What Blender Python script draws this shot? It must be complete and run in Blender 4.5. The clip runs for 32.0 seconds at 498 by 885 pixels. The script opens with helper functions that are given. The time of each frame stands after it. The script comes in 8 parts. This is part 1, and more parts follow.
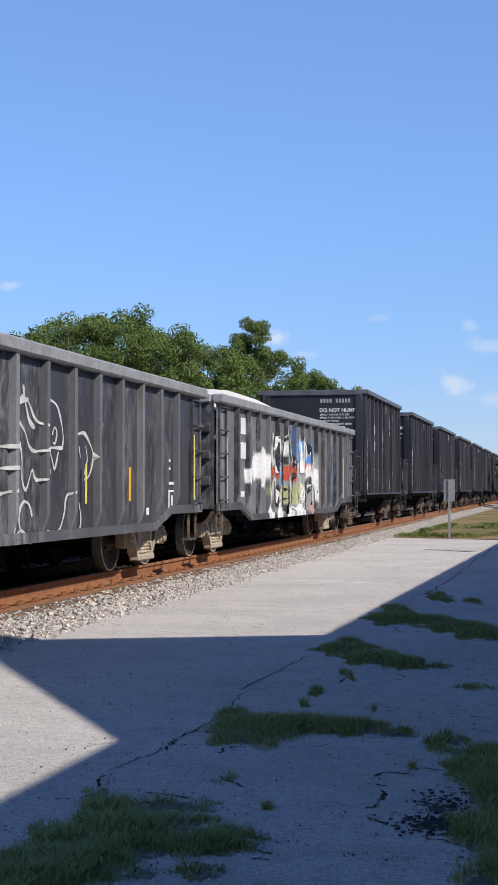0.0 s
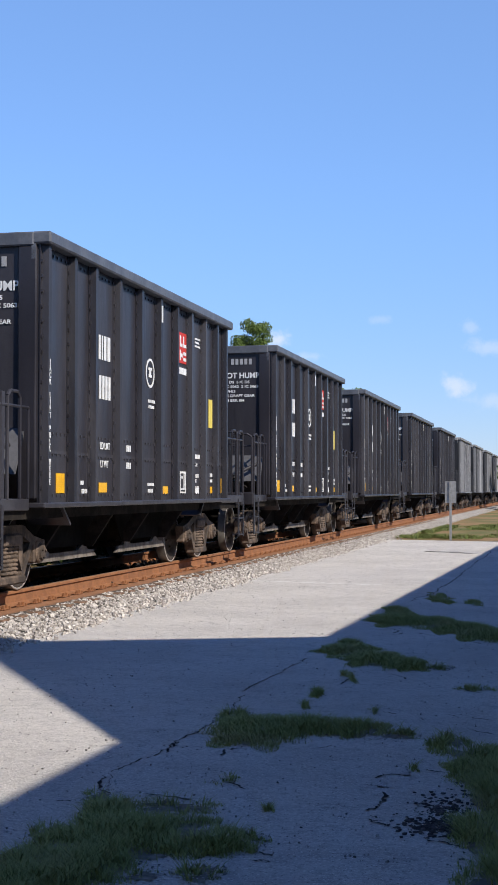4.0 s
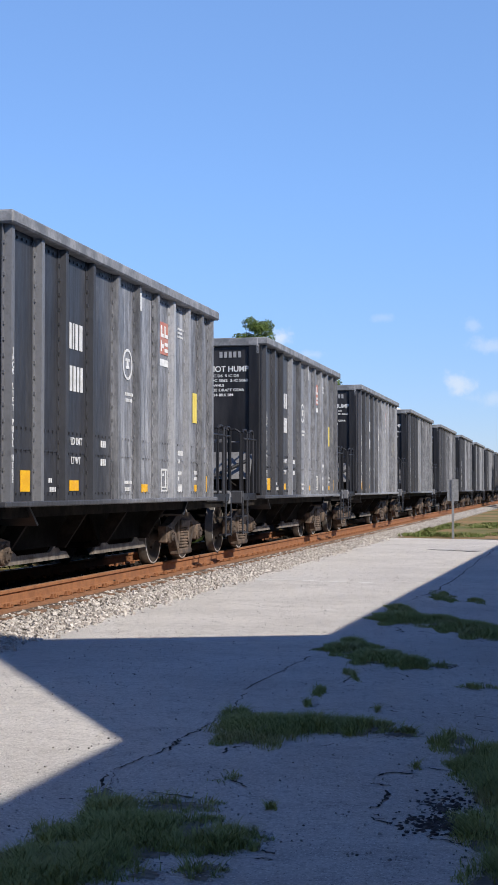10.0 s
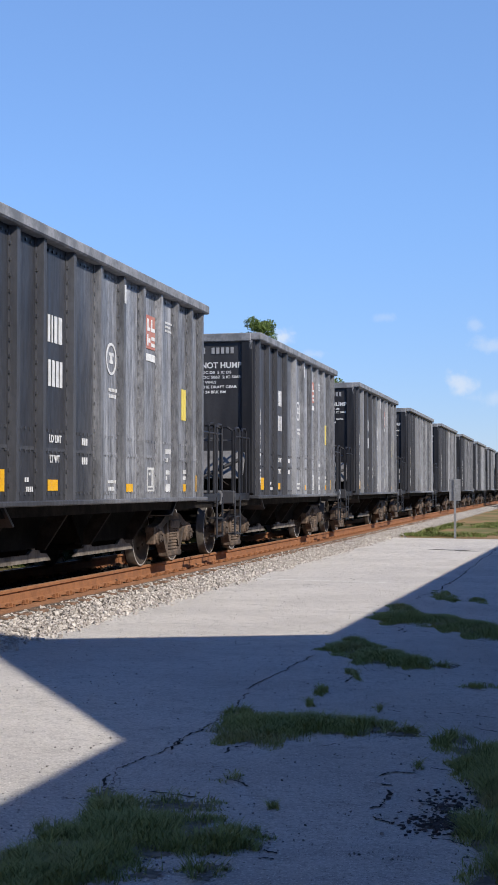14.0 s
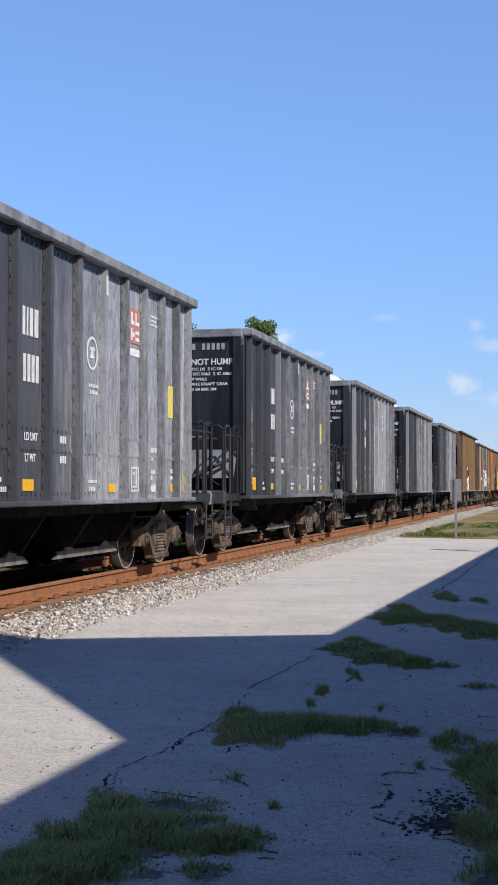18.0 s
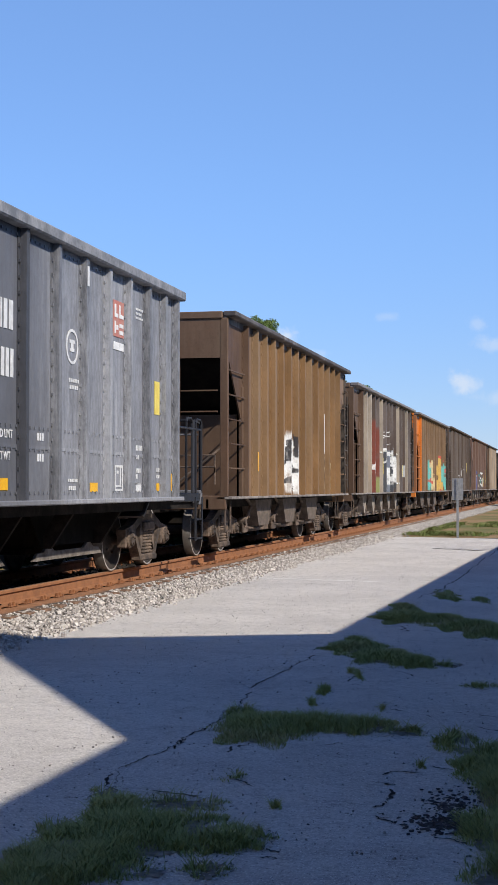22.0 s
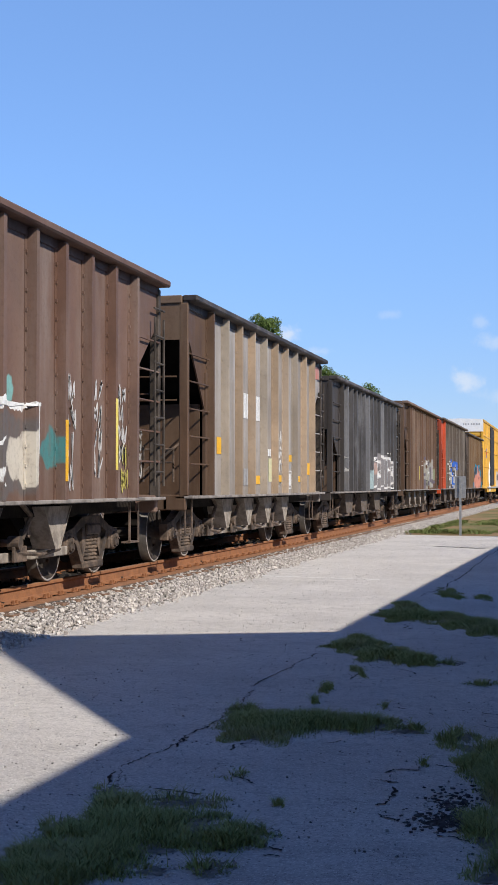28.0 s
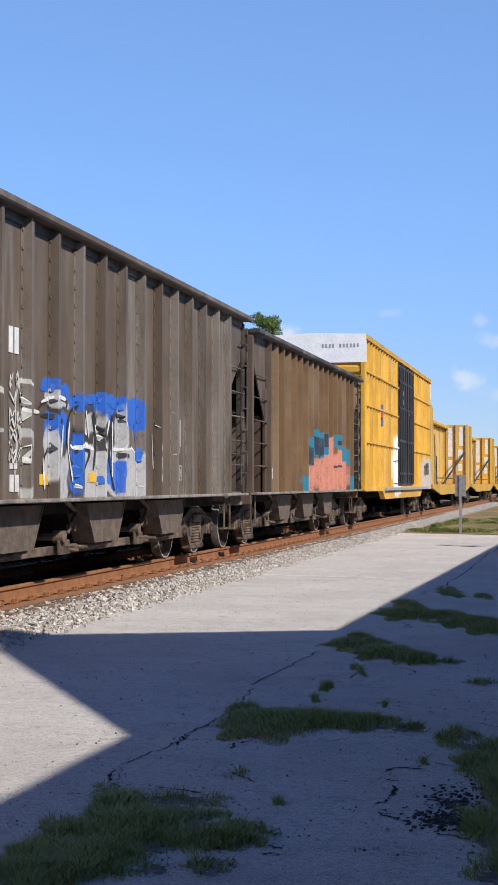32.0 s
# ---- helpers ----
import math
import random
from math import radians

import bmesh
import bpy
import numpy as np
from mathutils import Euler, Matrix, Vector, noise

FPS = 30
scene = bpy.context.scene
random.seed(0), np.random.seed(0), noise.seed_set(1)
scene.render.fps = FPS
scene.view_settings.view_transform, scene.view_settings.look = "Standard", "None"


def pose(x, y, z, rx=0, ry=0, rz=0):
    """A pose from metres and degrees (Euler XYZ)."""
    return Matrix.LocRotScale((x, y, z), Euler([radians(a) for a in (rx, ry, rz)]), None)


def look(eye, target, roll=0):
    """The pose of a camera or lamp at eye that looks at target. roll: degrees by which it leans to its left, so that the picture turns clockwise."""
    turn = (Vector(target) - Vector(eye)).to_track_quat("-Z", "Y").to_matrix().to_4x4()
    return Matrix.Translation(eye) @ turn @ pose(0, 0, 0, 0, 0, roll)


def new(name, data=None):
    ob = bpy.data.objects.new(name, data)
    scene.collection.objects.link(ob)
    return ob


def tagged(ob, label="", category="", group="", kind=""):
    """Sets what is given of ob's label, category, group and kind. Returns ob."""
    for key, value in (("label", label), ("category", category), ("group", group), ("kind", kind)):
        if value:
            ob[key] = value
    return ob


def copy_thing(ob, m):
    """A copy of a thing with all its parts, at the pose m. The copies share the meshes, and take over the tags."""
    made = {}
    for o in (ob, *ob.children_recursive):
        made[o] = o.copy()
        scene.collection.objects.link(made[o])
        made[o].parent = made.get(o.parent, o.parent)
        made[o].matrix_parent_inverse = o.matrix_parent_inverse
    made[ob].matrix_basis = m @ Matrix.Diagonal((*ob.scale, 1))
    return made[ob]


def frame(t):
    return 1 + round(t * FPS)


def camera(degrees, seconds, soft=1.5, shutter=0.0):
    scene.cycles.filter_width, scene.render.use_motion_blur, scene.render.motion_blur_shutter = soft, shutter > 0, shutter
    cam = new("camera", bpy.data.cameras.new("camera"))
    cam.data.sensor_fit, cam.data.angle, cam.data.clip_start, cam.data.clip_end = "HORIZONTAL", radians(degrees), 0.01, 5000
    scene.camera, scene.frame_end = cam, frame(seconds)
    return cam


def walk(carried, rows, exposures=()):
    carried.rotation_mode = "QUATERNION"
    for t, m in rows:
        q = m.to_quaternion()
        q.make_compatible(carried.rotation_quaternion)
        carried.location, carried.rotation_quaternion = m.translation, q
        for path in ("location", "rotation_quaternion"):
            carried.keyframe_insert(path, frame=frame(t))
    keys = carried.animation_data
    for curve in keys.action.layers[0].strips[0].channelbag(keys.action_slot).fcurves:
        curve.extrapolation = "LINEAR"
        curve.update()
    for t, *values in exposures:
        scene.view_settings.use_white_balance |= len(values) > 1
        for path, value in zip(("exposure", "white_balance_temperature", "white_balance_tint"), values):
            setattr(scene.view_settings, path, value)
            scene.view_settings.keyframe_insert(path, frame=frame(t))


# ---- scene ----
# ---- camera: held still on foot, drifting by a fraction of a degree ----
EYE = 1.55
RAIL_TOP = 0.34
TRACK_X = -7.27
SPEED = 13.185
ALONG = 0.9738
cam = camera(19.67, 32.0, soft=1.2, shutter=0.0)
DRIFT = [(0.0, -11.5, 0.9), (0.5, -11.3, 3.0), (1.5, -10.7, 4.5), (3.0, -10.0, 4.4), (4.5, -9.0, 3.6), (6.0, -8.2, 2.5),
         (7.5, -6.8, 1.6), (9.0, -6.0, 1.3), (11.0, -4.3, 0.3), (13.0, -2.6, 0.3), (15.5, -0.6, 0.0), (17.0, -0.3, 0.2),
         (19.0, 0.0, 0.0), (21.0, 2.0, -0.7), (23.0, 3.6, -1.7), (25.0, 5.0, -3.0), (27.5, 7.3, -4.2), (29.0, 8.0, -6.0),
         (30.5, 8.2, -6.8), (32.0, 7.8, -7.5)]
STEP = 0.02252
walk(cam, [(t, pose(0, 0, EYE, 90 + 1.85 + (b - 2.5) * STEP, 0.0, 12.44 + (a + 8.2) * STEP)) for t, a, b in DRIFT],
     exposures=[(0.0, 0.0), (1.0, 0.0), (3.5, 0.1), (6.0, 0.19), (9.0, 0.13), (12.0, 0.06), (20.0, 0.04), (32.0, 0.06)])

# ---- world, sun, exposure ----
SUN_WAY = Vector((-1.0, 0.595, -0.909)).normalized()
sun = new("sun", bpy.data.lights.new("sun", "SUN"))
sun.data.energy, sun.data.angle, sun.data.color = 5.0, radians(0.85), (1.0, 0.93, 0.82)
sun.matrix_world = look((30, -20, 30), Vector((30, -20, 30)) + SUN_WAY)

world = bpy.data.worlds.new("sky")
scene.world = world
world.use_nodes = True
wn, wl = world.node_tree.nodes, world.node_tree.links
wn.clear()
sky = wn.new("ShaderNodeTexSky")
sky.sky_type, sky.sun_disc = "NISHITA", False
sky.sun_elevation, sky.sun_rotation = radians(38), radians(120.7)
sky.altitude, sky.air_density, sky.dust_density, sky.ozone_density = 1200, 1.0, 0.15, 4.0
w_out, w_bg = wn.new("ShaderNodeOutputWorld"), wn.new("ShaderNodeBackground")
w_bg.inputs["Strength"].default_value = 0.145
w_co = wn.new("ShaderNodeTexCoord")


def way_of(yaw, up):
    """A direction from the camera: degrees left of straight ahead along the track, and degrees up."""
    a, b = radians(yaw), radians(up)
    return (-math.sin(a) * math.cos(b), math.cos(a) * math.cos(b), math.sin(b))


# a few small fair-weather clouds: way, half-width and half-height in degrees, how white
CLOUDS = [(11.35, 5.95, 1.0, 0.55, 0.8), (4.2, 4.1, 1.0, 0.75, 0.7), (3.6, 6.4, 0.6, 0.35, 0.3), (3.0, 5.6, 1.1, 0.5, 0.4),
          (7.2, 6.75, 0.7, 0.3, 0.22), (2.6, 3.5, 2.2, 0.5, 0.35), (21.8, 7.9, 0.9, 0.3, 0.5), (10.0, 5.3, 1.1, 0.3, 0.35)]
w_noise = wn.new("ShaderNodeTexNoise")
w_noise.inputs["Scale"].default_value, w_noise.inputs["Detail"].default_value, w_noise.inputs["Roughness"].default_value = 60, 6, 0.6
wl.new(w_co.outputs["Generated"], w_noise.inputs["Vector"])
cloud = None
for yaw, up, wide, high, white in CLOUDS:
    off = wn.new("ShaderNodeVectorMath")
    off.operation = "SUBTRACT"
    wl.new(w_co.outputs["Generated"], off.inputs[0])
    off.inputs[1].default_value = way_of(yaw, up)
    sc = wn.new("ShaderNodeVectorMath")
    sc.operation = "MULTIPLY"
    wl.new(off.outputs[0], sc.inputs[0])
    sc.inputs[1].default_value = (1 / radians(wide), 1 / radians(wide), 1 / radians(high))
    ln = wn.new("ShaderNodeVectorMath")
    ln.operation = "LENGTH"
    wl.new(sc.outputs[0], ln.inputs[0])
    ad = wn.new("ShaderNodeMath")
    ad.operation = "MULTIPLY_ADD"
    wl.new(w_noise.outputs["Fac"], ad.inputs[0])
    ad.inputs[1].default_value = 2.2
    ng = wn.new("ShaderNodeMath")
    ng.operation = "SUBTRACT"
    ng.inputs[0].default_value = -0.35
    wl.new(ln.outputs["Value"], ng.inputs[1])
    wl.new(ng.outputs[0], ad.inputs[2])
    mr = wn.new("ShaderNodeMapRange")
    mr.interpolation_type = "SMOOTHSTEP"
    mr.inputs["From Min"].default_value, mr.inputs["From Max"].default_value = -0.1, 0.75
    mr.inputs["To Min"].default_value, mr.inputs["To Max"].default_value = 0.0, white
    wl.new(ad.outputs[0], mr.inputs["Value"])
    if cloud is None:
        cloud = mr.outputs["Result"]
    else:
        mx = wn.new("ShaderNodeMath")
        mx.operation = "MAXIMUM"
        wl.new(cloud, mx.inputs[0])
        wl.new(mr.outputs["Result"], mx.inputs[1])
        cloud = mx.outputs[0]
w_mix = wn.new("ShaderNodeMix")
w_mix.data_type = "RGBA"
wl.new(cloud, w_mix.inputs["Factor"])
w_tone = wn.new("ShaderNodeMix")
w_tone.data_type, w_tone.blend_type = "RGBA", "MULTIPLY"
w_tone.inputs["Factor"].default_value = 1.0
w_tone.inputs["B"].default_value = (0.88, 1.0, 1.18, 1)
wl.new(sky.outputs["Color"], w_tone.inputs["A"])
w_haze = wn.new("ShaderNodeMix")
w_haze.data_type = "RGBA"
w_up = wn.new("ShaderNodeSeparateXYZ")
wl.new(w_co.outputs["Generated"], w_up.inputs[0])
w_thin = wn.new("ShaderNodeMapRange")
w_thin.interpolation_type = "SMOOTHSTEP"
for key, v in (("From Min", 0.36), ("From Max", 0.75), ("To Min", 0.42), ("To Max", 0.05)):
    w_thin.inputs[key].default_value = v
wl.new(w_up.outputs["Z"], w_thin.inputs["Value"])
wl.new(w_thin.outputs["Result"], w_haze.inputs["Factor"])
w_haze.inputs["B"].default_value = (1.66, 3.10, 6.2, 1)
wl.new(w_tone.outputs["Result"], w_haze.inputs["A"])
w_low = wn.new("ShaderNodeMix")
w_low.data_type, w_low.blend_type = "RGBA", "MULTIPLY"
w_near = wn.new("ShaderNodeMapRange")
w_near.interpolation_type = "SMOOTHSTEP"
for key, v in (("From Min", -0.02), ("From Max", 0.22), ("To Min", 1.0), ("To Max", 0.0)):
    w_near.inputs[key].default_value = v
wl.new(w_up.outputs["Z"], w_near.inputs["Value"])
wl.new(w_near.outputs["Result"], w_low.inputs["Factor"])
w_low.inputs["B"].default_value = (0.90, 0.80, 0.78, 1)
w_deep = wn.new("ShaderNodeMix")
w_deep.data_type, w_deep.blend_type = "RGBA", "MULTIPLY"
w_high = wn.new("ShaderNodeMapRange")
w_high.interpolation_type = "SMOOTHSTEP"
for key, v in (("From Min", 0.30), ("From Max", 1.0), ("To Min", 0.0), ("To Max", 1.0)):
    w_high.inputs[key].default_value = v
wl.new(w_up.outputs["Z"], w_high.inputs["Value"])
wl.new(w_high.outputs["Result"], w_deep.inputs["Factor"])
w_deep.inputs["B"].default_value = (0.42, 0.52, 0.70, 1)
wl.new(w_haze.outputs["Result"], w_deep.inputs["A"])
wl.new(w_deep.outputs["Result"], w_low.inputs["A"])
wl.new(w_low.outputs["Result"], w_mix.inputs["A"])
w_mix.inputs["B"].default_value = (4.9, 5.4, 6.2, 1)
wl.new(w_mix.outputs["Result"], w_bg.inputs["Color"])
wl.new(w_bg.outputs[0], w_out.inputs["Surface"])


# ---- materials ----
class Nodes:
    """Short-hand for building a node material."""

    def __init__(self, name):
        self.mat = bpy.data.materials.new(name)
        self.mat.use_nodes = True
        self.n, self.l = self.mat.node_tree.nodes, self.mat.node_tree.links
        self.bsdf = self.n["Principled BSDF"]
        self.co = self.n.new("ShaderNodeTexCoord").outputs["Object"]

    def put(self, socket, value):
        if isinstance(value, bpy.types.NodeSocket):
            self.l.new(value, socket)
        elif isinstance(value, tuple) and socket.type == "RGBA" and len(value) == 3:
            socket.default_value = (*value, 1)
        else:
            socket.default_value = value

    def math(self, op, a, b=0.0, c=0.0):
        k = self.n.new("ShaderNodeMath")
        k.operation = op
        for s, v in zip(k.inputs, (a, b, c)):
            self.put(s, v)
        return k.outputs[0]

    def noise(self, scale, detail=3.0, rough=0.55, stretch=(1, 1, 1), shift=0.0, distort=0.0):
        mp = self.n.new("ShaderNodeMapping")
        self.put(mp.inputs["Vector"], self.co)
        mp.inputs["Scale"].default_value = stretch
        mp.inputs["Location"].default_value = (shift, shift * 0.7, -shift)
        k = self.n.new("ShaderNodeTexNoise")
        self.l.new(mp.outputs[0], k.inputs["Vector"])
        k.inputs["Scale"].default_value, k.inputs["Detail"].default_value = scale, detail
        k.inputs["Roughness"].default_value, k.inputs["Distortion"].default_value = rough, distort
        return k.outputs["Fac"]

    def ramp(self, v, lo, hi, a=0.0, b=1.0):
        k = self.n.new("ShaderNodeMapRange")
        k.interpolation_type = "SMOOTHSTEP"
        self.put(k.inputs["Value"], v)
        for key, x in (("From Min", lo), ("From Max", hi), ("To Min", a), ("To Max", b)):
            k.inputs[key].default_value = x
        return k.outputs["Result"]

    def mix(self, fac, a, b, blend="MIX"):
        k = self.n.new("ShaderNodeMix")
        k.data_type, k.blend_type = "RGBA", blend
        self.put(k.inputs["Factor"], fac)
        self.put(k.inputs["A"], a)
        self.put(k.inputs["B"], b)
        return k.outputs["Result"]

    def xyz(self):
        k = self.n.new("ShaderNodeSeparateXYZ")
        self.l.new(self.co, k.inputs[0])
        return k.outputs

    def random(self):
        return self.n.new("ShaderNodeObjectInfo").outputs["Random"]

    def island(self):
        return self.n.new("ShaderNodeNewGeometry").outputs["Random Per Island"]

    def bump(self, height, strength=0.3, distance=0.01):
        k = self.n.new("ShaderNodeBump")
        k.inputs["Strength"].default_value, k.inputs["Distance"].default_value = strength, distance
        self.put(k.inputs["Height"], height)
        self.l.new(k.outputs[0], self.bsdf.inputs["Normal"])

    def done(self, colour, rough=0.6, metal=0.0, spec=0.5):
        self.put(self.bsdf.inputs["Base Color"], colour)
        self.put(self.bsdf.inputs["Roughness"], rough)
        self.put(self.bsdf.inputs["Metallic"], metal)
        self.bsdf.inputs["Specular IOR Level"].default_value = spec
        return self.mat


def scaled(c, k):
    return tuple(min(1.0, x * k) for x in c)


def tag_lines(k, colour, y0, y1, z0, z1, line, seed, size=1.2, width=1.0):
    """A tag drawn in loose sprayed lines."""
    x, y, z = k.xyz()
    yc, zc, ry, rz = (y0 + y1) / 2, (z0 + z1) / 2, (y1 - y0) / 2, (z1 - z0) / 2
    a = k.math("POWER", k.math("ABSOLUTE", k.math("DIVIDE", k.math("SUBTRACT", y, yc), ry)), 4.0)
    b = k.math("POWER", k.math("ABSOLUTE", k.math("DIVIDE", k.math("SUBTRACT", z, zc), rz)), 4.0)
    mask = k.math("MULTIPLY", k.math("LESS_THAN", k.math("ADD", a, b), 1.0), k.math("GREATER_THAN", x, 0.5))
    inner = k.noise(size, 1.0, 0.4, stretch=(0.2, 1.0, 0.7), shift=seed, distort=1.2)
    stroke = k.ramp(k.math("ABSOLUTE", k.math("SUBTRACT", inner, 0.5)), 0.010 * width, 0.022 * width, 1.0, 0.0)
    return k.mix(k.math("MULTIPLY", stroke, mask), colour, line)


def sprayed(k, colour, shapes, seed):
    """Sprayed figures on a car's near side: soft ellipses, blocks and rings, one over the other."""
    x, y, z = k.xyz()
    wy = k.math("MULTIPLY_ADD", k.noise(3.0, 3, 0.55, stretch=(0.2, 1, 1), shift=seed), 0.30, -0.15)
    wz = k.math("MULTIPLY_ADD", k.noise(2.6, 3, 0.55, stretch=(0.2, 1, 0.7), shift=seed + 5), 0.44, -0.22)
    y, z = k.math("ADD", y, wy), k.math("ADD", z, wz)
    near = k.math("GREATER_THAN", x, 0.5)
    fade = k.ramp(k.noise(6, 5, 0.75, stretch=(1, 1, 0.5), shift=seed + 1), 0.26, 0.52, 0.35, 0.97)
    hold = k.math("MULTIPLY", near, fade)
    for kind, yc, zc, ry, rz, slant, paint in shapes:
        yc, ry = yc * ALONG, ry * ALONG
        p = 4.0 if kind == "b" else 2.0
        dz = k.math("SUBTRACT", z, zc)
        dy = k.math("SUBTRACT", y, yc)
        if slant:
            dy = k.math("MULTIPLY_ADD", dz, -slant, dy)
        a = k.math("POWER", k.math("ABSOLUTE", k.math("MULTIPLY", dy, 1 / ry)), p)
        b = k.math("POWER", k.math("ABSOLUTE", k.math("MULTIPLY", dz, 1 / rz)), p)
        d = k.math("ADD", a, b)
        if kind == "r":
            w = 0.055 / max(0.08, min(ry, rz))
            m = k.ramp(k.math("ABSOLUTE", k.math("SUBTRACT", d, 1.0)), w * 0.6, w, 1.0, 0.0)
        else:
            m = k.ramp(d, 0.75, 1.25, 1.0, 0.0)
        colour = k.mix(k.math("MULTIPLY", m, hold), colour, paint)
    return colour


def car_paint(name, base, dust=(0.42, 0.40, 0.37), dusty=0.3, rust=(0.16, 0.07, 0.03), rusty=0.1, rough=0.5, marks=(), seed=0.0, sheen=0.32, run=0.13, grain=2.6, lee=False):
    """Old paint on sheet steel, with stains, streaks that run down, dust and rust, and sprayed marks."""
    k = Nodes(name)
    stain = k.noise(0.8, 4, 0.6, shift=seed)
    c = k.mix(k.ramp(stain, 0.3, 0.7), scaled(base, 0.78), scaled(base, 1.18))
    streak = k.noise(grain, 6, 0.7, stretch=(1, 1, run), shift=seed + 2)
    panel = k.noise(0.55, 1, 0.5, stretch=(0.1, 1.3, 0.1), shift=seed + 9)
    amount = k.math("MULTIPLY", k.ramp(streak, 0.38, 0.75), k.ramp(panel, 0.38, 0.62, dusty * 0.35, dusty * 1.7))
    if lee:
        back = k.math("ADD", k.xyz()[1], k.math("MULTIPLY", k.noise(0.9, 2, 0.5, stretch=(0.1, 1, 0.3), shift=seed + 6), 2.4))
        settled = k.ramp(back, 3.6, 6.2, 0.10, 1.0)
        fine = k.ramp(k.noise(20, 5, 0.75, stretch=(1, 1, 0.20), shift=seed + 3), 0.32, 0.70, dusty * 0.06, dusty * 0.55)
        film_of_dust = k.ramp(k.noise(2.2, 5, 0.7, stretch=(1, 1, 0.6), shift=seed + 7), 0.30, 0.72, dusty * 0.05, dusty * 0.27)
        amount = k.math("MULTIPLY", settled, k.math("ADD", k.math("MULTIPLY", amount, 0.40), k.math("ADD", fine, film_of_dust)))
    c = k.mix(amount, c, dust)
    tone = k.random()
    c = k.mix(k.ramp(tone, 0.62, 1.0, 0.0, min(0.4, dusty)), c, dust)
    c = k.mix(k.ramp(tone, 0.0, 0.4, 0.45, 0.0), c, scaled(base, 0.6))
    spots = k.noise(7, 5, 0.7, shift=seed + 4)
    c = k.mix(k.ramp(spots, 0.62, 0.72, 0.0, min(1.0, rusty * 3)), c, rust)
    for kind, *args in marks:
        c = {"shapes": sprayed, "tag": tag_lines}[kind](k, c, *args)
    grime = k.noise(16, 4, 0.7, shift=seed + 5)
    c = k.mix(k.ramp(grime, 0.45, 0.8, 0.0, 0.35), c, scaled(base, 0.5), "MIX")
    k.bump(k.math("ADD", k.noise(1.8, 2, 0.5, shift=seed), k.math("MULTIPLY", k.noise(40, 3, 0.6), 0.12)), 0.35, 0.03)
    return k.done(c, k.ramp(streak, 0.3, 0.75, rough - 0.08, min(0.95, rough + 0.2)), 0.0, sheen)


def worn(name, base, other, rough=0.6, metal=0.0, scale=6.0, spec=0.4, bump=0.3, island=False):
    """A surface of two tones with fine grain."""
    k = Nodes(name)
    c = k.mix(k.ramp(k.noise(scale, 5, 0.65), 0.35, 0.68), base, other)
    c = k.mix(k.ramp(k.noise(scale * 7, 3, 0.6), 0.4, 0.8, 0, 0.4), c, scaled(base, 0.55))
    if island:
        c = k.mix(k.ramp(k.island(), 0, 1, 0, 0.45), c, scaled(other, 0.55))
    k.bump(k.noise(scale * 5, 4, 0.65), bump, 0.01)
    return k.done(c, rough, metal, spec)


MAT = {
    "wheel": worn("wheel_steel", (0.030, 0.024, 0.020), (0.075, 0.058, 0.048), 0.75, 0.1),
    "tread": worn("polished_tread", (0.62, 0.60, 0.58), (0.42, 0.39, 0.37), 0.45, 0.3),
    "running": worn("running_surface", (0.10, 0.09, 0.08), (0.06, 0.052, 0.047), 0.5, 0.2),
    "truck": worn("truck_casting", (0.045, 0.034, 0.028), (0.19, 0.135, 0.10), 0.85, 0.0, 4),
    "truck_pale": worn("pale_truck_casting", (0.42, 0.36, 0.28), (0.28, 0.22, 0.16), 0.8, 0.0, 5),
    # underframe steel coloured near black for the car's own shade
    "under": worn("shade_dark_underframe", (0.012, 0.0105, 0.010), (0.030, 0.025, 0.021), 0.9, 0.0, 4, 0.08),
    # black stands in for the deep shade under the cars and inside the hopper ends
    "dark": worn("underside_shade", (0.006, 0.0055, 0.0055), (0.012, 0.011, 0.010), 0.95, 0.0, 4, 0.05),
    "apron_dust": worn("stone_dust_on_steel", (0.22, 0.215, 0.22), (0.11, 0.11, 0.115), 0.9, 0.0, 3),
    "apron_grey": worn("thin_dust_on_black_steel", (0.10, 0.10, 0.11), (0.05, 0.05, 0.055), 0.8, 0.0, 3),
    "gate_dust": worn("dusty_gate_steel", (0.22, 0.19, 0.165), (0.08, 0.068, 0.058), 0.9, 0.0, 5),
    "white": worn("white_lettering", (0.80, 0.80, 0.79), (0.62, 0.62, 0.61), 0.6, 0.0, 9),
    "bright_white": worn("fresh_white_paint", (0.90, 0.90, 0.89), (0.82, 0.82, 0.81), 0.5, 0.0, 3),
    "dim": worn("faded_lettering", (0.36, 0.36, 0.37), (0.28, 0.28, 0.29), 0.6, 0.0, 9),
    "yellow": worn("yellow_reflector", (0.85, 0.47, 0.02), (0.75, 0.38, 0.02), 0.35, 0.0, 9),
    "pale_yellow": worn("faded_yellow_strip", (0.80, 0.66, 0.16), (0.72, 0.55, 0.10), 0.45, 0.0, 9),
    "red": worn("red_plate", (0.60, 0.03, 0.02), (0.50, 0.05, 0.03), 0.5, 0.0, 9),
    "sill_dust": worn("dusty_sill_flange", (0.30, 0.27, 0.245), (0.12, 0.10, 0.088), 0.85, 0.0, 3),
    "sill": worn("dark_brown_steel", (0.030, 0.023, 0.018), (0.10, 0.08, 0.065), 0.8, 0.0, 3),
    "stone_load": worn("crushed_limestone", (0.72, 0.70, 0.66), (0.58, 0.56, 0.52), 0.95, 0.0, 9),
    "steel": worn("grey_galvanised_steel", (0.34, 0.34, 0.34), (0.24, 0.24, 0.24), 0.5, 0.4, 8),
}


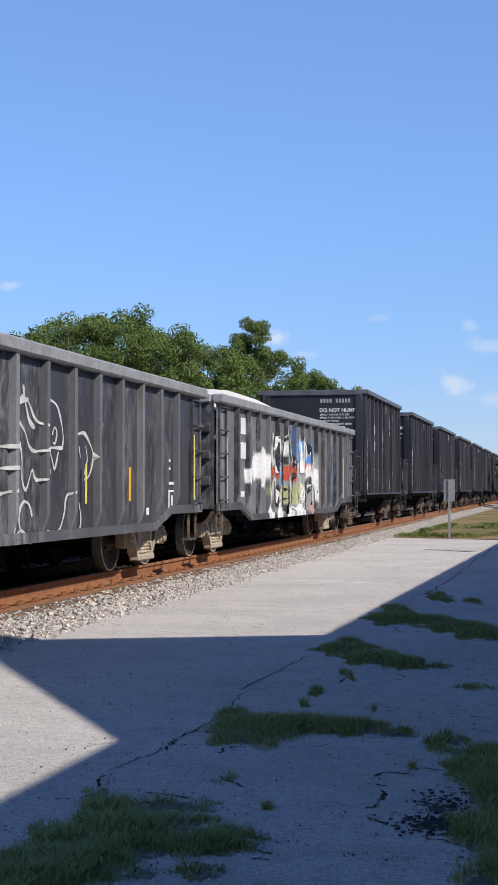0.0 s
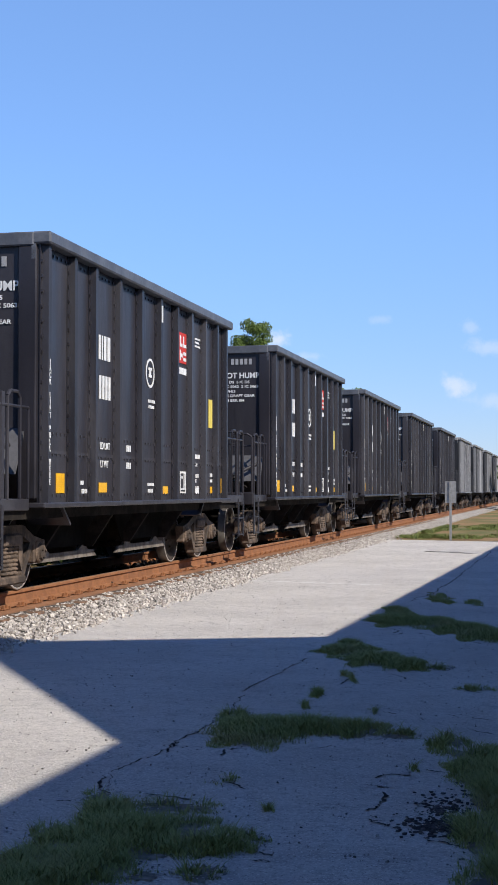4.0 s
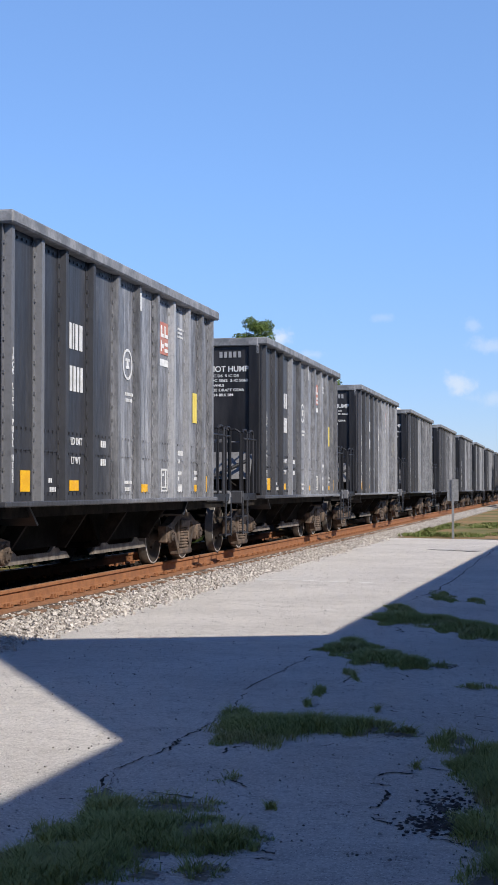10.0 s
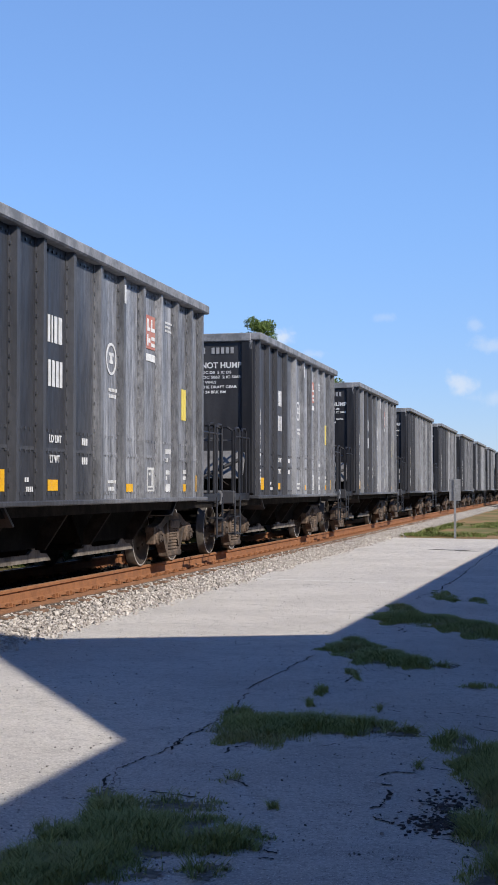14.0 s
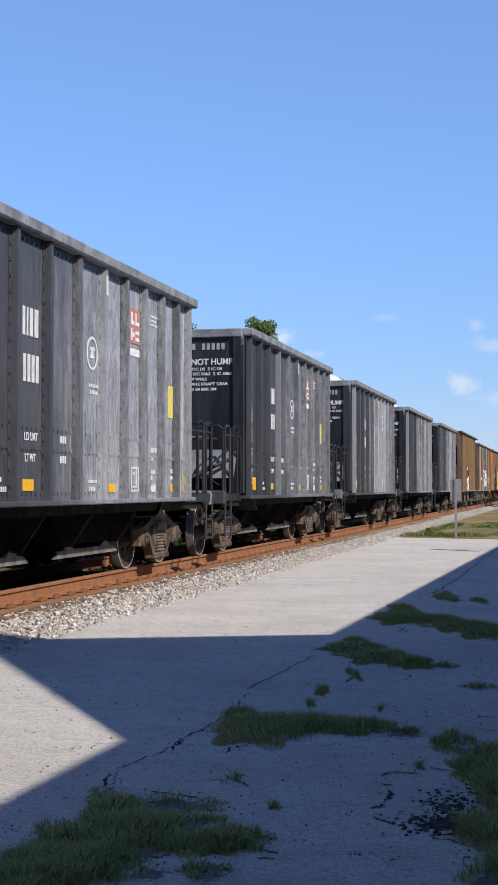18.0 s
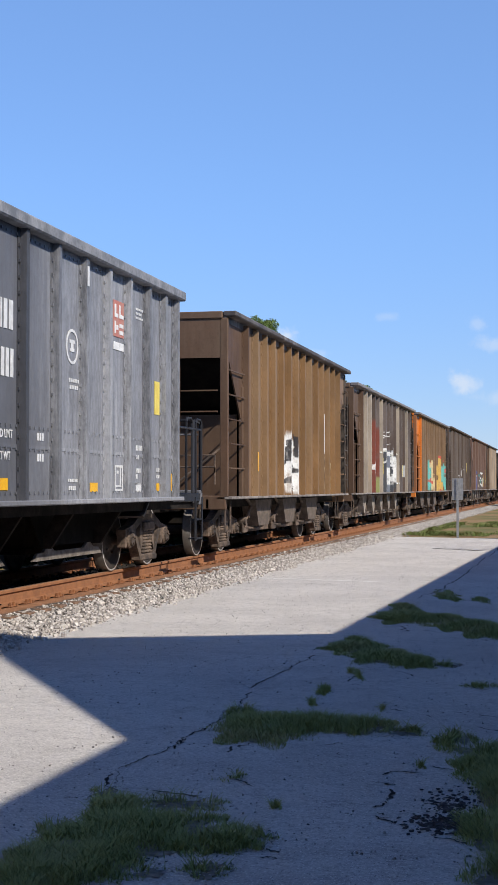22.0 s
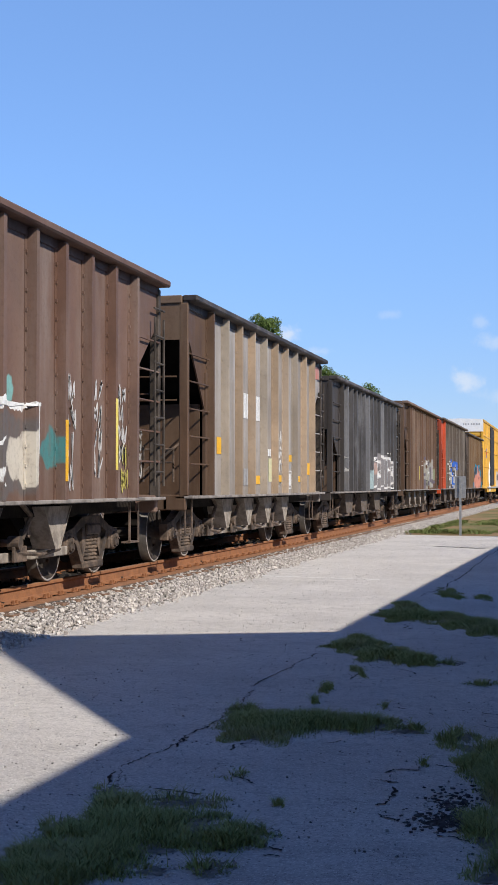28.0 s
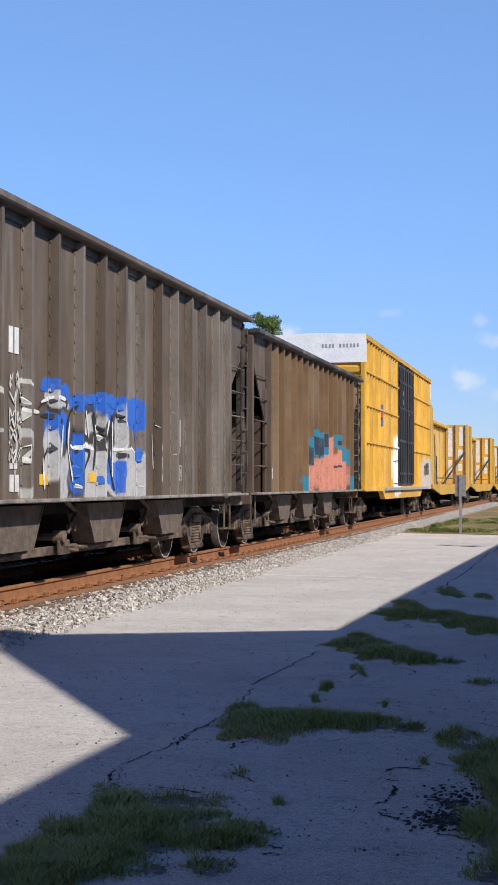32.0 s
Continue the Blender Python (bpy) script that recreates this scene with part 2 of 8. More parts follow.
class Geo:
    """Vertices and faces of one mesh in the making."""

    def __init__(self):
        self.v, self.f, self.m = [], [], []

    def add(self, verts, faces, mat=0):
        n = len(self.v)
        self.v += verts
        self.f += [tuple(i + n for i in q) for q in faces]
        self.m += [mat] * len(faces)
        return self

    def box(self, x0, x1, y0, y1, z0, z1, c=0.0, mat=0):
        """A box, its edges chamfered by c."""
        if c <= 0:
            vs = [(x, y, z) for x in (x0, x1) for y in (y0, y1) for z in (z0, z1)]
            return self.add(vs, [(0, 1, 3, 2), (4, 6, 7, 5), (0, 4, 5, 1), (2, 3, 7, 6), (0, 2, 6, 4), (1, 5, 7, 3)], mat)
        lo, hi, vs, at = (x0, y0, z0), (x1, y1, z1), [], {}
        for i in (0, 1):
            for j in (0, 1):
                for k in (0, 1):
                    p = [(lo, hi)[s][a] for a, s in enumerate((i, j, k))]
                    for a in range(3):
                        q = [p[b] + (0 if b == a else (c if (i, j, k)[b] == 0 else -c)) for b in range(3)]
                        at[i, j, k, a] = len(vs)
                        vs.append(tuple(q))
        fs = []
        for a in range(3):
            b, d = (a + 1) % 3, (a + 2) % 3
            for s in (0, 1):
                ring = []
                for sb, sd in ((0, 0), (1, 0), (1, 1), (0, 1)):
                    key = [0, 0, 0]
                    key[a], key[b], key[d] = s, sb, sd
                    ring.append(at[(*key, a)])
                fs.append(tuple(ring if s else ring[::-1]))
            for sb in (0, 1):
                for sd in (0, 1):
                    k0, k1 = [0, 0, 0], [0, 0, 0]
                    k0[a], k1[a] = 0, 1
                    k0[b] = k1[b] = sb
                    k0[d] = k1[d] = sd
                    q = (at[(*k0, b)], at[(*k1, b)], at[(*k1, d)], at[(*k0, d)])
                    fs.append(q if sb == sd else q[::-1])
        for i in (0, 1):
            for j in (0, 1):
                for k in (0, 1):
                    q = tuple(at[i, j, k, a] for a in range(3))
                    fs.append(q if (i + j + k) % 2 else q[::-1])
        return self.add(vs, fs, mat)

    def prism(self, axis, lo, hi, poly, mat=0):
        """A flat polygon pulled along an axis; poly holds the other two coordinates in order."""
        def at(h, p):
            q = list(p)
            q.insert(axis, h)
            return tuple(q)
        n = len(poly)
        area = sum(poly[i][0] * poly[(i + 1) % n][1] - poly[(i + 1) % n][0] * poly[i][1] for i in range(n))
        if (area < 0) != (axis == 1):
            poly = poly[::-1]
        vs = [at(lo, p) for p in poly] + [at(hi, p) for p in poly]
        fs = [tuple(range(n))[::-1], tuple(range(n, 2 * n))]
        fs += [(i, (i + 1) % n, n + (i + 1) % n, n + i) for i in range(n)]
        return self.add(vs, fs, mat)

    def tube(self, a, b, r, n=8, r2=None, mat=0):
        a, b = Vector(a), Vector(b)
        q = (b - a).to_track_quat("Z", "Y")
        vs = []
        for p, rr in ((a, r), (b, r if r2 is None else r2)):
            vs += [tuple(p + q @ Vector((rr * math.cos(t), rr * math.sin(t), 0))) for t in (2 * math.pi * i / n for i in range(n))]
        fs = [(i, (i + 1) % n, n + (i + 1) % n, n + i) for i in range(n)]
        return self.add(vs, fs + [tuple(range(n))[::-1], tuple(range(n, 2 * n))], mat)

    def path(self, points, r, n=6, mat=0):
        for a, b in zip(points, points[1:]):
            self.tube(a, b, r, n, mat=mat)
        return self

    def lathe(self, axis, centre, profile, n=24, mats=None):
        """A profile of (along, radius) turned about an axis through centre."""
        b, d = (axis + 1) % 3, (axis + 2) % 3
        vs = []
        for h, r in profile:
            for i in range(n):
                t = 2 * math.pi * i / n
                p = list(centre)
                p[axis] += h
                p[b] += r * math.cos(t)
                p[d] += r * math.sin(t)
                vs.append(tuple(p))
        base = len(self.v)
        self.v += vs
        for j in range(len(profile) - 1):
            for i in range(n):
                k = (i + 1) % n
                self.f.append(tuple(base + q for q in (j * n + i, j * n + k, (j + 1) * n + k, (j + 1) * n + i)))
                self.m.append(mats[j] if mats else 0)
        return self

    def mesh(self, name, mats, smooth=False):
        me = bpy.data.meshes.new(name)
        me.from_pydata(self.v, [], self.f)
        for m in mats if isinstance(mats, (list, tuple)) else [mats]:
            me.materials.append(m)
        if len(me.materials) > 1:
            me.polygons.foreach_set("material_index", self.m)
        if smooth:
            me.polygons.foreach_set("use_smooth", [True] * len(me.polygons))
        me.update()
        return me


def part(name, g, mat, parent, label="", smooth=False, m=None):
    """One mesh object under a thing or a part."""
    me = g if isinstance(g, bpy.types.Mesh) else g.mesh(name, mat, smooth)
    ob = new(name, me)
    ob.parent = parent
    if m is not None:
        ob.matrix_basis = m
    if label:
        ob["label"] = label
    return ob


def thing(name, label, category, group="", at=(0, 0, 0), kind=""):
    ob = new(name)
    ob.location = at
    ob.empty_display_size = 0.3
    return tagged(ob, label, category, group, kind)


def letters(words, height, width=1.0, stacked=False):
    """Flat letters as a mesh: x to the right, y up, from the lower left; height of capitals."""
    cu = bpy.data.curves.new("lettering", "FONT")
    cu.body, cu.size, cu.extrude, cu.offset = words, height / 0.70, 0.0025, min(0.006, height * 0.03)
    if stacked:
        cu.align_x, cu.space_line = "CENTER", 0.82
    ob = new("lettering", cu)
    me = bpy.data.meshes.new_from_object(ob.evaluated_get(bpy.context.evaluated_depsgraph_get()))
    bpy.data.objects.remove(ob)
    n = np.empty(len(me.vertices) * 3)
    me.vertices.foreach_get("co", n)
    n = n.reshape(-1, 3)
    n[:, 0] = (n[:, 0] - n[:, 0].min()) * width
    me.vertices.foreach_set("co", n.ravel())
    return me


SIDE = Matrix(((0, 0, 1, 0), (1, 0, 0, 0), (0, 1, 0, 0), (0, 0, 0, 1)))
END = Matrix(((1, 0, 0, 0), (0, 0, -1, 0), (0, 1, 0, 0), (0, 0, 0, 1)))


def write_on(parent, words, height, m, mat, width=1.0, name="lettering"):
    me = letters(words, height, width)
    me.transform(m)
    me.materials.append(mat)
    return part(name, me, None, parent)


def bars(g, x, y, z, wide, high, count, gap=0.3):
    """Plain bars in place of a line of small writing on a side that faces +x."""
    step = wide / count
    for i in range(count):
        g.box(x, x + 0.006, y + i * step, y + (i + 1 - gap) * step, z, z + high)
    return g


# ---- running gear, shared by all the cars ----
def wheelset_mesh():
    g = Geo()
    prof = [(-0.07, 0.0), (-0.07, 0.11), (-0.03, 0.13), (0.0, 0.30), (-0.055, 0.39), (-0.055, 0.43), (-0.055, 0.455), (0.045, 0.462), (0.07, 0.487),
            (0.085, 0.487), (0.085, 0.39), (0.03, 0.32), (0.0, 0.14), (0.03, 0.11), (0.03, 0.0)]
    mats = [0, 0, 0, 0, 0, 1, 2, 2, 0, 0, 0, 0, 0, 0]
    for s in (-1, 1):
        g.lathe(0, (s * 0.75, 0, 0), [(-s * h, r) for h, r in prof], 30, mats)
        for i in range(5):
            t = 2 * math.pi * i / 5
            g.tube((s * 0.80, 0.2 * math.cos(t), 0.2 * math.sin(t)), (s * 0.77, 0.2 * math.cos(t), 0.2 * math.sin(t)), 0.02, 6)
    g.tube((-0.98, 0, 0), (0.98, 0, 0), 0.085, 12)
    return g.mesh("wheelset", [MAT["wheel"], MAT["tread"], MAT["running"]], True)


def side_frame_mesh(mat):
    """A cast side frame: arched top, dipped bottom, two windows, bearing ends; it faces +x and is centred on the bolster."""
    g = Geo()
    x0, x1 = 0.93, 1.07
    g.prism(0, x0, x1, [(-1.08, 0.60), (-0.72, 0.66), (-0.36, 0.80), (0.36, 0.80), (0.72, 0.66), (1.08, 0.60), (1.08, 0.52), (0.70, 0.55),
                        (0.33, 0.68), (-0.33, 0.68), (-0.70, 0.55), (-1.08, 0.52)])
    for s in (-1, 1):
        g.prism(0, x0, x1, [(s * 0.72, 0.60), (s * 0.60, 0.60), (s * 0.28, 0.20), (s * 0.36, 0.14)])
        g.prism(0, x0, x1, [(s * 0.36, 0.74), (s * 0.24, 0.74), (s * 0.24, 0.40), (s * 0.36, 0.22)])
        g.box(x0, x1, s * 0.889 - 0.17, s * 0.889 - 0.10, 0.34, 0.60, 0.012)
        g.box(x0, x1, s * 0.889 + 0.10, s * 0.889 + 0.17, 0.34, 0.58, 0.012)
        g.box(x0 - 0.02, x1 + 0.02, s * 0.889 - 0.12, s * 0.889 + 0.12, 0.50, 0.60, 0.015)
    g.box(x0, x1 + 0.03, -0.40, 0.40, 0.12, 0.22, 0.02)
    g.box(x0 - 0.02, x1 + 0.04, -0.27, 0.27, 0.56, 0.70, 0.02)
    return g.mesh("side_frame", mat)


def bearing_mesh(mat):
    g = Geo()
    g.lathe(0, (1.10, 0, 0), [(-0.14, 0.13), (-0.02, 0.13), (0.0, 0.115), (0.0, 0.10), (0.03, 0.09), (0.03, 0.0)], 16)
    for i in range(3):
        t = 2 * math.pi * i / 3 + 0.4
        g.tube((1.12, 0.055 * math.cos(t), 0.055 * math.sin(t)), (1.15, 0.055 * math.cos(t), 0.055 * math.sin(t)), 0.016, 6)
    return g.mesh("bearing", mat, False)


def spring_mesh(mat):
    """A nest of coil springs under the bolster end."""
    g = Geo()
    for cy in (-0.15, 0.0, 0.15):
        prof = []
        for i in range(7):
            z = 0.23 + i * 0.048
            prof += [(z, 0.052), (z + 0.012, 0.075), (z + 0.026, 0.075), (z + 0.038, 0.052)]
        g.lathe(2, (1.02, cy, 0), prof, 10)
    return g.mesh("spring", mat, True)


def bolster_mesh():
    g = Geo()
    g.box(-1.06, 1.06, -0.2, 0.2, 0.52, 0.72, 0.03)
    g.lathe(2, (0, 0, 0), [(0.72, 0.2), (0.82, 0.2), (0.82, 0.0)], 16)
    for s in (-1, 1):
        g.box(-0.95, 0.95, s * 0.36 - 0.05, s * 0.36 + 0.05, 0.30, 0.40, 0.01)
        for x in (-0.75, 0.75):
            g.box(x - 0.05, x + 0.05, s * 0.40 - 0.03, s * 0.40 + 0.03, 0.28, 0.62, 0.01)
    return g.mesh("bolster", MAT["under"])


GEAR = {"wheelset": wheelset_mesh(), "bolster": bolster_mesh()}
for tone in ("truck", "truck_pale"):
    GEAR["side_frame", tone] = side_frame_mesh(MAT[tone])
    GEAR["bearing", tone] = bearing_mesh(MAT[tone])
    GEAR["spring", tone] = spring_mesh(MAT[tone])
WHEELS = []


def bogie(car, y, tone="truck"):
    """A two-axle truck centred at y on the car: side frames, springs, bearings and two wheelsets that roll."""
    b = part("bogie", GEAR["bolster"], None, car, "rust-brown cast freight truck", m=pose(0, y, 0))
    for turn in (0, 180):
        part("side_frame", GEAR["side_frame", tone], None, b, m=pose(0, 0, 0, 0, 0, turn))
        part("spring", GEAR["spring", tone], None, b, m=pose(0, 0, 0, 0, 0, turn))
        for s in (-1, 1):
            part("bearing", GEAR["bearing", tone], None, b, m=pose(0, s * 0.889, 0.457, 0, 0, turn))
    for s in (-1, 1):
        w = part("wheelset", GEAR["wheelset"], None, b, "steel wheels with bright treads", m=pose(0, s * 0.889, 0.457))
        w["axle"] = s
    return b


def coupler(car, y, way):
    g = Geo()
    g.box(-0.11, 0.11, min(y, y - way * 0.75), max(y, y - way * 0.75), 0.74, 0.98, 0.02)
    g.box(-0.17, 0.13, min(y - way * 0.05, y + way * 0.16), max(y - way * 0.05, y + way * 0.16), 0.68, 1.04, 0.04)
    g.path([(0.25, y - way * 0.5, 0.95), (0.32, y - way * 0.1, 0.55), (0.15, y + way * 0.1, 0.40)], 0.03)
    part("coupler", g, MAT["truck"], car, smooth=False)


def rib_geo(y, z0, z1, wide=0.13, deep=0.12, x=1.50, pitch=0.21):
    """A pressed side post: a hat section with flanges and tapered feet."""
    g = Geo()
    w, q = wide / 2, wide / 2 + 0.05
    for s in (1, -1):
        g.prism(2, z0, z1, [(s * x, y - q), (s * (x + 0.012), y - q), (s * (x + 0.012), y - w), (s * (x + deep), y - w * 0.75),
                            (s * (x + deep), y + w * 0.75), (s * (x + 0.012), y + w), (s * (x + 0.012), y + q), (s * x, y + q)])
        if s == 1:
            near = g
            g = Geo()
    for h in (near, g):
        sign = 1 if h is near else -1
        z = z0 + 0.15
        while z < z1 - 0.1:
            for yy in (y - q + 0.02, y + q - 0.02):
                h.box(min(sign * (x + 0.01), sign * (x + 0.032)), max(sign * (x + 0.01), sign * (x + 0.032)), yy - 0.016, yy + 0.016, z, z + 0.034)
            z += pitch
    return near, g


def ladder(car, name, x, y0, y1, z0, z1, step, mat, face=0):
    """Grab irons in a row up a corner, bent out from the face."""
    g = Geo()
    z = z0
    while z <= z1 + 0.01:
        g.path([(x, y0, z), (x + 0.07, y0, z), (x + 0.07, y1, z), (x, y1, z)], 0.011, 5)
        z += step
    return part(name, g, mat, car)


def chute_geo(y, wide, low, top=1.17, half=1.32, foot=0.22):
    """One discharge hopper under the floor: sloped sides that narrow to a gate."""
    g = Geo()
    a, b = wide / 2, foot
    vs = []
    for z, hy, hx in ((top, a, half), (low, b, half * 0.72)):
        vs += [(-hx, y - hy, z), (hx, y - hy, z), (hx, y + hy, z), (-hx, y + hy, z)]
    g.add(vs, [(0, 1, 2, 3), (7, 6, 5, 4), (0, 4, 5, 1), (1, 5, 6, 2), (2, 6, 7, 3), (3, 7, 4, 0)])
    g.box(-half * 0.76, half * 0.76, y - b - 0.05, y + b + 0.05, low - 0.05, low + 0.03, 0.01)
    for s in (-1, 1):
        g.prism(0, s * half * 0.99 - 0.012, s * half * 0.99 + 0.012, [(y - a, top), (y + a, top), (y + b + 0.1, low + 0.05), (y - b - 0.1, low + 0.05)])
    return g


def load_geo(y0, y1, half, z, rise, seed):
    """Heaped stone: a grid with piles."""
    rnd = np.random.RandomState(seed)
    nx, ny = 10, 40
    vs = []
    for j in range(ny + 1):
        for i in range(nx + 1):
            u, w = i / nx * 2 - 1, j / ny
            h = rise * (1 - abs(u) ** 1.8) * min(1, 0.5 + 9 * w * (1 - w)) * (0.8 + 0.3 * math.sin(w * 9 + seed)) - 0.18 * abs(u) ** 3
            vs.append((u * half, y0 + (y1 - y0) * w, z + h + rnd.uniform(-0.025, 0.025)))
    g = Geo()
    g.add(vs, [(j * (nx + 1) + i, j * (nx + 1) + i + 1, (j + 1) * (nx + 1) + i + 1, (j + 1) * (nx + 1) + i) for j in range(ny) for i in range(nx)])
    return g


# ---- the cars: y runs back along the car from the leading top corner, x out to the side, z up from the rail ----
def side_sheets(car, g_near, g_far, paint):
    part("side_sheet", g_near, paint, car)
    part("side_sheet", g_far, paint, car)


def coal_hopper(label, paint, end_paint, rim, load=0.0, seed=1, faded=False, post_paint=None):
    """A tall black open hopper with walkways and handrails at its ends."""
    LB = 8.95
    POSTS = (0.13, 1.02, 1.80, 2.79, 3.79, 4.74, 5.64, 6.49, 7.36, 8.17, 8.82)
    car = thing("hopper_car", label, "freight car", "black hoppers in the train")
    ink = MAT["grey_white"] if faded else MAT["white"]
    for s in (1, -1):
        g = Geo().box(min(s * 1.50, s * 1.525), max(s * 1.50, s * 1.525), 0.03, LB - 0.03, 1.06, 3.98)
        part("side_sheet", g, paint, car)
        g = Geo().box(min(s * 1.44, s * 1.67), max(s * 1.44, s * 1.67), -0.02, LB + 0.06, 3.97, 4.11, 0.02)
        g.box(min(s * 1.44, s * 1.49), max(s * 1.44, s * 1.49), -0.02, LB + 0.02, 3.80, 3.97)
        part("top_chord", g, rim, car)
        g = Geo().box(min(s * 1.36, s * 1.64), max(s * 1.36, s * 1.64), -0.10, LB + 0.08, 1.005, 1.065, 0.012)
        part("side_sill", g, post_paint or paint, car)
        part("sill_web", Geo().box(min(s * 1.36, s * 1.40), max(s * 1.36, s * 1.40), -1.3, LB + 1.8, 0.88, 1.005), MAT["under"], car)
    for y in POSTS:
        for g in rib_geo(y, 1.065, 3.97, 0.12, 0.085, 1.525, 0.17):
            part("side_post", g, post_paint or paint, car)
    # seam of the two side plates
    for s in (1, -1):
        g = Geo()
        for i in range(63):
            y = 0.16 + i * 0.138
            for z in (1.13, 1.60, 1.84, 3.88):
                g.box(min(s * 1.524, s * 1.54), max(s * 1.524, s * 1.54), y, y + 0.03, z, z + 0.03)
        g.box(min(s * 1.523, s * 1.533), max(s * 1.523, s * 1.533), 0.05, LB - 0.05, 1.62, 1.66)
        part("seam_strip", g, paint, car)
    for y, w in ((0.0, -1), (LB, 1)):
        a, b = sorted((y - w * 0.03, y - w * 0.055))
        g = Geo().box(-1.48, 1.48, a, b, 1.86, 3.97)
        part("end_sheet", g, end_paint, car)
        a, b = sorted((y + w * 0.03, y - w * 0.16))
        part("end_chord", Geo().box(-1.47, 1.47, a, b, 3.95, 4.106, 0.015), rim, car)
        for s in (1, -1):
            a, b = sorted((y + w * 0.02, y - w * 0.10))
            part("corner_post", Geo().box(min(s * 1.28, s * 1.50), max(s * 1.28, s * 1.50), a, b, 1.10, 3.95, 0.015), end_paint, car)
        dusted = Geo().prism(0, -1.36, 1.36, [(y + w * 0.0, 1.90), (y - w * 0.03, 1.90), (y + w * 0.26, 1.38), (y + w * 0.30, 1.38)])
        for x in (-1.0, -0.3, 0.4, 1.1):
            dusted.prism(0, x - 0.012, x + 0.012, [(y + w * 0.02, 1.86), (y + w * 0.29, 1.38), (y + w * 0.02, 1.38)])
        part("dust_apron", dusted, MAT["apron_dust"] if faded else MAT["apron_grey"], car, "dusty grey sloping plate")
        g = Geo().prism(0, -1.44, 1.44, [(y - w * 0.03, 1.80), (y - w * 0.06, 1.82), (y - w * 1.35, 0.80), (y - w * 1.32, 0.78)])
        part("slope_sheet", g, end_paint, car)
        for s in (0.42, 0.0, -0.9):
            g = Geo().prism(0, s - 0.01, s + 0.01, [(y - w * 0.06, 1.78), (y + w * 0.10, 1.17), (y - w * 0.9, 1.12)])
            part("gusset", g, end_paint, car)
        # end platform, longer at the brake end
        deep = 1.35 if w < 0 else 1.85
        a, b = sorted((y + w * deep, y + w * (deep - 0.16)))
        part("end_sill", Geo().box(-1.46, 1.46, a, b, 0.92, 1.16, 0.02), post_paint or end_paint, car)
        for s in (1, -1):
            a, b = sorted((y + w * 0.1, y + w * (deep - 0.16)))
            part("platform_rail", Geo().box(min(s * 1.40, s * 1.46), max(s * 1.40, s * 1.46), a, b, 0.98, 1.11, 0.01), end_paint, car)
        g = Geo()
        for i in range(int(deep / 0.15) - 1):
            a, b = sorted((y + w * (0.15 + i * 0.15), y + w * (0.18 + i * 0.15)))
            g.box(-1.4, 1.4, a, b, 1.08, 1.115)
        part("walkway", g, end_paint, car)
        for s in (1, -1):
            x = s * 1.45
            for p, q in (((x, y + w * (deep - 0.06)), (x, y + w * (deep - 0.42))), ((x, y + w * (deep - 0.62)), (x, y + w * (deep - 0.98))),
                         ((x - s * 0.03, y + w * (deep - 0.03)), (s * 0.98, y + w * (deep - 0.03)))):
                g = Geo().path([(*p, 1.11), (*p, 2.22), ((p[0] * 0.8 + q[0] * 0.2), (p[1] * 0.8 + q[1] * 0.2), 2.28),
                                ((p[0] * 0.2 + q[0] * 0.8), (p[1] * 0.2 + q[1] * 0.8), 2.28), (*q, 2.22), (*q, 1.11)], 0.021, 6)
                part("handrail", g, end_paint, car)
            a, b = sorted((y + w * (deep - 0.46), y + w * (deep - 0.55)))
            part("rail_post", Geo().box(min(x, x - s * 0.02), max(x, x - s * 0.02), a, b, 0.95, 2.26, 0.005), end_paint, car)
            g = Geo().path([(x, y + w * 0.12, 2.12), (x, y + w * (deep - 0.1), 2.12)], 0.018, 6)
            g.path([(x, y + w * 0.12, 2.12), (x, y + w * 0.12, 1.11)], 0.018, 6)
            part("handrail", g, end_paint, car)
            g = Geo()
            a, b = sorted((y + w * (deep - 0.05), y + w * (deep - 0.45)))
            for yy in (a, b):
                g.box(min(s * 1.45, s * 1.47), max(s * 1.45, s * 1.47), yy - 0.03, yy + 0.03, 0.36, 1.05)
            for zz in (0.38, 0.68):
                g.box(min(s * 1.34, s * 1.47), max(s * 1.34, s * 1.47), a, b, zz, zz + 0.025)
            part("step", g, end_paint, car)
        g = Geo().path([(-1.40, y + w * (deep - 0.08), 2.05), (1.40, y + w * (deep - 0.08), 2.05)], 0.018, 6)
        part("cross_rail", g, post_paint or end_paint, car)
        g = Geo().tube((0.2, y + w * 0.95, 1.14), (1.3, y + w * 0.30, 1.72), 0.035, 8)
        part("brace", g, end_paint, car)
        g = Geo().tube((-0.9, y + w * 0.55, 1.30), (-0.35, y + w * 0.55, 1.30), 0.13, 14)
        g.path([(0.3, y + w * 0.5, 1.2), (0.75, y + w * 0.3, 1.5), (1.1, y + w * 0.3, 1.25)], 0.02, 6)
        part("brake_gear", g, MAT["under"], car)
        coupler(car, y + w * (1.86 if w < 0 else 2.05), w)
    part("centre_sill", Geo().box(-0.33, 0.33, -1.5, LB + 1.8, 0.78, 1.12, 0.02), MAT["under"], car)
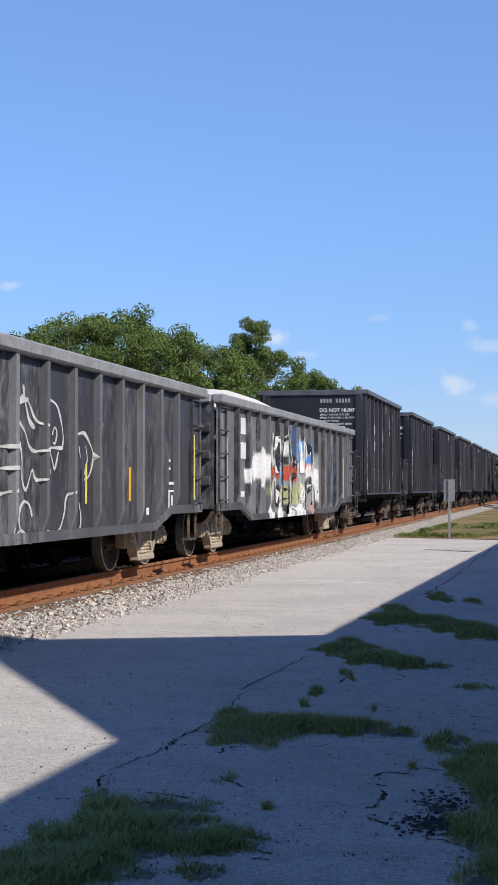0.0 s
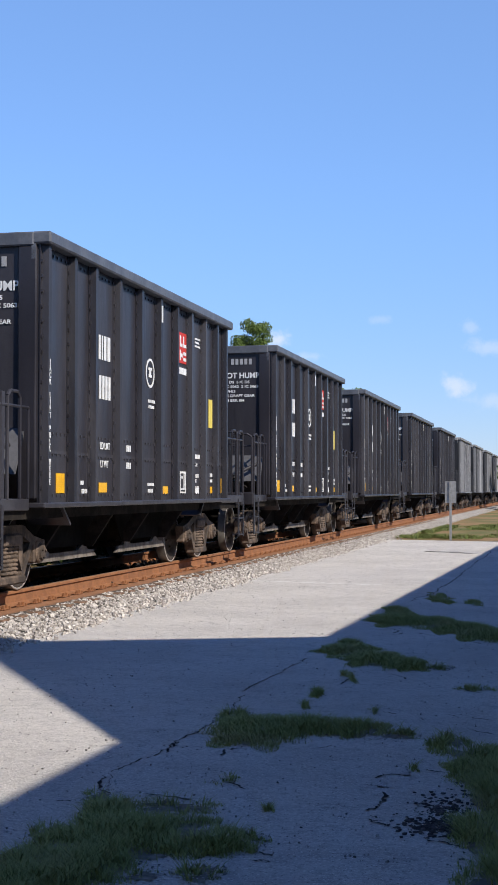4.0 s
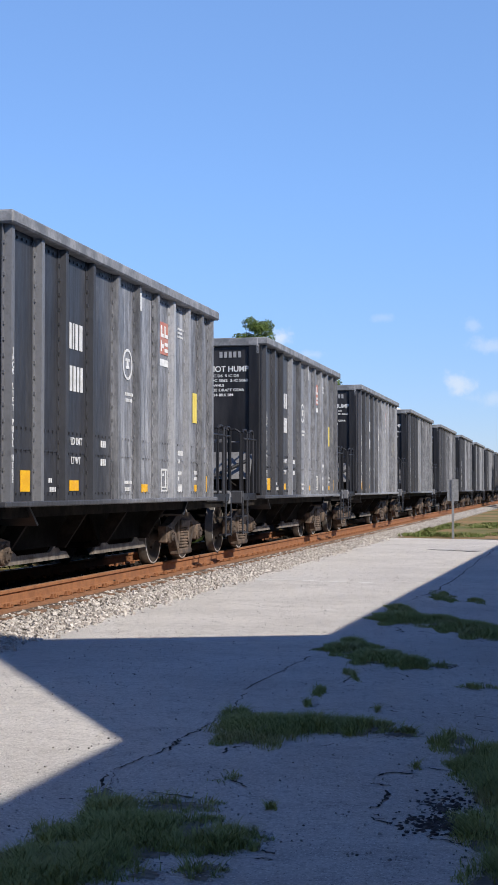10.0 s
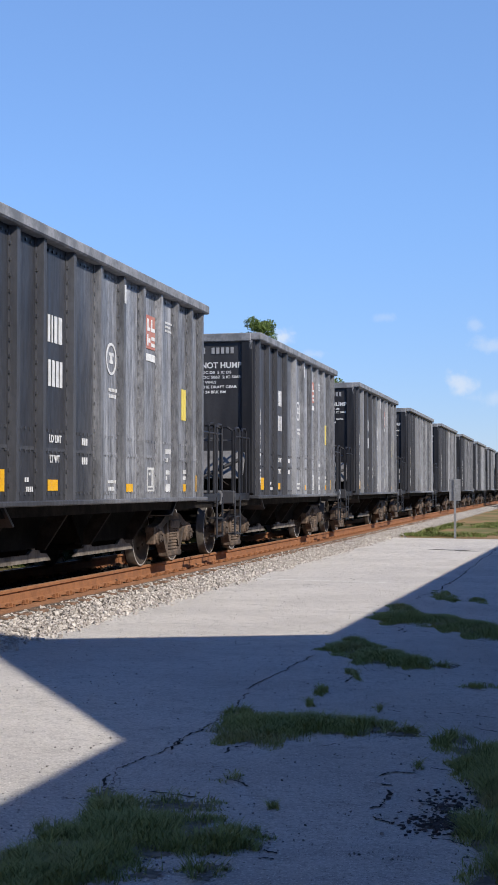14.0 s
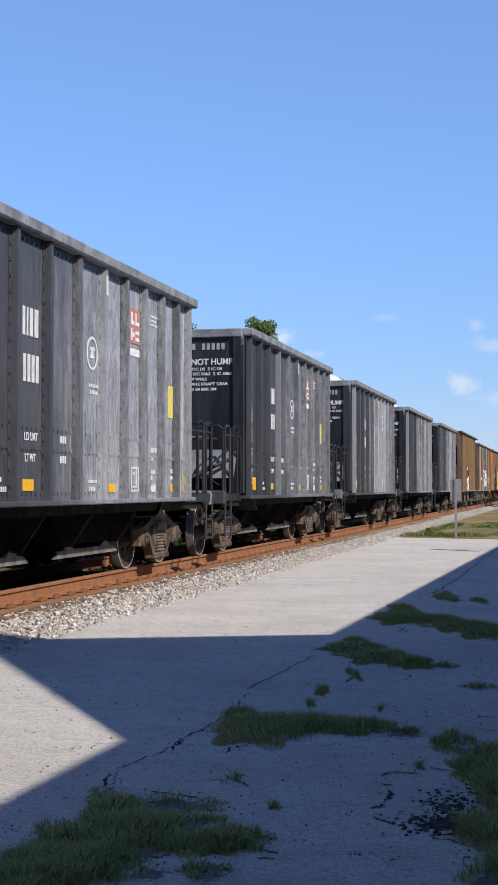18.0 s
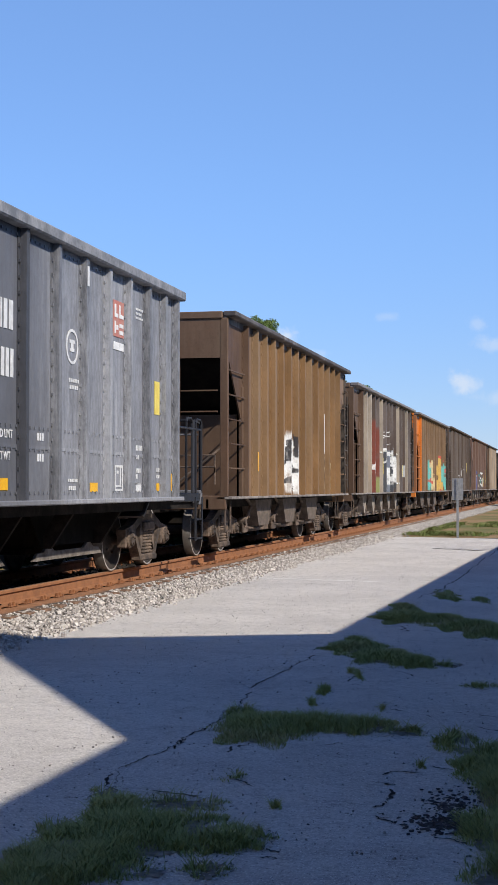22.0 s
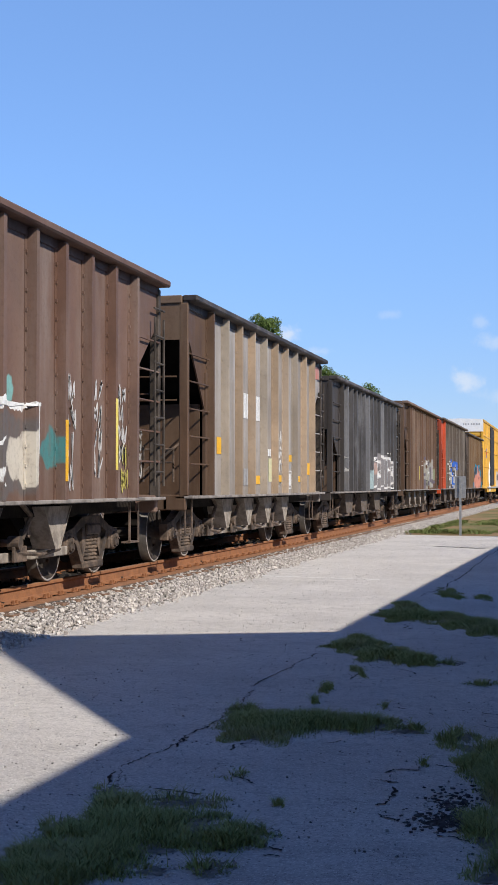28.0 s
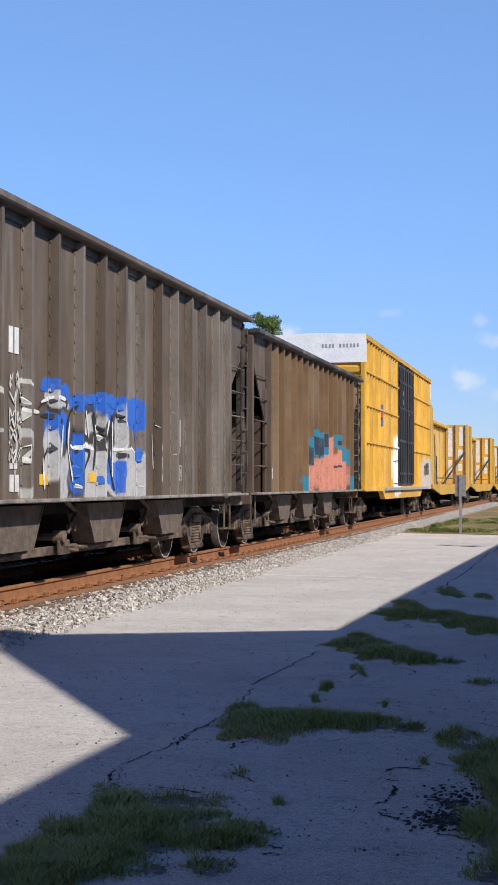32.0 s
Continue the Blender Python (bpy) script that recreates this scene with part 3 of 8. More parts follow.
    for y in (2.62, 6.10):
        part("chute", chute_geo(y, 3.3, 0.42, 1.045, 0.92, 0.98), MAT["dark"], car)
        for s in (1, -1):
            g = Geo().prism(0, min(s * 0.86, s * 0.90), max(s * 0.86, s * 0.90), [(y - 1.30, 0.30), (y + 1.30, 0.30), (y + 1.15, 0.39), (y + 0.95, 0.40), (y + 0.75, 0.50),
                                                (y + 0.55, 0.40), (y - 0.55, 0.40), (y - 0.75, 0.50), (y - 0.95, 0.40), (y - 1.15, 0.39)])
            part("gate", g, MAT["gate_dust"], car)
    for y in (1.5, 3.4, 5.1, 7.0):
        g = Geo().prism(1, y - 0.03, y + 0.03, [(1.20, 1.045), (1.42, 1.045), (1.02, 0.45), (0.80, 0.45)])
        part("brace", g, MAT["under"], car)
    bogie(car, 0.35)
    bogie(car, 9.02)
    if load:
        tagged(part("load", load_geo(0.08, LB - 0.08, 1.46, 3.97, load, seed), MAT["stone_load"], car, "heaped white crushed stone", True))
    # marks on the side, in the bays between the posts
    X = 1.528

    def stencil(pieces, mat, name="stencil"):
        g = Geo()
        for y0, y1, z0, z1 in pieces:
            g.box(X, X + 0.006, y0, y1, z0, z1)
        part(name, g, mat, car)

    def row(y, z, wide, high, n, name="stencil"):
        s = wide / n
        stencil([(y + i * s, y + (i + 0.6) * s, z, z + high) for i in range(n)], ink, name)

    for a, b in ((2.10, 2.17), (2.22, 2.26), (2.31, 2.40), (2.45, 2.56)):
        stencil([(a, b, 2.86, 3.17)], ink, "reporting_mark")
    for words, y, z, wide in (("LD LMT", 2.16, 1.725, 0.40), ("LT WT", 2.18, 1.495, 0.32)):
        me = letters(words, 0.085)
        me.transform(Matrix.Translation((X + 0.004, y, z)) @ SIDE @ Matrix.Diagonal((wide / max(v.co.x for v in me.vertices), 1, 1, 1)))
        me.materials.append(ink)
        part("lettering", me, None, car)
    for i in range(4):
        stencil([(2.12 + i * 0.125, 2.20 + i * 0.125, 2.36, 2.66)], ink, "reporting_mark")
    for y, z, wide, high, n in ((3.28, 1.72, 0.22, 0.085, 3), (3.28, 1.49, 0.22, 0.085, 3), (1.42, 1.27, 0.13, 0.05, 2),
                                (1.46, 1.165, 0.22, 0.055, 4), (4.28, 1.265, 0.34, 0.04, 6), (4.30, 1.17, 0.26, 0.05, 4), (6.95, 1.70, 0.30, 0.07, 5), (6.95, 1.58, 0.14, 0.06, 2),
                                (6.97, 1.40, 0.20, 0.06, 3), (6.96, 1.32, 0.08, 0.06, 1), (6.95, 1.24, 0.22, 0.025, 4),
                                (4.30, 2.44, 0.36, 0.045, 6), (4.32, 2.36, 0.30, 0.045, 5), (6.92, 3.60, 0.36, 0.03, 5), (6.92, 3.54, 0.28, 0.03, 4),
                                (6.92, 3.48, 0.34, 0.03, 5), (7.92, 1.42, 0.20, 0.06, 3), (7.92, 1.33, 0.20, 0.05, 3)):
        row(y, z, wide, high, n)
    stencil([(6.95, 7.17, 1.145, 1.26)], ink)
    g = Geo().lathe(0, (X, 4.40, 2.86), [(0.0, 0.21), (0.006, 0.21), (0.006, 0.175), (0.0, 0.175)], 20)
    part("emblem_ring", g, ink, car)
    stencil([(4.31, 4.49, 2.90, 2.94), (4.33, 4.47, 2.80, 2.84), (4.36, 4.44, 2.84, 2.90)], ink, "emblem")
    stencil([(6.03, 6.36, 1.46, 1.49), (6.03, 6.36, 1.155, 1.18), (6.03, 6.055, 1.18, 1.46), (6.335, 6.36, 1.18, 1.46)], ink, "frame_mark")
    stencil([(6.24, 6.28, 1.23, 1.46), (6.10, 6.18, 1.38, 1.42), (6.08, 6.30, 1.21, 1.23)], ink)
    me = letters("J\nA\nC\nK\n\nL\nI\nF\nT\n\nP\nU\nL\nL\n\nH\nE\nR\nE", 0.055, 1.0, True)
    tall = [v.co.y for v in me.vertices]
    me.transform(Matrix.Translation((1.614, 0.105, 2.62)) @ SIDE @ Matrix.Diagonal((1, 1.42 / (max(tall) - min(tall)), 1, 1)))
    me.materials.append(ink)
    part("jacking_note", me, None, car)
    part("plate", Geo().box(X, X + 0.006, 5.94, 6.41, 3.15, 3.62), MAT["red"] if not faded else MAT["faded_red"], car, "red emblem plate")
    for y, z, w, h in ((5.99, 3.40, 0.06, 0.17), (6.05, 3.40, 0.08, 0.05), (6.18, 3.40, 0.05, 0.17), (6.23, 3.40, 0.13, 0.05), (5.99, 3.19, 0.05, 0.16), (6.06, 3.24, 0.08, 0.06), (6.19, 3.19, 0.16, 0.05), (6.19, 3.28, 0.16, 0.05)):
        part("plate_mark", Geo().box(X + 0.006, X + 0.011, y, y + w, z, z + h), MAT["white"], car)
    part("plate_mark", Geo().box(X, X + 0.006, 5.96, 6.39, 2.98, 3.08), MAT["white"], car)
    part("post_mark", Geo().box(1.611, 1.617, 4.71, 4.77, 3.62, 3.86), ink, car)
    for y0, y1, z0, z1, m in ((0.56, 0.84, 1.17, 1.40, "yellow"), (2.12, 2.44, 1.175, 1.30, "yellow"), (5.06, 5.34, 1.15, 1.26, "yellow"),
                              (7.82, 8.11, 2.23, 2.70, "pale_yellow"), (7.93, 8.12, 1.15, 1.26, "yellow"), (8.68, 8.78, 1.15, 1.40, "yellow")):
        part("reflector", Geo().box(X, X + 0.006, y0, y1, z0, z1), MAT[m], car)
    # writing on the leading end
    def line(words, x, z, h, width):
        me = letters(words, h)
        xs = max(v.co.x for v in me.vertices)
        me.transform(Matrix.Translation((x, 0.020, z)) @ END @ Matrix.Diagonal((width / xs, 1, 1, 1)))
        me.materials.append(MAT["white"])
        part("lettering", me, None, car)
    for i in range(10):
        if i != 4:
            part("reporting_mark", Geo().box(0.24 + i * 0.092, 0.24 + i * 0.092 + 0.058, 0.017, 0.024, 3.73, 3.845), MAT["dim"], car)
    line("DO NOT HUMP", 0.22, 3.458, 0.108, 1.06)
    line("SPRG 7 OC D5  5 IC D5", 0.23, 3.353, 0.050, 0.85)
    line("SPRG 2 OC 5062  2 IC 5063", 0.23, 3.263, 0.050, 1.03)
    line("36 IN 1W WHLS", 0.23, 3.168, 0.050, 0.56)
    line("AAR M901E DRAFT GEAR", 0.23, 3.078, 0.050, 0.96)
    line("AAR NO 24 BRK BM", 0.23, 2.983, 0.050, 0.74)
    return car


def bay_hopper(label, paint, end_paint, length, ribs, chutes, gate, rib_wide=0.12, rib_deep=0.11, marks=(), load=0.0, seed=1, top=4.10, rust_rim=None, rib_paint=None, bulk=None, scribble=None, low_paint=None, plated=False):
    """An older open hopper: corner posts and ladders at the ends, slope sheets going in under the rim."""
    L = length
    car = thing("hopper_car", label, "freight car", "brown and grey hoppers in the train")
    rib_paint = rib_paint or paint
    rib_paints = rib_paint if isinstance(rib_paint, list) else [rib_paint]
    sheet0 = 1.30
    zb = 1.04
    for s in (1, -1):
        x0, x1 = sorted((s * 1.475, s * 1.50))
        g = Geo().prism(0, x0, x1, [(sheet0, zb), (L - sheet0, zb), (L - sheet0, 2.58), (L - 0.24, 3.34), (L - 0.05, 3.34), (L - 0.05, top - 0.1), (sheet0, top - 0.1)])
        part("side_sheet", g, paint, car)
        eave, foot = (2.52, 1.75) if plated else (3.46, 2.30)
        part("end_wing", Geo().prism(0, x0, x1, [(sheet0, foot), (sheet0, top - 0.1), (0.05, top - 0.1), (0.05, eave), (0.20, eave)]), end_paint, car)
        g = Geo().box(min(s * 1.45, s * 1.69), max(s * 1.45, s * 1.69), 0, L, top - 0.095, top, 0.02)
        g.box(min(s * 1.46, s * 1.52), max(s * 1.46, s * 1.52), 0.02, L - 0.02, top - 0.20, top - 0.095)
        part("top_chord", g, PAINT["rim_dark"] if rust_rim else paint, car)
        g = Geo().box(min(s * 1.34, s * 1.62), max(s * 1.34, s * 1.62), 0, L, zb - 0.045, zb, 0.01)
        part("side_sill", g, MAT["sill_dust"], car)
        part("sill_web", Geo().box(min(s * 1.16, s * 1.20), max(s * 1.16, s * 1.20), 0.0, L, zb - 0.2, zb - 0.045), MAT["under"], car)
        for y, w in ((0.0, -1), (L, 1)):
            a, b = sorted((y, y - w * 0.10))
            part("corner_post", Geo().box(min(s * 1.40, s * 1.54), max(s * 1.40, s * 1.54), a, b, zb, top - 0.12, 0.012), (low_paint or end_paint) if w < 0 else MAT["sill"], car)
            g = Geo()
            for yy in (y + w * 0.03, y - w * 0.42):
                g.tube((s * 1.575, yy, zb + 0.15), (s * 1.575, yy, 3.55), 0.018, 6)
            for i in range(7):
                g.tube((s * 1.575, y + w * 0.06, zb + 0.35 + i * 0.38), (s * 1.575, y - w * 0.46, zb + 0.35 + i * 0.38), 0.015, 6)
            if w > 0:
                part("ladder", g, MAT["sill"], car)
            a, b = sorted((y - w * (sheet0 - 0.12), y - w * (sheet0 + 0.04)))
            part("door_post", Geo().box(min(s * 1.46, s * 1.53), max(s * 1.46, s * 1.53), a, b, zb, 3.0, 0.01), (low_paint or end_paint) if w < 0 else paint, car)
            a, b = sorted((y - w * 0.10, y - w * (sheet0 - 0.02)))
            for i in range(5):
                z = 1.55 + 0.42 * i
                g = Geo().path([(s * 1.5, a, z), (s * 1.555, a + 0.02, z - 0.02), (s * 1.555, b - 0.02, z - 0.02), (s * 1.5, b, z)], 0.014, 5)
                part("grab_iron", g, end_paint if w < 0 else paint, car)
            g = Geo()
            for yy in (a + 0.05, a + 0.45):
                g.box(min(s * 1.45, s * 1.47), max(s * 1.45, s * 1.47), yy - 0.02, yy + 0.02, 0.45, zb - 0.07)
            g.box(min(s * 1.35, s * 1.47), max(s * 1.35, s * 1.47), a + 0.03, a + 0.47, 0.43, 0.455)
            part("step", g, MAT["truck"], car)
    step = (L - 2 * sheet0) / (ribs - 1)
    for i in range(ribs):
        for g in rib_geo(sheet0 + 0.06 + i * (step - 0.12 / (ribs - 1)), zb, top - 0.12, rib_wide, rib_deep):
            part("side_post", g, rib_paints[i if len(rib_paints) == ribs else (i * 5 + i // 3) % len(rib_paints)] if i else (end_paint if end_paint is not paint else rib_paints[0]), car)
    for y, w in ((0.0, -1), (L, 1)):
        end_col = end_paint if w < 0 else paint

        def span(p, q, y=y, w=w):
            return sorted((y - w * p, y - w * q))
        a, b = span(0.0, 0.02)
        part("end_sheet", Geo().box(-1.42, 1.42, a, b, 2.56 if plated and w < 0 else 3.42, top - 0.1), end_col, car)
        a, b = span(-0.03, 0.14)
        part("end_chord", Geo().box(-1.45, 1.45, a, b, top - 0.13, top - 0.004, 0.015), end_col, car)
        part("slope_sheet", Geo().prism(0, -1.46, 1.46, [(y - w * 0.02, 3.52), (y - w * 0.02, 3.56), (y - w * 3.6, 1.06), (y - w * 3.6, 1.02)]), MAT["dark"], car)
        a, b = span(1.18, 1.22)
        g = Geo().box(-1.42, 1.42, a, b, zb, 2.50)
        for i in range(6):
            p, q = span(1.15, 1.19)
            g.box(-1.2 + i * 0.45, -1.16 + i * 0.45, p, q, 2.42, 2.46)
        part("bulkhead", g, (bulk or end_col) if w < 0 else end_col, car)
        for x in (-0.62, 0.62):
            a, b = span(0.02, 0.12)
            part("end_post", Geo().box(x - 0.05, x + 0.05, a, b, zb, 3.44, 0.01), end_col, car)
        g = Geo()
        for z in (2.50, 2.86):
            g.path([(-1.36, y - w * 0.02, z), (1.36, y - w * 0.02, z)], 0.014, 5)
        part("end_rail", g, end_col, car)
        a, b = span(0.0, 0.12)
        part("end_sill", Geo().box(-1.5, 1.5, a, b, zb - 0.22, zb + 0.02, 0.015), end_col, car)
        g = Geo()
        for i in range(7):
            p, q = span(0.18 + i * 0.14, 0.21 + i * 0.14)
            g.box(-1.35, 1.35, p, q, zb - 0.03, zb)
        part("walkway", g, MAT["under"], car)
        g = Geo()
        for z in (1.55, 1.75):
            g.path([(-1.3, y - w * 0.05, z - 0.3), (-1.3, y - w * 0.05, z), (1.3, y - w * 0.05, z), (1.3, y - w * 0.05, z - 0.3)], 0.016, 6)
        g.tube((-0.6, y - w * 0.75, 1.42), (0.1, y - w * 0.75, 1.42), 0.15, 14)
        g.path([(0.35, y - w * 0.7, 1.2), (1.15, y - w * 1.1, 1.9)], 0.02, 6)
        part("brake_gear", g, MAT["truck"], car)
        coupler(car, y + w * 0.62, w)
    part("centre_sill", Geo().box(-0.33, 0.33, -0.3, L + 0.3, 0.76, 1.09, 0.02), MAT["under"], car)
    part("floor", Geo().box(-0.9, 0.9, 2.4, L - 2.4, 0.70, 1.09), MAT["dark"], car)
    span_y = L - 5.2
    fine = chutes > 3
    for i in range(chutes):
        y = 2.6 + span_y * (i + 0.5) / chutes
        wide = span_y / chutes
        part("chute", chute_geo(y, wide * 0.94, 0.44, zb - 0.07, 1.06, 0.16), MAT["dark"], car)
        for s in (1, -1):
            q = min(0.46, wide * 0.25) if fine else 0.80
            lo = 0.06 if fine else 0.46
            g = Geo().prism(0, min(s * 1.30, s * 1.33), max(s * 1.30, s * 1.33), [(y - q, zb - 0.08), (y + q, zb - 0.08), (y + lo, 0.46), (y - lo, 0.46)])
            part("chute_plate", g, gate, car)
            for e in (-1, 1):
                g = Geo().prism(0, min(s * 1.06, s * 1.345), max(s * 1.06, s * 1.345), [(y + e * q, zb - 0.08), (y + e * (q + 0.025), zb - 0.08), (y + e * (lo + 0.025), 0.46), (y + e * lo, 0.46)])
                part("chute_flange", g, gate, car)
        g = Geo().tube((-1.1, y - wide * 0.42, 0.56), (1.15, y - wide * 0.42, 0.56), 0.045, 8)
        for s in (1, -1):
            g.tube((s * 1.1, y - wide * 0.42, 0.56), (s * 1.24, y - wide * 0.42, 0.56), 0.08, 12)
            g.tube((s * 1.12, y - wide * 0.28, 0.66), (s * 1.22, y - wide * 0.28, 0.66), 0.05, 10)
            g.box(min(s * 1.16, s * 1.20), max(s * 1.16, s * 1.20), y - wide * 0.42 - 0.08, y - wide * 0.42 + 0.30, 0.34, 0.52, 0.01)
            g.path([(s * 1.2, y - wide * 0.36, 0.6), (s * 1.26, y - wide * 0.30, 0.86), (s * 1.24, y - wide * 0.44, 1.02)], 0.03, 6)
            g.path([(s * 1.18, y - wide * 0.42, 0.45), (s * 1.22, y - wide * 0.1, 0.40), (s * 1.2, y + wide * 0.2, 0.44)], 0.025, 6)
        part("gate", g, MAT["truck"], car)
    for s in (1, -1):
        part("gate_rail", Geo().box(min(s * 1.05, s * 1.11), max(s * 1.05, s * 1.11), 2.7, L - 2.7, 0.34, 0.45, 0.01), gate if fine else MAT["truck"], car)
    if scribble:
        rnd = random.Random(5)
        g = Geo()
        for row in range(3):
            for col in range(4):
                cx, cz, at = 0.35 + col * 0.25, 2.2 - row * 0.38, []
                for j in range(9):
                    a = j * 0.9 + rnd.uniform(-0.5, 0.5)
                    at.append((cx + 0.10 * math.cos(a) + rnd.uniform(-0.03, 0.03), 1.16, cz + 0.15 * math.sin(a) + rnd.uniform(-0.04, 0.04)))
                g.path(at, 0.012, 4)
        part("tag", g, scribble, car, "pale green sprayed tag")
    bogie(car, 1.65)
    bogie(car, L - 1.65)
    if load:
        part("load", load_geo(0.4, L - 0.4, 1.42, top - 0.25, load, seed), MAT["stone_load"], car, "heaped white crushed stone", True)
    X = 1.503
    post_y = [sheet0 + 0.06 + i * (step - 0.12 / (ribs - 1)) for i in range(ribs)]
    lag = 0.40 if rib_deep > 0.105 else 0.32
    for kind, y0, y1, z0, z1, m in marks:
        g = Geo()
        if kind in ("block", "bars"):
            y0, y1 = y0 + lag, y1 + lag
        if kind == "box":
            for a, b, c, d in ((y0, y1, z0, z0 + 0.02), (y0, y1, z1 - 0.02, z1), (y0, y0 + 0.02, z0 + 0.02, z1 - 0.02), (y1 - 0.02, y1, z0 + 0.02, z1 - 0.02)):
                g.box(X, X + 0.006, a, b, c, d)
            bars(g, X, y0 + 0.05, z0 + 0.06, y1 - y0 - 0.10, z1 - z0 - 0.12, 3, 0.28)
        elif kind == "ink":
            bars(g, X + 0.007, y0, z0, y1 - y0, z1 - z0, 2, 0.4)
        elif kind == "row":
            bars(g, X, y0, z0, y1 - y0, z1 - z0, max(1, round((y1 - y0) / 0.14)), 0.28)
        elif kind in ("block", "plate"):
            g.box(X, X + 0.006, y0, y1, z0, z1)
        elif kind == "bars":
            n = max(1, round((y1 - y0) / 0.16))
            bars(g, X, y0, z0, y1 - y0, z1 - z0, n, 0.28)
        elif kind == "post":
            yc = min(post_y, key=lambda p: abs(p - (y0 + y1) / 2))
            g.box(1.50 + rib_deep, 1.506 + rib_deep, yc - 0.042, yc + 0.042, z0, z1)
        part({"block": "panel", "plate": "panel", "bars": "stencil", "row": "stencil", "ink": "stencil", "box": "stencil", "post": "reflector"}[kind], g, MAT[m], car)
    return car


def gondola(label, paint, length, marks=(), load=0.4, seed=3, first_post=1.0, post_paint=None):
    """A low open car with a deep fish-belly side and heavy posts."""
    L = length
    car = thing("gondola_car", label, "freight car", "gondolas in the train")
    top = 2.82
    for s in (1, -1):
        x0, x1 = sorted((s * 1.47, s * 1.495))
        g = Geo().prism(0, x0, x1, [(0.05, 0.82), (1.9, 0.82), (2.8, 0.60), (L - 2.8, 0.60), (L - 1.9, 0.82), (L - 0.05, 0.82), (L - 0.05, top - 0.05), (0.05, top - 0.05)])
        part("side_sheet", g, paint, car)
        part("top_chord", Geo().box(min(s * 1.40, s * 1.62), max(s * 1.40, s * 1.62), 0, L, top - 0.16, top, 0.025), MAT["chord"], car)
        g = Geo().prism(0, min(s * 1.495, s * 1.53), max(s * 1.495, s * 1.53), [(1.9, 0.82), (2.8, 0.60), (L - 2.8, 0.60), (L - 1.9, 0.82), (L, 0.82), (L, 0.95), (L - 1.85, 0.95), (L - 2.7, 0.72), (2.7, 0.72), (1.85, 0.95), (0, 0.95), (0, 0.82)])
        part("side_sill", g, paint, car)
        n = 15
        for i in range(n):
            y = first_post + i * 0.967
            lo = 0.66 if 2.7 < y < L - 2.7 else 0.86
            g = Geo().prism(0, min(s * 1.495, s * 1.58), max(s * 1.495, s * 1.58), [(y - 0.05, lo + 0.25), (y + 0.05, lo + 0.25), (y + 0.05, top - 0.16), (y - 0.05, top - 0.16)])
            g.add([(s * 1.495, y - 0.05, lo + 0.25), (s * 1.58, y - 0.05, lo + 0.25), (s * 1.58, y + 0.05, lo + 0.25), (s * 1.495, y + 0.05, lo + 0.25), (s * 1.495, y - 0.05, lo), (s * 1.495, y + 0.05, lo)],
                  [(0, 4, 1), (1, 4, 5, 2), (2, 5, 3)])
            part("side_post", g, post_paint or paint, car)
        for y, w in ((0.0, -1), (L, 1)):
            a, b = sorted((y - w * 0.12, y - w * 0.62))
            g = Geo()
            for i in range(5):
                z = 1.0 + i * 0.40
                g.path([(s * 1.49, a, z), (s * 1.57, a, z), (s * 1.57, b, z), (s * 1.49, b, z)], 0.016, 5)
            for yy in (a, b):
                g.box(min(s * 1.50, s * 1.53), max(s * 1.50, s * 1.53), yy - 0.025, yy + 0.025, 0.85, top - 0.2)
            part("ladder", g, paint, car)
            g = Geo().box(min(s * 1.43, s * 1.46), max(s * 1.43, s * 1.46), a, a + 0.05, 0.40, 0.85)
            g.box(min(s * 1.43, s * 1.46), max(s * 1.43, s * 1.46), b - 0.05, b, 0.40, 0.85)
            g.box(min(s * 1.34, s * 1.46), max(s * 1.34, s * 1.46), a, b, 0.38, 0.41)
            part("step", g, MAT["truck"], car)
    for y, w in ((0.0, -1), (L, 1)):
        a, b = sorted((y, y - w * 0.05))
        g = Geo().box(-1.44, 1.44, a, b, 0.85, top - 0.1)
        for z in (1.25, 1.7, 2.15):
            p, q = sorted((y + w * 0.10, y))
            g.box(-1.4, 1.4, p, q, z, z + 0.16, 0.02)
        part("end_sheet", g, paint, car)
        a, b = sorted((y - w * 0.08, y + w * 0.08))
        part("end_chord", Geo().box(-1.40, 1.40, a, b, top - 0.15, top - 0.004, 0.02), MAT["chord"], car)
        coupler(car, y + w * 0.60, w)
    part("floor", Geo().box(-1.41, 1.41, 0.05, L - 0.05, 0.95, 1.05), MAT["under"], car)
    part("centre_sill", Geo().box(-0.33, 0.33, -0.2, L + 0.2, 0.62, 0.95, 0.02), MAT["under"], car)
    bogie(car, 1.75, "truck_pale")
    bogie(car, L - 1.75, "truck_pale")
    part("load", load_geo(0.2, L - 0.2, 1.38, top - 0.1, load, seed), MAT["stone_load"], car, "heaped white crushed stone", True)
    for y0, y1, z0, z1, m, post in marks:
        x = 1.58 if post else 1.497
        part("reflector" if "yellow" in m else "stencil", Geo().box(x, x + 0.006, y0, y1, z0, z1), MAT[m], car)
    return car


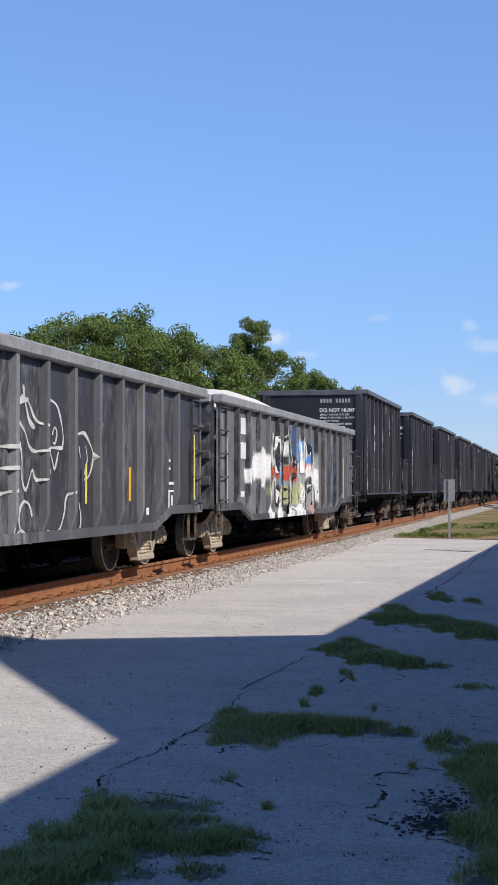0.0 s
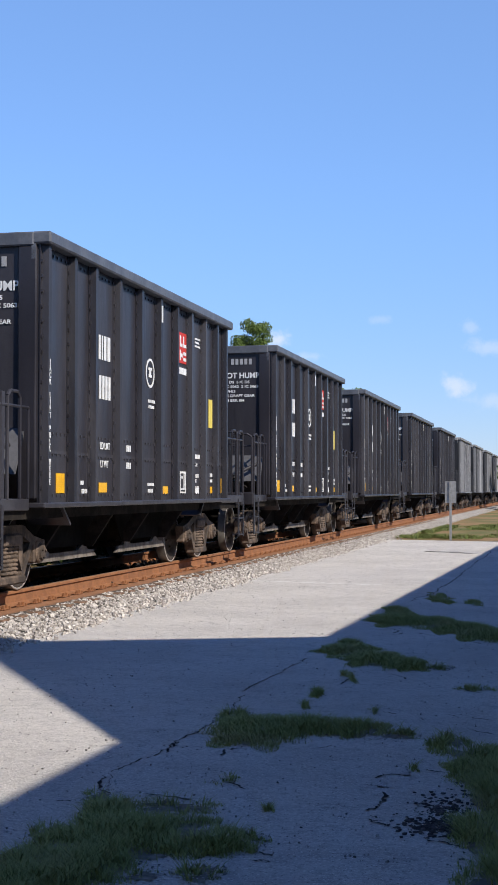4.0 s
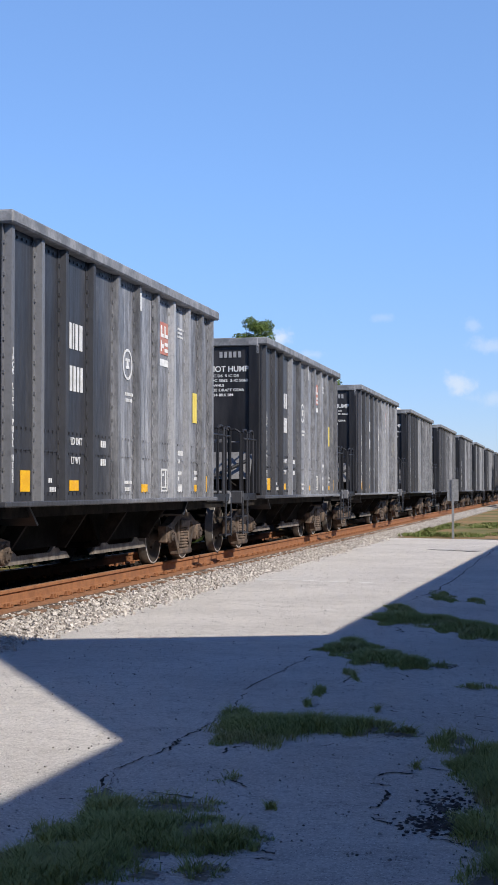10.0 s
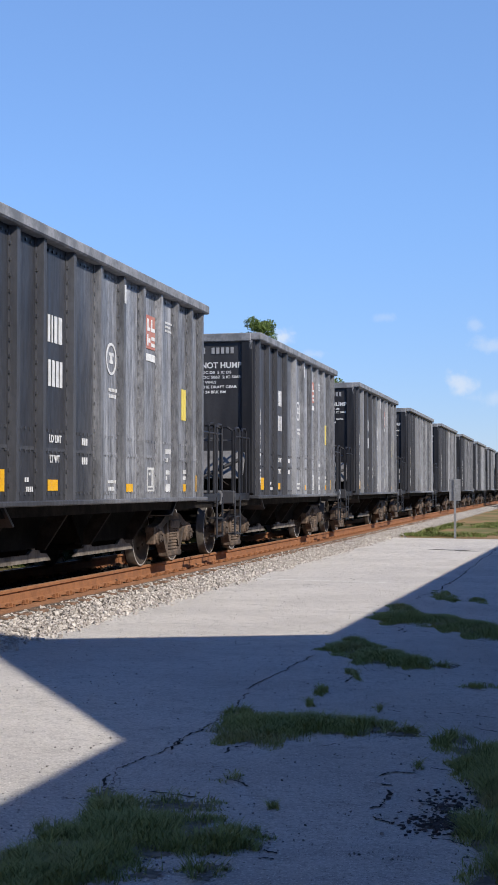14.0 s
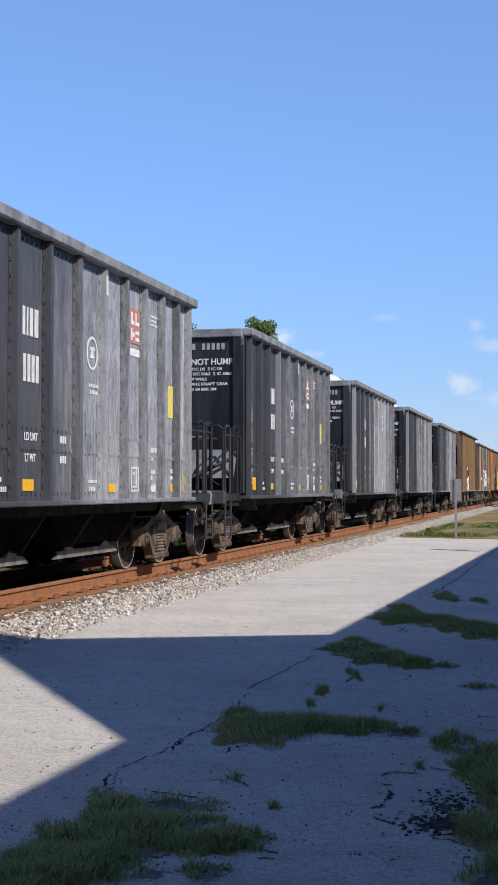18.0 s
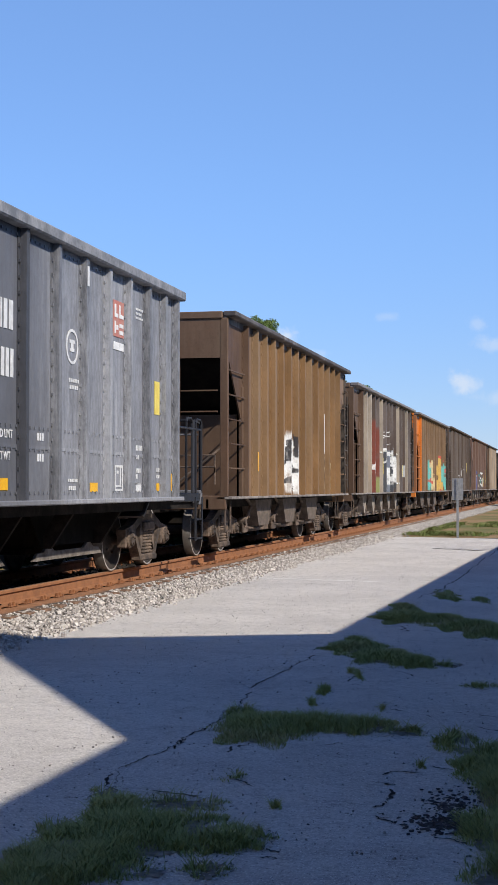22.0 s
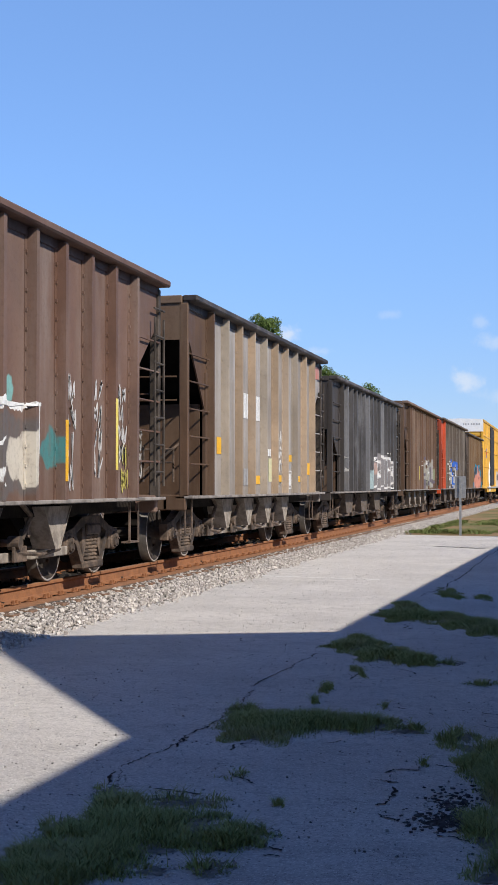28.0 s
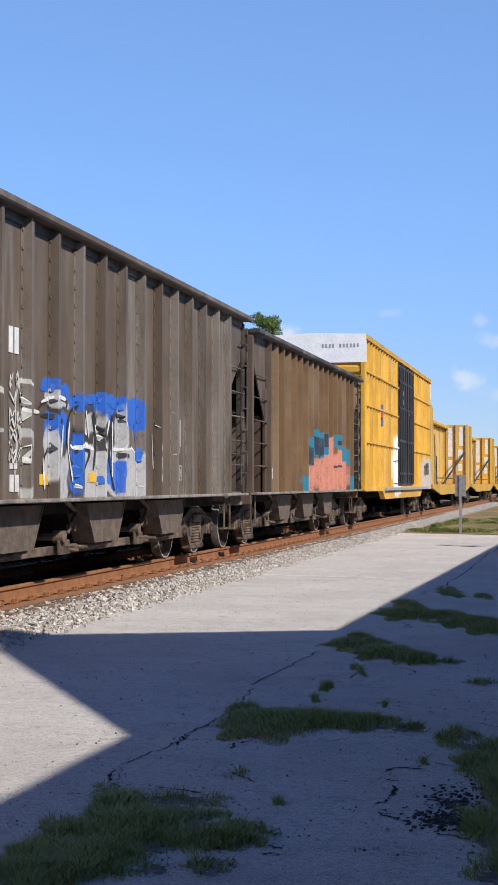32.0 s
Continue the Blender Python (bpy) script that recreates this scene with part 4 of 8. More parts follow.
def boxcar(label, paint, door_paint, length=19.0):
    L = length
    car = thing("box_car", label, "freight car")
    top = 5.42
    part("body", Geo().box(-1.46, 1.46, 0.06, L - 0.06, 1.05, top - 0.05, 0.02), paint, car)
    roof = Geo().prism(1, 0.0, L, [(-1.56, top - 0.02), (0, top + 0.05), (1.56, top - 0.02), (1.56, top - 0.14), (-1.56, top - 0.14)])
    for i in range(15):
        y = 0.6 + i * (L - 1.2) / 14
        roof.prism(1, y - 0.03, y + 0.03, [(-1.55, top + 0.0), (0, top + 0.08), (1.55, top + 0.0), (1.55, top - 0.04), (-1.55, top - 0.04)])
    part("roof", roof, MAT["white"], car, "white roof with cross seams")
    for s in (1, -1):
        part("side_sill", Geo().prism(0, min(s * 1.40, s * 1.55), max(s * 1.40, s * 1.55), [(0, 0.98), (0, 1.12), (L, 1.12), (L, 0.98), (L - 3.6, 0.98), (L - 4.2, 0.72), (4.2, 0.72), (3.6, 0.98)]), paint, car)
        y = 0.12
        while y < L:
            if not 8.0 < y < 12.6:
                g = Geo().prism(2, 1.12, top - 0.12, [(s * 1.46, y - 0.10), (s * 1.54, y - 0.06), (s * 1.54, y + 0.06), (s * 1.46, y + 0.10)])
                part("side_post", g, paint, car)
            y += 0.62
        for z in (2.35, 3.4, 4.35):
            for a, b in ((0.1, 7.9), (12.7, L - 0.1)):
                part("side_rail", Geo().box(min(s * 1.46, s * 1.56), max(s * 1.46, s * 1.56), a, b, z, z + 0.05), paint, car)
        for k, y in enumerate((8.05, 10.35)):
            d = part("door", Geo().box(min(s * 1.46, s * 1.52), max(s * 1.46, s * 1.52), y, y + 2.22, 1.15, top - 0.2, 0.015), door_paint, car, "black plug door")
            for yy in (y + 0.3, y + 0.85, y + 1.4, y + 1.9):
                part("lock_rod", Geo().tube((s * 1.55, yy, 1.2), (s * 1.55, yy, top - 0.3), 0.035, 8), door_paint, d)
            for zz in (1.5, 2.6, 3.7, 4.6):
                part("door_rib", Geo().box(min(s * 1.51, s * 1.56), max(s * 1.51, s * 1.56), y + 0.05, y + 2.17, zz, zz + 0.08), door_paint, d)
        part("door_track", Geo().box(min(s * 1.52, s * 1.64), max(s * 1.52, s * 1.64), 4.0, L - 2.0, 0.98, 1.08, 0.01), MAT["dim"], car)
    for y, w in ((0.0, -1), (L, 1)):
        a, b = sorted((y + w * 0.0, y - w * 0.06))
        for i in range(9):
            z = 1.25 + i * 0.38
            g = Geo().prism(0, -1.4, 1.4, [(y - w * 0.06, z), (y + w * 0.07, z + 0.06), (y + w * 0.07, z + 0.20), (y - w * 0.06, z + 0.28)])
            part("end_panel", g, paint, car)
        a, b = sorted((y + w * 0.03, y - w * 0.06))
        part("end_band", Geo().prism(1, a, b, [(-1.55, 4.62), (-1.55, top), (0, top + 0.05), (1.55, top), (1.55, 4.62)]), MAT["bright_white"], car, "white painted band")
        for s in (1, -1):
            p, q = sorted((y + w * 0.10, y - w * 0.06))
            part("corner_post", Geo().box(min(s * 1.40, s * 1.53), max(s * 1.40, s * 1.53), p, q, 1.0, 4.62, 0.015), paint, car)
            for i in range(8):
                g = Geo().path([(s * 1.15, y + w * 0.06, 1.3 + i * 0.42), (s * 1.15, y + w * 0.15, 1.3 + i * 0.42), (s * 1.48, y + w * 0.15, 1.3 + i * 0.42)], 0.014, 5)
                part("grab_iron", g, paint, car)
        coupler(car, y + w * 0.75, w)
    for i in range(11):
        if i != 4:
            part("reporting_mark", Geo().box(0.30 + i * 0.10, 0.30 + i * 0.10 + 0.045, -0.04, -0.031, 5.05, 5.15), MAT["dim"], car)
    for s in (1, -1):
        part("roof_edge", Geo().box(min(s * 1.545, s * 1.575), max(s * 1.545, s * 1.575), -0.01, L + 0.01, top - 0.15, top - 0.01), paint, car)
    X = 1.463
    g = Geo()
    for y, z, m in ((3.3, 3.72, "blue"), (3.3, 3.5, "red"), (3.3, 3.28, "blue")):
        part("emblem", Geo().box(1.541, 1.547, y, y + 0.5, z - 0.3, z - 0.12), MAT[m], car)
    for y, z, w, n in ((9.0, 4.2, 0.8, 3), (9.0, 3.9, 0.8, 3), (10.9, 4.2, 0.8, 4), (10.9, 3.9, 0.8, 4), (10.9, 3.6, 0.5, 3)):
        bars(g, 1.523, y, z, w, 0.16, n)
    part("stencil", g, MAT["white"], car)
    part("centre_sill", Geo().box(-0.33, 0.33, -0.2, L + 0.2, 0.70, 1.05, 0.02), MAT["under"], car)
    bogie(car, 2.0)
    bogie(car, L - 2.0)
    return car


def beam_flat(label, paint, length=22.0):
    """A flat car with end bulkheads and a trussed wall down its middle."""
    L = length
    car = thing("centre_beam_flat_car", label, "freight car", "yellow flat cars in the train")
    part("deck", Geo().box(-1.42, 1.42, 0, L, 1.02, 1.16, 0.015), paint, car)
    for s in (1, -1):
        part("side_sill", Geo().prism(0, min(s * 1.40, s * 1.48), max(s * 1.40, s * 1.48), [(0, 1.0), (0, 1.16), (L, 1.16), (L, 1.0), (L - 4, 0.7), (4, 0.7)]), paint, car)
    for y, w in ((0.0, -1), (L, 1)):
        a, b = sorted((y, y - w * 0.35))
        bh = part("bulkhead", Geo().box(-1.42, 1.42, a, b, 1.16, 4.5, 0.02), paint, car)
        for x in (-1.0, -0.4, 0.4, 1.0):
            p, q = sorted((y + w * 0.08, y))
            part("stiffener", Geo().box(x - 0.06, x + 0.06, p, q, 1.1, 4.45), paint, bh)
        coupler(car, y + w * 0.75, w)
    part("top_beam", Geo().box(-0.32, 0.32, 0.3, L - 0.3, 4.25, 4.42, 0.02), paint, car)
    n = 9
    for i in range(n):
        y = 0.6 + i * (L - 1.2) / (n - 1)
        part("post", Geo().box(-0.12, 0.12, y - 0.07, y + 0.07, 1.16, 4.25, 0.01), paint, car)
        if i < n - 1:
            y2 = 0.6 + (i + 1) * (L - 1.2) / (n - 1)
            p, q = ((y, 1.2), (y2, 4.2)) if i >= n // 2 else ((y, 4.2), (y2, 1.2))
            part("diagonal", Geo().tube((0, *p), (0, *q), 0.06, 8), paint, car)
    panel = part("wall_panel", Geo().box(-0.06, 0.06, L * 0.42, L - 0.4, 1.3, 4.2), paint, car)
    g = Geo()
    for y, z, w, h in ((9.6, 2.9, 1.4, 0.7), (9.7, 1.7, 1.0, 0.8), (13.6, 3.3, 1.3, 0.8), (13.9, 2.5, 1.0, 0.3), (16.2, 2.0, 0.9, 0.4)):
        g.box(0.06, 0.068, y, y + w, z, z + h)
    part("decal", g, MAT["white"], panel)
    for x, z0, z1, w in ((-0.75, 1.5, 4.1, 0.22), (0.02, 2.2, 4.2, 0.16), (0.72, 1.4, 2.4, 0.30), (0.68, 2.7, 4.25, 0.26)):
        part("decal", Geo().box(x, x + w, -0.012, -0.004, z0, z1), MAT["white"], car)
    for s in (1, -1):
        part("side_brace", Geo().tube((s * 1.34, 0.4, 3.1), (s * 1.34, 3.2, 1.16), 0.05, 8), MAT["ink"], car)
        for i in range(5):
            part("stake", Geo().box(min(s * 1.30, s * 1.40), max(s * 1.30, s * 1.40), 0.5 + i * 0.55, 0.58 + i * 0.55, 1.16, 4.2 - i * 0.45), paint if i % 2 else MAT["truck"], car)
        part("bulkhead_wing", Geo().prism(0, min(s * 1.36, s * 1.40), max(s * 1.36, s * 1.40), [(0.3, 1.16), (0.3, 4.5), (0.9, 4.4), (1.5, 2.4), (1.5, 1.16)]), paint, car)
    for x, z0, z1, w in ((0.30, 1.7, 2.5, 0.22), (0.28, 2.7, 4.3, 0.26), (0.86, 1.9, 2.3, 0.2), (0.84, 2.5, 3.1, 0.28), (0.92, 3.3, 4.35, 0.22), (-0.8, 1.8, 3.9, 0.3)):
        part("decal", Geo().box(x, x + w, L - 0.362, L - 0.354, z0, z1), MAT["white"], car)
    for x in (0.12, 0.66, 1.22, -0.4, -1.1):
        part("stake", Geo().box(x, x + 0.05, L - 0.42, L - 0.352, 1.16, 4.45), MAT["truck"] if x > 0 else paint, car)
    part("side_brace", Geo().tube((1.2, L - 0.45, 2.9), (0.2, L - 2.6, 1.16), 0.05, 8), MAT["ink"], car)
    part("strap_rack", Geo().path([(1.3, 2, 1.2), (1.3, 2, 1.45), (1.3, L - 2, 1.45), (1.3, L - 2, 1.2)], 0.03, 6), MAT["truck"], car)
    part("centre_sill", Geo().box(-0.33, 0.33, -0.2, L + 0.2, 0.70, 1.02, 0.02), MAT["under"], car)
    bogie(car, 2.0)
    bogie(car, L - 2.0)
    return car


# ---- ground, pavement, track bed ----
def ground_material():
    k = Nodes("dry_grass_and_dirt")
    c = k.mix(k.ramp(k.noise(0.2, 5, 0.6), 0.36, 0.56), (0.13, 0.14, 0.05), (0.33, 0.20, 0.11))
    c = k.mix(k.ramp(k.noise(3, 5, 0.7), 0.35, 0.7, 0, 0.6), c, (0.16, 0.16, 0.06))
    k.bump(k.noise(9, 5, 0.7), 0.6, 0.05)
    return k.done(c, 0.95, 0, 0.2)


def pavement_material():
    """Old concrete with exposed pebbles: broad stains, fine grit, light and dark flecks."""
    k = Nodes("weathered_concrete")
    c = k.mix(k.ramp(k.noise(0.5, 5, 0.6), 0.35, 0.68), (0.70, 0.655, 0.605), (0.585, 0.545, 0.505))
    c = k.mix(k.ramp(k.noise(2.2, 5, 0.7, stretch=(0.4, 1, 1)), 0.48, 0.72, 0, 0.45), c, (0.45, 0.415, 0.38))
    c = k.mix(k.ramp(k.noise(9, 5, 0.75, shift=8), 0.48, 0.70, 0, 0.6), c, (0.38, 0.35, 0.32))
    c = k.mix(k.ramp(k.noise(4.5, 6, 0.8, shift=21, distort=0.6), 0.56, 0.64, 0, 0.45), c, (0.30, 0.275, 0.255))
    c = k.mix(k.ramp(k.noise(30, 4, 0.7, shift=12), 0.42, 0.66, 0, 0.45), c, (0.33, 0.305, 0.285))
    c = k.mix(k.ramp(k.noise(75, 3, 0.65), 0.56, 0.62, 0, 0.85), c, (0.86, 0.83, 0.77))
    c = k.mix(k.ramp(k.noise(60, 3, 0.65, shift=4), 0.60, 0.66, 0, 0.8), c, (0.10, 0.095, 0.09))
    k.bump(k.math("ADD", k.noise(60, 4, 0.7), k.math("MULTIPLY", k.noise(1.6, 4, 0.6), 2.5)), 0.8, 0.02)
    return k.done(c, 0.92, 0, 0.25)


MAT["pavement"] = pavement_material()
MAT["ballast"] = worn("ballast_stone", (0.72, 0.665, 0.61), (0.30, 0.265, 0.24), 0.92, 0, 9, 0.3, 0.4, True)


# ballast between the rails, the train's shade put into its colour
MAT["shaded_ballast"] = worn("train_shade_ballast", (0.045, 0.038, 0.033), (0.022, 0.019, 0.017), 0.9, 0, 9, 0.2, 0.4)
# leaves near black: shade behind the train put into the colour
MAT["brush"] = worn("shaded_brush", (0.016, 0.024, 0.008), (0.034, 0.046, 0.014), 0.9, 0, 2, 0.05)


def bed_material():
    """Dark gaps between the stones, stained with rust along the rails, the train's shade painted in behind the near
    rail.
    """
    k = Nodes("ballast_bed")
    x = k.xyz()[0]
    c = k.mix(k.ramp(k.noise(16, 5, 0.7), 0.35, 0.7), (0.07, 0.06, 0.052), (0.14, 0.125, 0.11))
    r = k.mix(k.ramp(k.noise(14, 5, 0.7, shift=3), 0.35, 0.7), (0.36, 0.18, 0.10), (0.26, 0.135, 0.075))
    c = k.mix(k.ramp(k.math("ADD", x, k.math("MULTIPLY", k.noise(5, 3, 0.6), 0.2)), -6.16, -6.02, 1.0, 0.0), c, r)
    # from the near rail inward: painted shade of the train
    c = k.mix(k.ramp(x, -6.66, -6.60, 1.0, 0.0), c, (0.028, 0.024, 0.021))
    k.bump(k.noise(30, 5, 0.7), 0.9, 0.02)
    return k.done(c, 0.95, 0, 0.2)


MAT["ballast_bed"] = bed_material()
MAT["rail"] = worn("rusted_rail", (0.30, 0.135, 0.064), (0.22, 0.10, 0.052), 0.85, 0, 5, 0.2, 0.3)
MAT["rail_head"] = worn("worn_rail_head", (0.30, 0.19, 0.13), (0.24, 0.13, 0.08), 0.55, 0.3, 3)
MAT["tie"] = worn("old_wooden_tie", (0.13, 0.085, 0.06), (0.24, 0.14, 0.09), 0.9, 0, 8)
MAT["crack"] = worn("crack_dirt_and_shadow", (0.028, 0.025, 0.023), (0.085, 0.075, 0.065), 0.95, 0, 12, 0.05)
MAT["paint_line"] = worn("worn_white_line", (0.80, 0.78, 0.74), (0.62, 0.59, 0.54), 0.9, 0, 18)
MAT["soil"] = worn("dark_soil", (0.17, 0.15, 0.125), (0.32, 0.29, 0.25), 0.95, 0, 14, 0.1, 0.8)
MAT["rubble"] = worn("broken_asphalt", (0.030, 0.027, 0.028), (0.16, 0.145, 0.14), 0.9, 0, 9, 0.1, 0.4, True)
MAT["pebble"] = worn("pebbles", (0.78, 0.75, 0.70), (0.10, 0.09, 0.085), 0.9, 0, 3, 0.2, 0.3, True)


def grass_material(name, a, b, c):
    k = Nodes(name)
    col = k.mix(k.ramp(k.island(), 0.0, 0.8), a, b)
    col = k.mix(k.ramp(k.noise(1.3, 3, 0.6), 0.5, 0.72, 0, 0.7), col, c)
    k.bsdf.inputs["Subsurface Weight"].default_value = 0.0
    return k.done(col, 0.75, 0, 0.12)


MAT["grass"] = grass_material("weedy_grass", (0.20, 0.235, 0.075), (0.40, 0.41, 0.145), (0.46, 0.40, 0.20))
MAT["verge"] = grass_material("verge_grass", (0.085, 0.12, 0.035), (0.17, 0.20, 0.065), (0.30, 0.22, 0.12))
MAT["leaf"] = grass_material("oak_leaves", (0.062, 0.100, 0.026), (0.135, 0.185, 0.05), (0.10, 0.14, 0.036))
MAT["bark"] = worn("grey_bark", (0.13, 0.10, 0.075), (0.22, 0.18, 0.14), 0.95, 0, 7)

ground = new("ground", Geo().add([(-1500, -600, -0.03), (1500, -600, -0.03), (1500, 2400, -0.03), (-1500, 2400, -0.03)], [(0, 1, 2, 3)]).mesh("ground", ground_material()))
tagged(ground, "rough grass and bare brown dirt", "ground", kind="structure")


def wobble(y, seed, size=0.12):
    return size * (math.sin(y * 1.7 + seed) + 0.6 * math.sin(y * 4.1 + seed * 2) + 0.35 * math.sin(y * 9.7 + seed))


def slab_geo():
    """The paved apron: one sheet with ragged edges towards the track and at its far end."""
    g = Geo()
    ny, far = 120, 44.6
    vs = []
    for j in range(ny + 1):
        y = -20 + (far + 20) * j / ny
        last = 0.3 * math.sin(y * 3) if j == ny else 0
        for x in (-5.45 + wobble(y, 1.0, 0.07), -4.0, -2.0, 0.0, 3.0, 8.0):
            yy = y - (0.35 * (x + 5.4) if j == ny and x < 0.5 else 0)
            vs.append((x, yy + last * 0.3, 0.0))
    n = 6
    g.add(vs, [(j * n + i, j * n + i + 1, (j + 1) * n + i + 1, (j + 1) * n + i) for j in range(ny) for i in range(n - 1)])
    edge = len(g.v)
    skirt = [vs[j * n] for j in range(ny + 1)] + [vs[ny * n + i] for i in range(1, n)]
    g.add(skirt + [(x, y, -0.06) for x, y, z in skirt], [(i, i + 1, len(skirt) + i + 1, len(skirt) + i) for i in range(len(skirt) - 1)])
    return g


pavement = new("pavement", slab_geo().mesh("pavement", MAT["pavement"]))
tagged(pavement, "weathered grey concrete apron with cracks and weeds", "pavement", kind="structure")

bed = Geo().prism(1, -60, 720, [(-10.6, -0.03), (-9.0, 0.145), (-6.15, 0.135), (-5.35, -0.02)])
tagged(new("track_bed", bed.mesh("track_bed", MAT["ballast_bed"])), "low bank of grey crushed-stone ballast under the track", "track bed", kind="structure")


def stones(name, count, seed, place, small, big, mat, flat=1.0):
    """Broken stones as one mesh: tilted, squashed eight-cornered lumps."""
    rnd = np.random.RandomState(seed)
    base = np.array([(x, y, z) for x in (-1, 1) for y in (-1, 1) for z in (-1, 1)], float)
    quads = np.array([(0, 1, 3, 2), (4, 6, 7, 5), (0, 4, 5, 1), (2, 3, 7, 6), (0, 2, 6, 4), (1, 5, 7, 3)])
    at = place(rnd, count)
    count = len(at)
    size = rnd.uniform(small, big, (count, 1, 1)) * rnd.uniform(0.55, 1.0, (count, 1, 3))
    v = base[None] * size * rnd.uniform(0.45, 1.0, (count, 8, 1)) * rnd.uniform(0.75, 1.1, (count, 8, 3))
    a, b, c = rnd.uniform(0, 6.28, (3, count))
    ca, sa, cb, sb = np.cos(a), np.sin(a), np.cos(b * 0.16), np.sin(b * 0.16)
    x, y, z = v[..., 0].copy(), v[..., 1].copy(), v[..., 2].copy()
    x, z = x * cb[:, None] - z * sb[:, None], x * sb[:, None] + z * cb[:, None]
    x, y = x * ca[:, None] - y * sa[:, None], x * sa[:, None] + y * ca[:, None]
    v = np.stack([x, y, z * flat], -1) + at[:, None, :]
    f = (quads[None] + 8 * np.arange(count)[:, None, None]).reshape(-1, 4)
    me = bpy.data.meshes.new(name)
    me.from_pydata(v.reshape(-1, 3).tolist(), [], f.tolist())
    me.materials.append(mat)
    return new(name, me)


def on_shoulder(rnd, n):
    y = 8 + 120 * rnd.uniform(0, 1, n) ** 2.0
    x = rnd.uniform(-6.14, -5.30, n)
    x = np.where(x > -5.46, -5.46 + (x + 5.46) * 2.2 * rnd.uniform(0, 1, n) ** 2.0 + 0.07 * np.sin(y * 1.7) * rnd.uniform(0, 1, n), x)
    z = np.clip((-5.4 - x) / 0.75, 0, 1) * 0.115 + rnd.uniform(-0.01, 0.02, n)
    return np.stack([x, y, z], 1)


tagged(stones("ballast", 42000, 5, on_shoulder, 0.011, 0.034, MAT["ballast"]), "pale grey broken ballast stones beside the rail", "ballast", kind="stuff")


def between_rails(rnd, n):
    return np.stack([rnd.uniform(-9.2, -6.5, n), 8 + 50 * rnd.uniform(0, 1, n) ** 1.4, 0.13 + rnd.uniform(0, 0.03, n)], 1)


tagged(stones("ballast_between_rails", 5000, 6, between_rails, 0.03, 0.06, MAT["shaded_ballast"]), "ballast between the rails, coloured dark for the train's shade", "ballast", kind="stuff")


def rail_geo(x):
    """A rail in section: broad foot, thin web, rounded head."""
    z = RAIL_TOP
    half = [(0.075, z - 0.185), (0.075, z - 0.172), (0.012, z - 0.145), (0.010, z - 0.05), (0.036, z - 0.038), (0.036, z - 0.010), (0.026, z)]
    g = Geo()
    poly = [(x + a, b) for a, b in half] + [(x - a, b) for a, b in half[::-1]]
    g.prism(1, -60, 720, poly)
    n = len(poly)
    g.m = [0] * len(g.f)
    g.m[2 + (n - 1 - (len(half) - 1))] = 1
    return g


for x in (TRACK_X + 0.7525, TRACK_X - 0.7525):
    g = rail_geo(x)
    me = g.mesh("rail", [MAT["rail"], MAT["rail_head"]])
    for p in me.polygons:
        p.material_index = 1 if p.normal.z > 0.9 and p.center.z > RAIL_TOP - 0.005 else 0
    tagged(new("rail", me), "rusty brown steel rail with a worn head", "rail", "rails of the track", "structure")

track = thing("sleepers", "old wooden railway ties bedded in ballast", "railway ties", at=(0, 0, 0), kind="structure")
tie = Geo().box(-1.3, 1.3, -0.11, 0.11, -0.16, 0.0, 0.012).mesh("tie", MAT["tie"])
plate = Geo().box(-0.09, 0.10, -0.10, 0.10, 0.0, 0.016)
for a, b in ((-0.085, -0.05), (0.09, 0.05), (0.09, -0.06)):
    plate.box(a - 0.012, a + 0.022, b - 0.015, b + 0.015, 0.0, 0.055, 0.004)
plate = plate.mesh("tie_plate", MAT["rail"])
for i in range(120):
    y = 6 + i * 0.52
    t = part("tie", tie, None, track, m=pose(TRACK_X, y, RAIL_TOP - 0.207))
    part("tie_plate", plate, None, t, m=pose(0.7525, 0, 0.010))
    part("tie_plate", plate, None, t, m=pose(-0.7525, 0, 0.010))
g = Geo()
for i in range(115):
    y = 6.14 + i * 0.52
    g.box(TRACK_X + 0.82, TRACK_X + 0.86, y - 0.02, y + 0.02, RAIL_TOP - 0.20, RAIL_TOP - 0.165)
tagged(new("rail_anchor", g.mesh("rail_anchor", MAT["rail"])), "small rusty rail anchors along the rail foot", "rail anchors", kind="stuff")

# ---- cracks, a painted shadow, lines and weeds of the pavement ----
RND = random.Random(11)


def crack(p, q, wide, seed, steps=26, wander=0.05):
    """A crack that wanders from p to q: a thin ragged strip of dirt just proud of the slab; also draws one painted
    shadow.
    """
    rnd = random.Random(seed)
    g = Geo()
    vs = []
    dx, dy = q[0] - p[0], q[1] - p[1]
    n = math.hypot(dx, dy)
    nx, ny = -dy / n, dx / n
    off = 0
    for i in range(steps + 1):
        t = i / steps
        off = off * 0.75 + rnd.uniform(-wander, wander)
        w = wide * 0.55 * rnd.uniform(0.1, 1.0) * (0.3 if i in (0, steps) else 1)
        x, y = p[0] + dx * t + nx * off, p[1] + dy * t + ny * off
        vs += [(x - nx * w, y - ny * w, 0.004), (x + nx * w, y + ny * w, 0.004)]
    g.add(vs, [(2 * i, 2 * i + 2, 2 * i + 3, 2 * i + 1) for i in range(steps)])
    return g


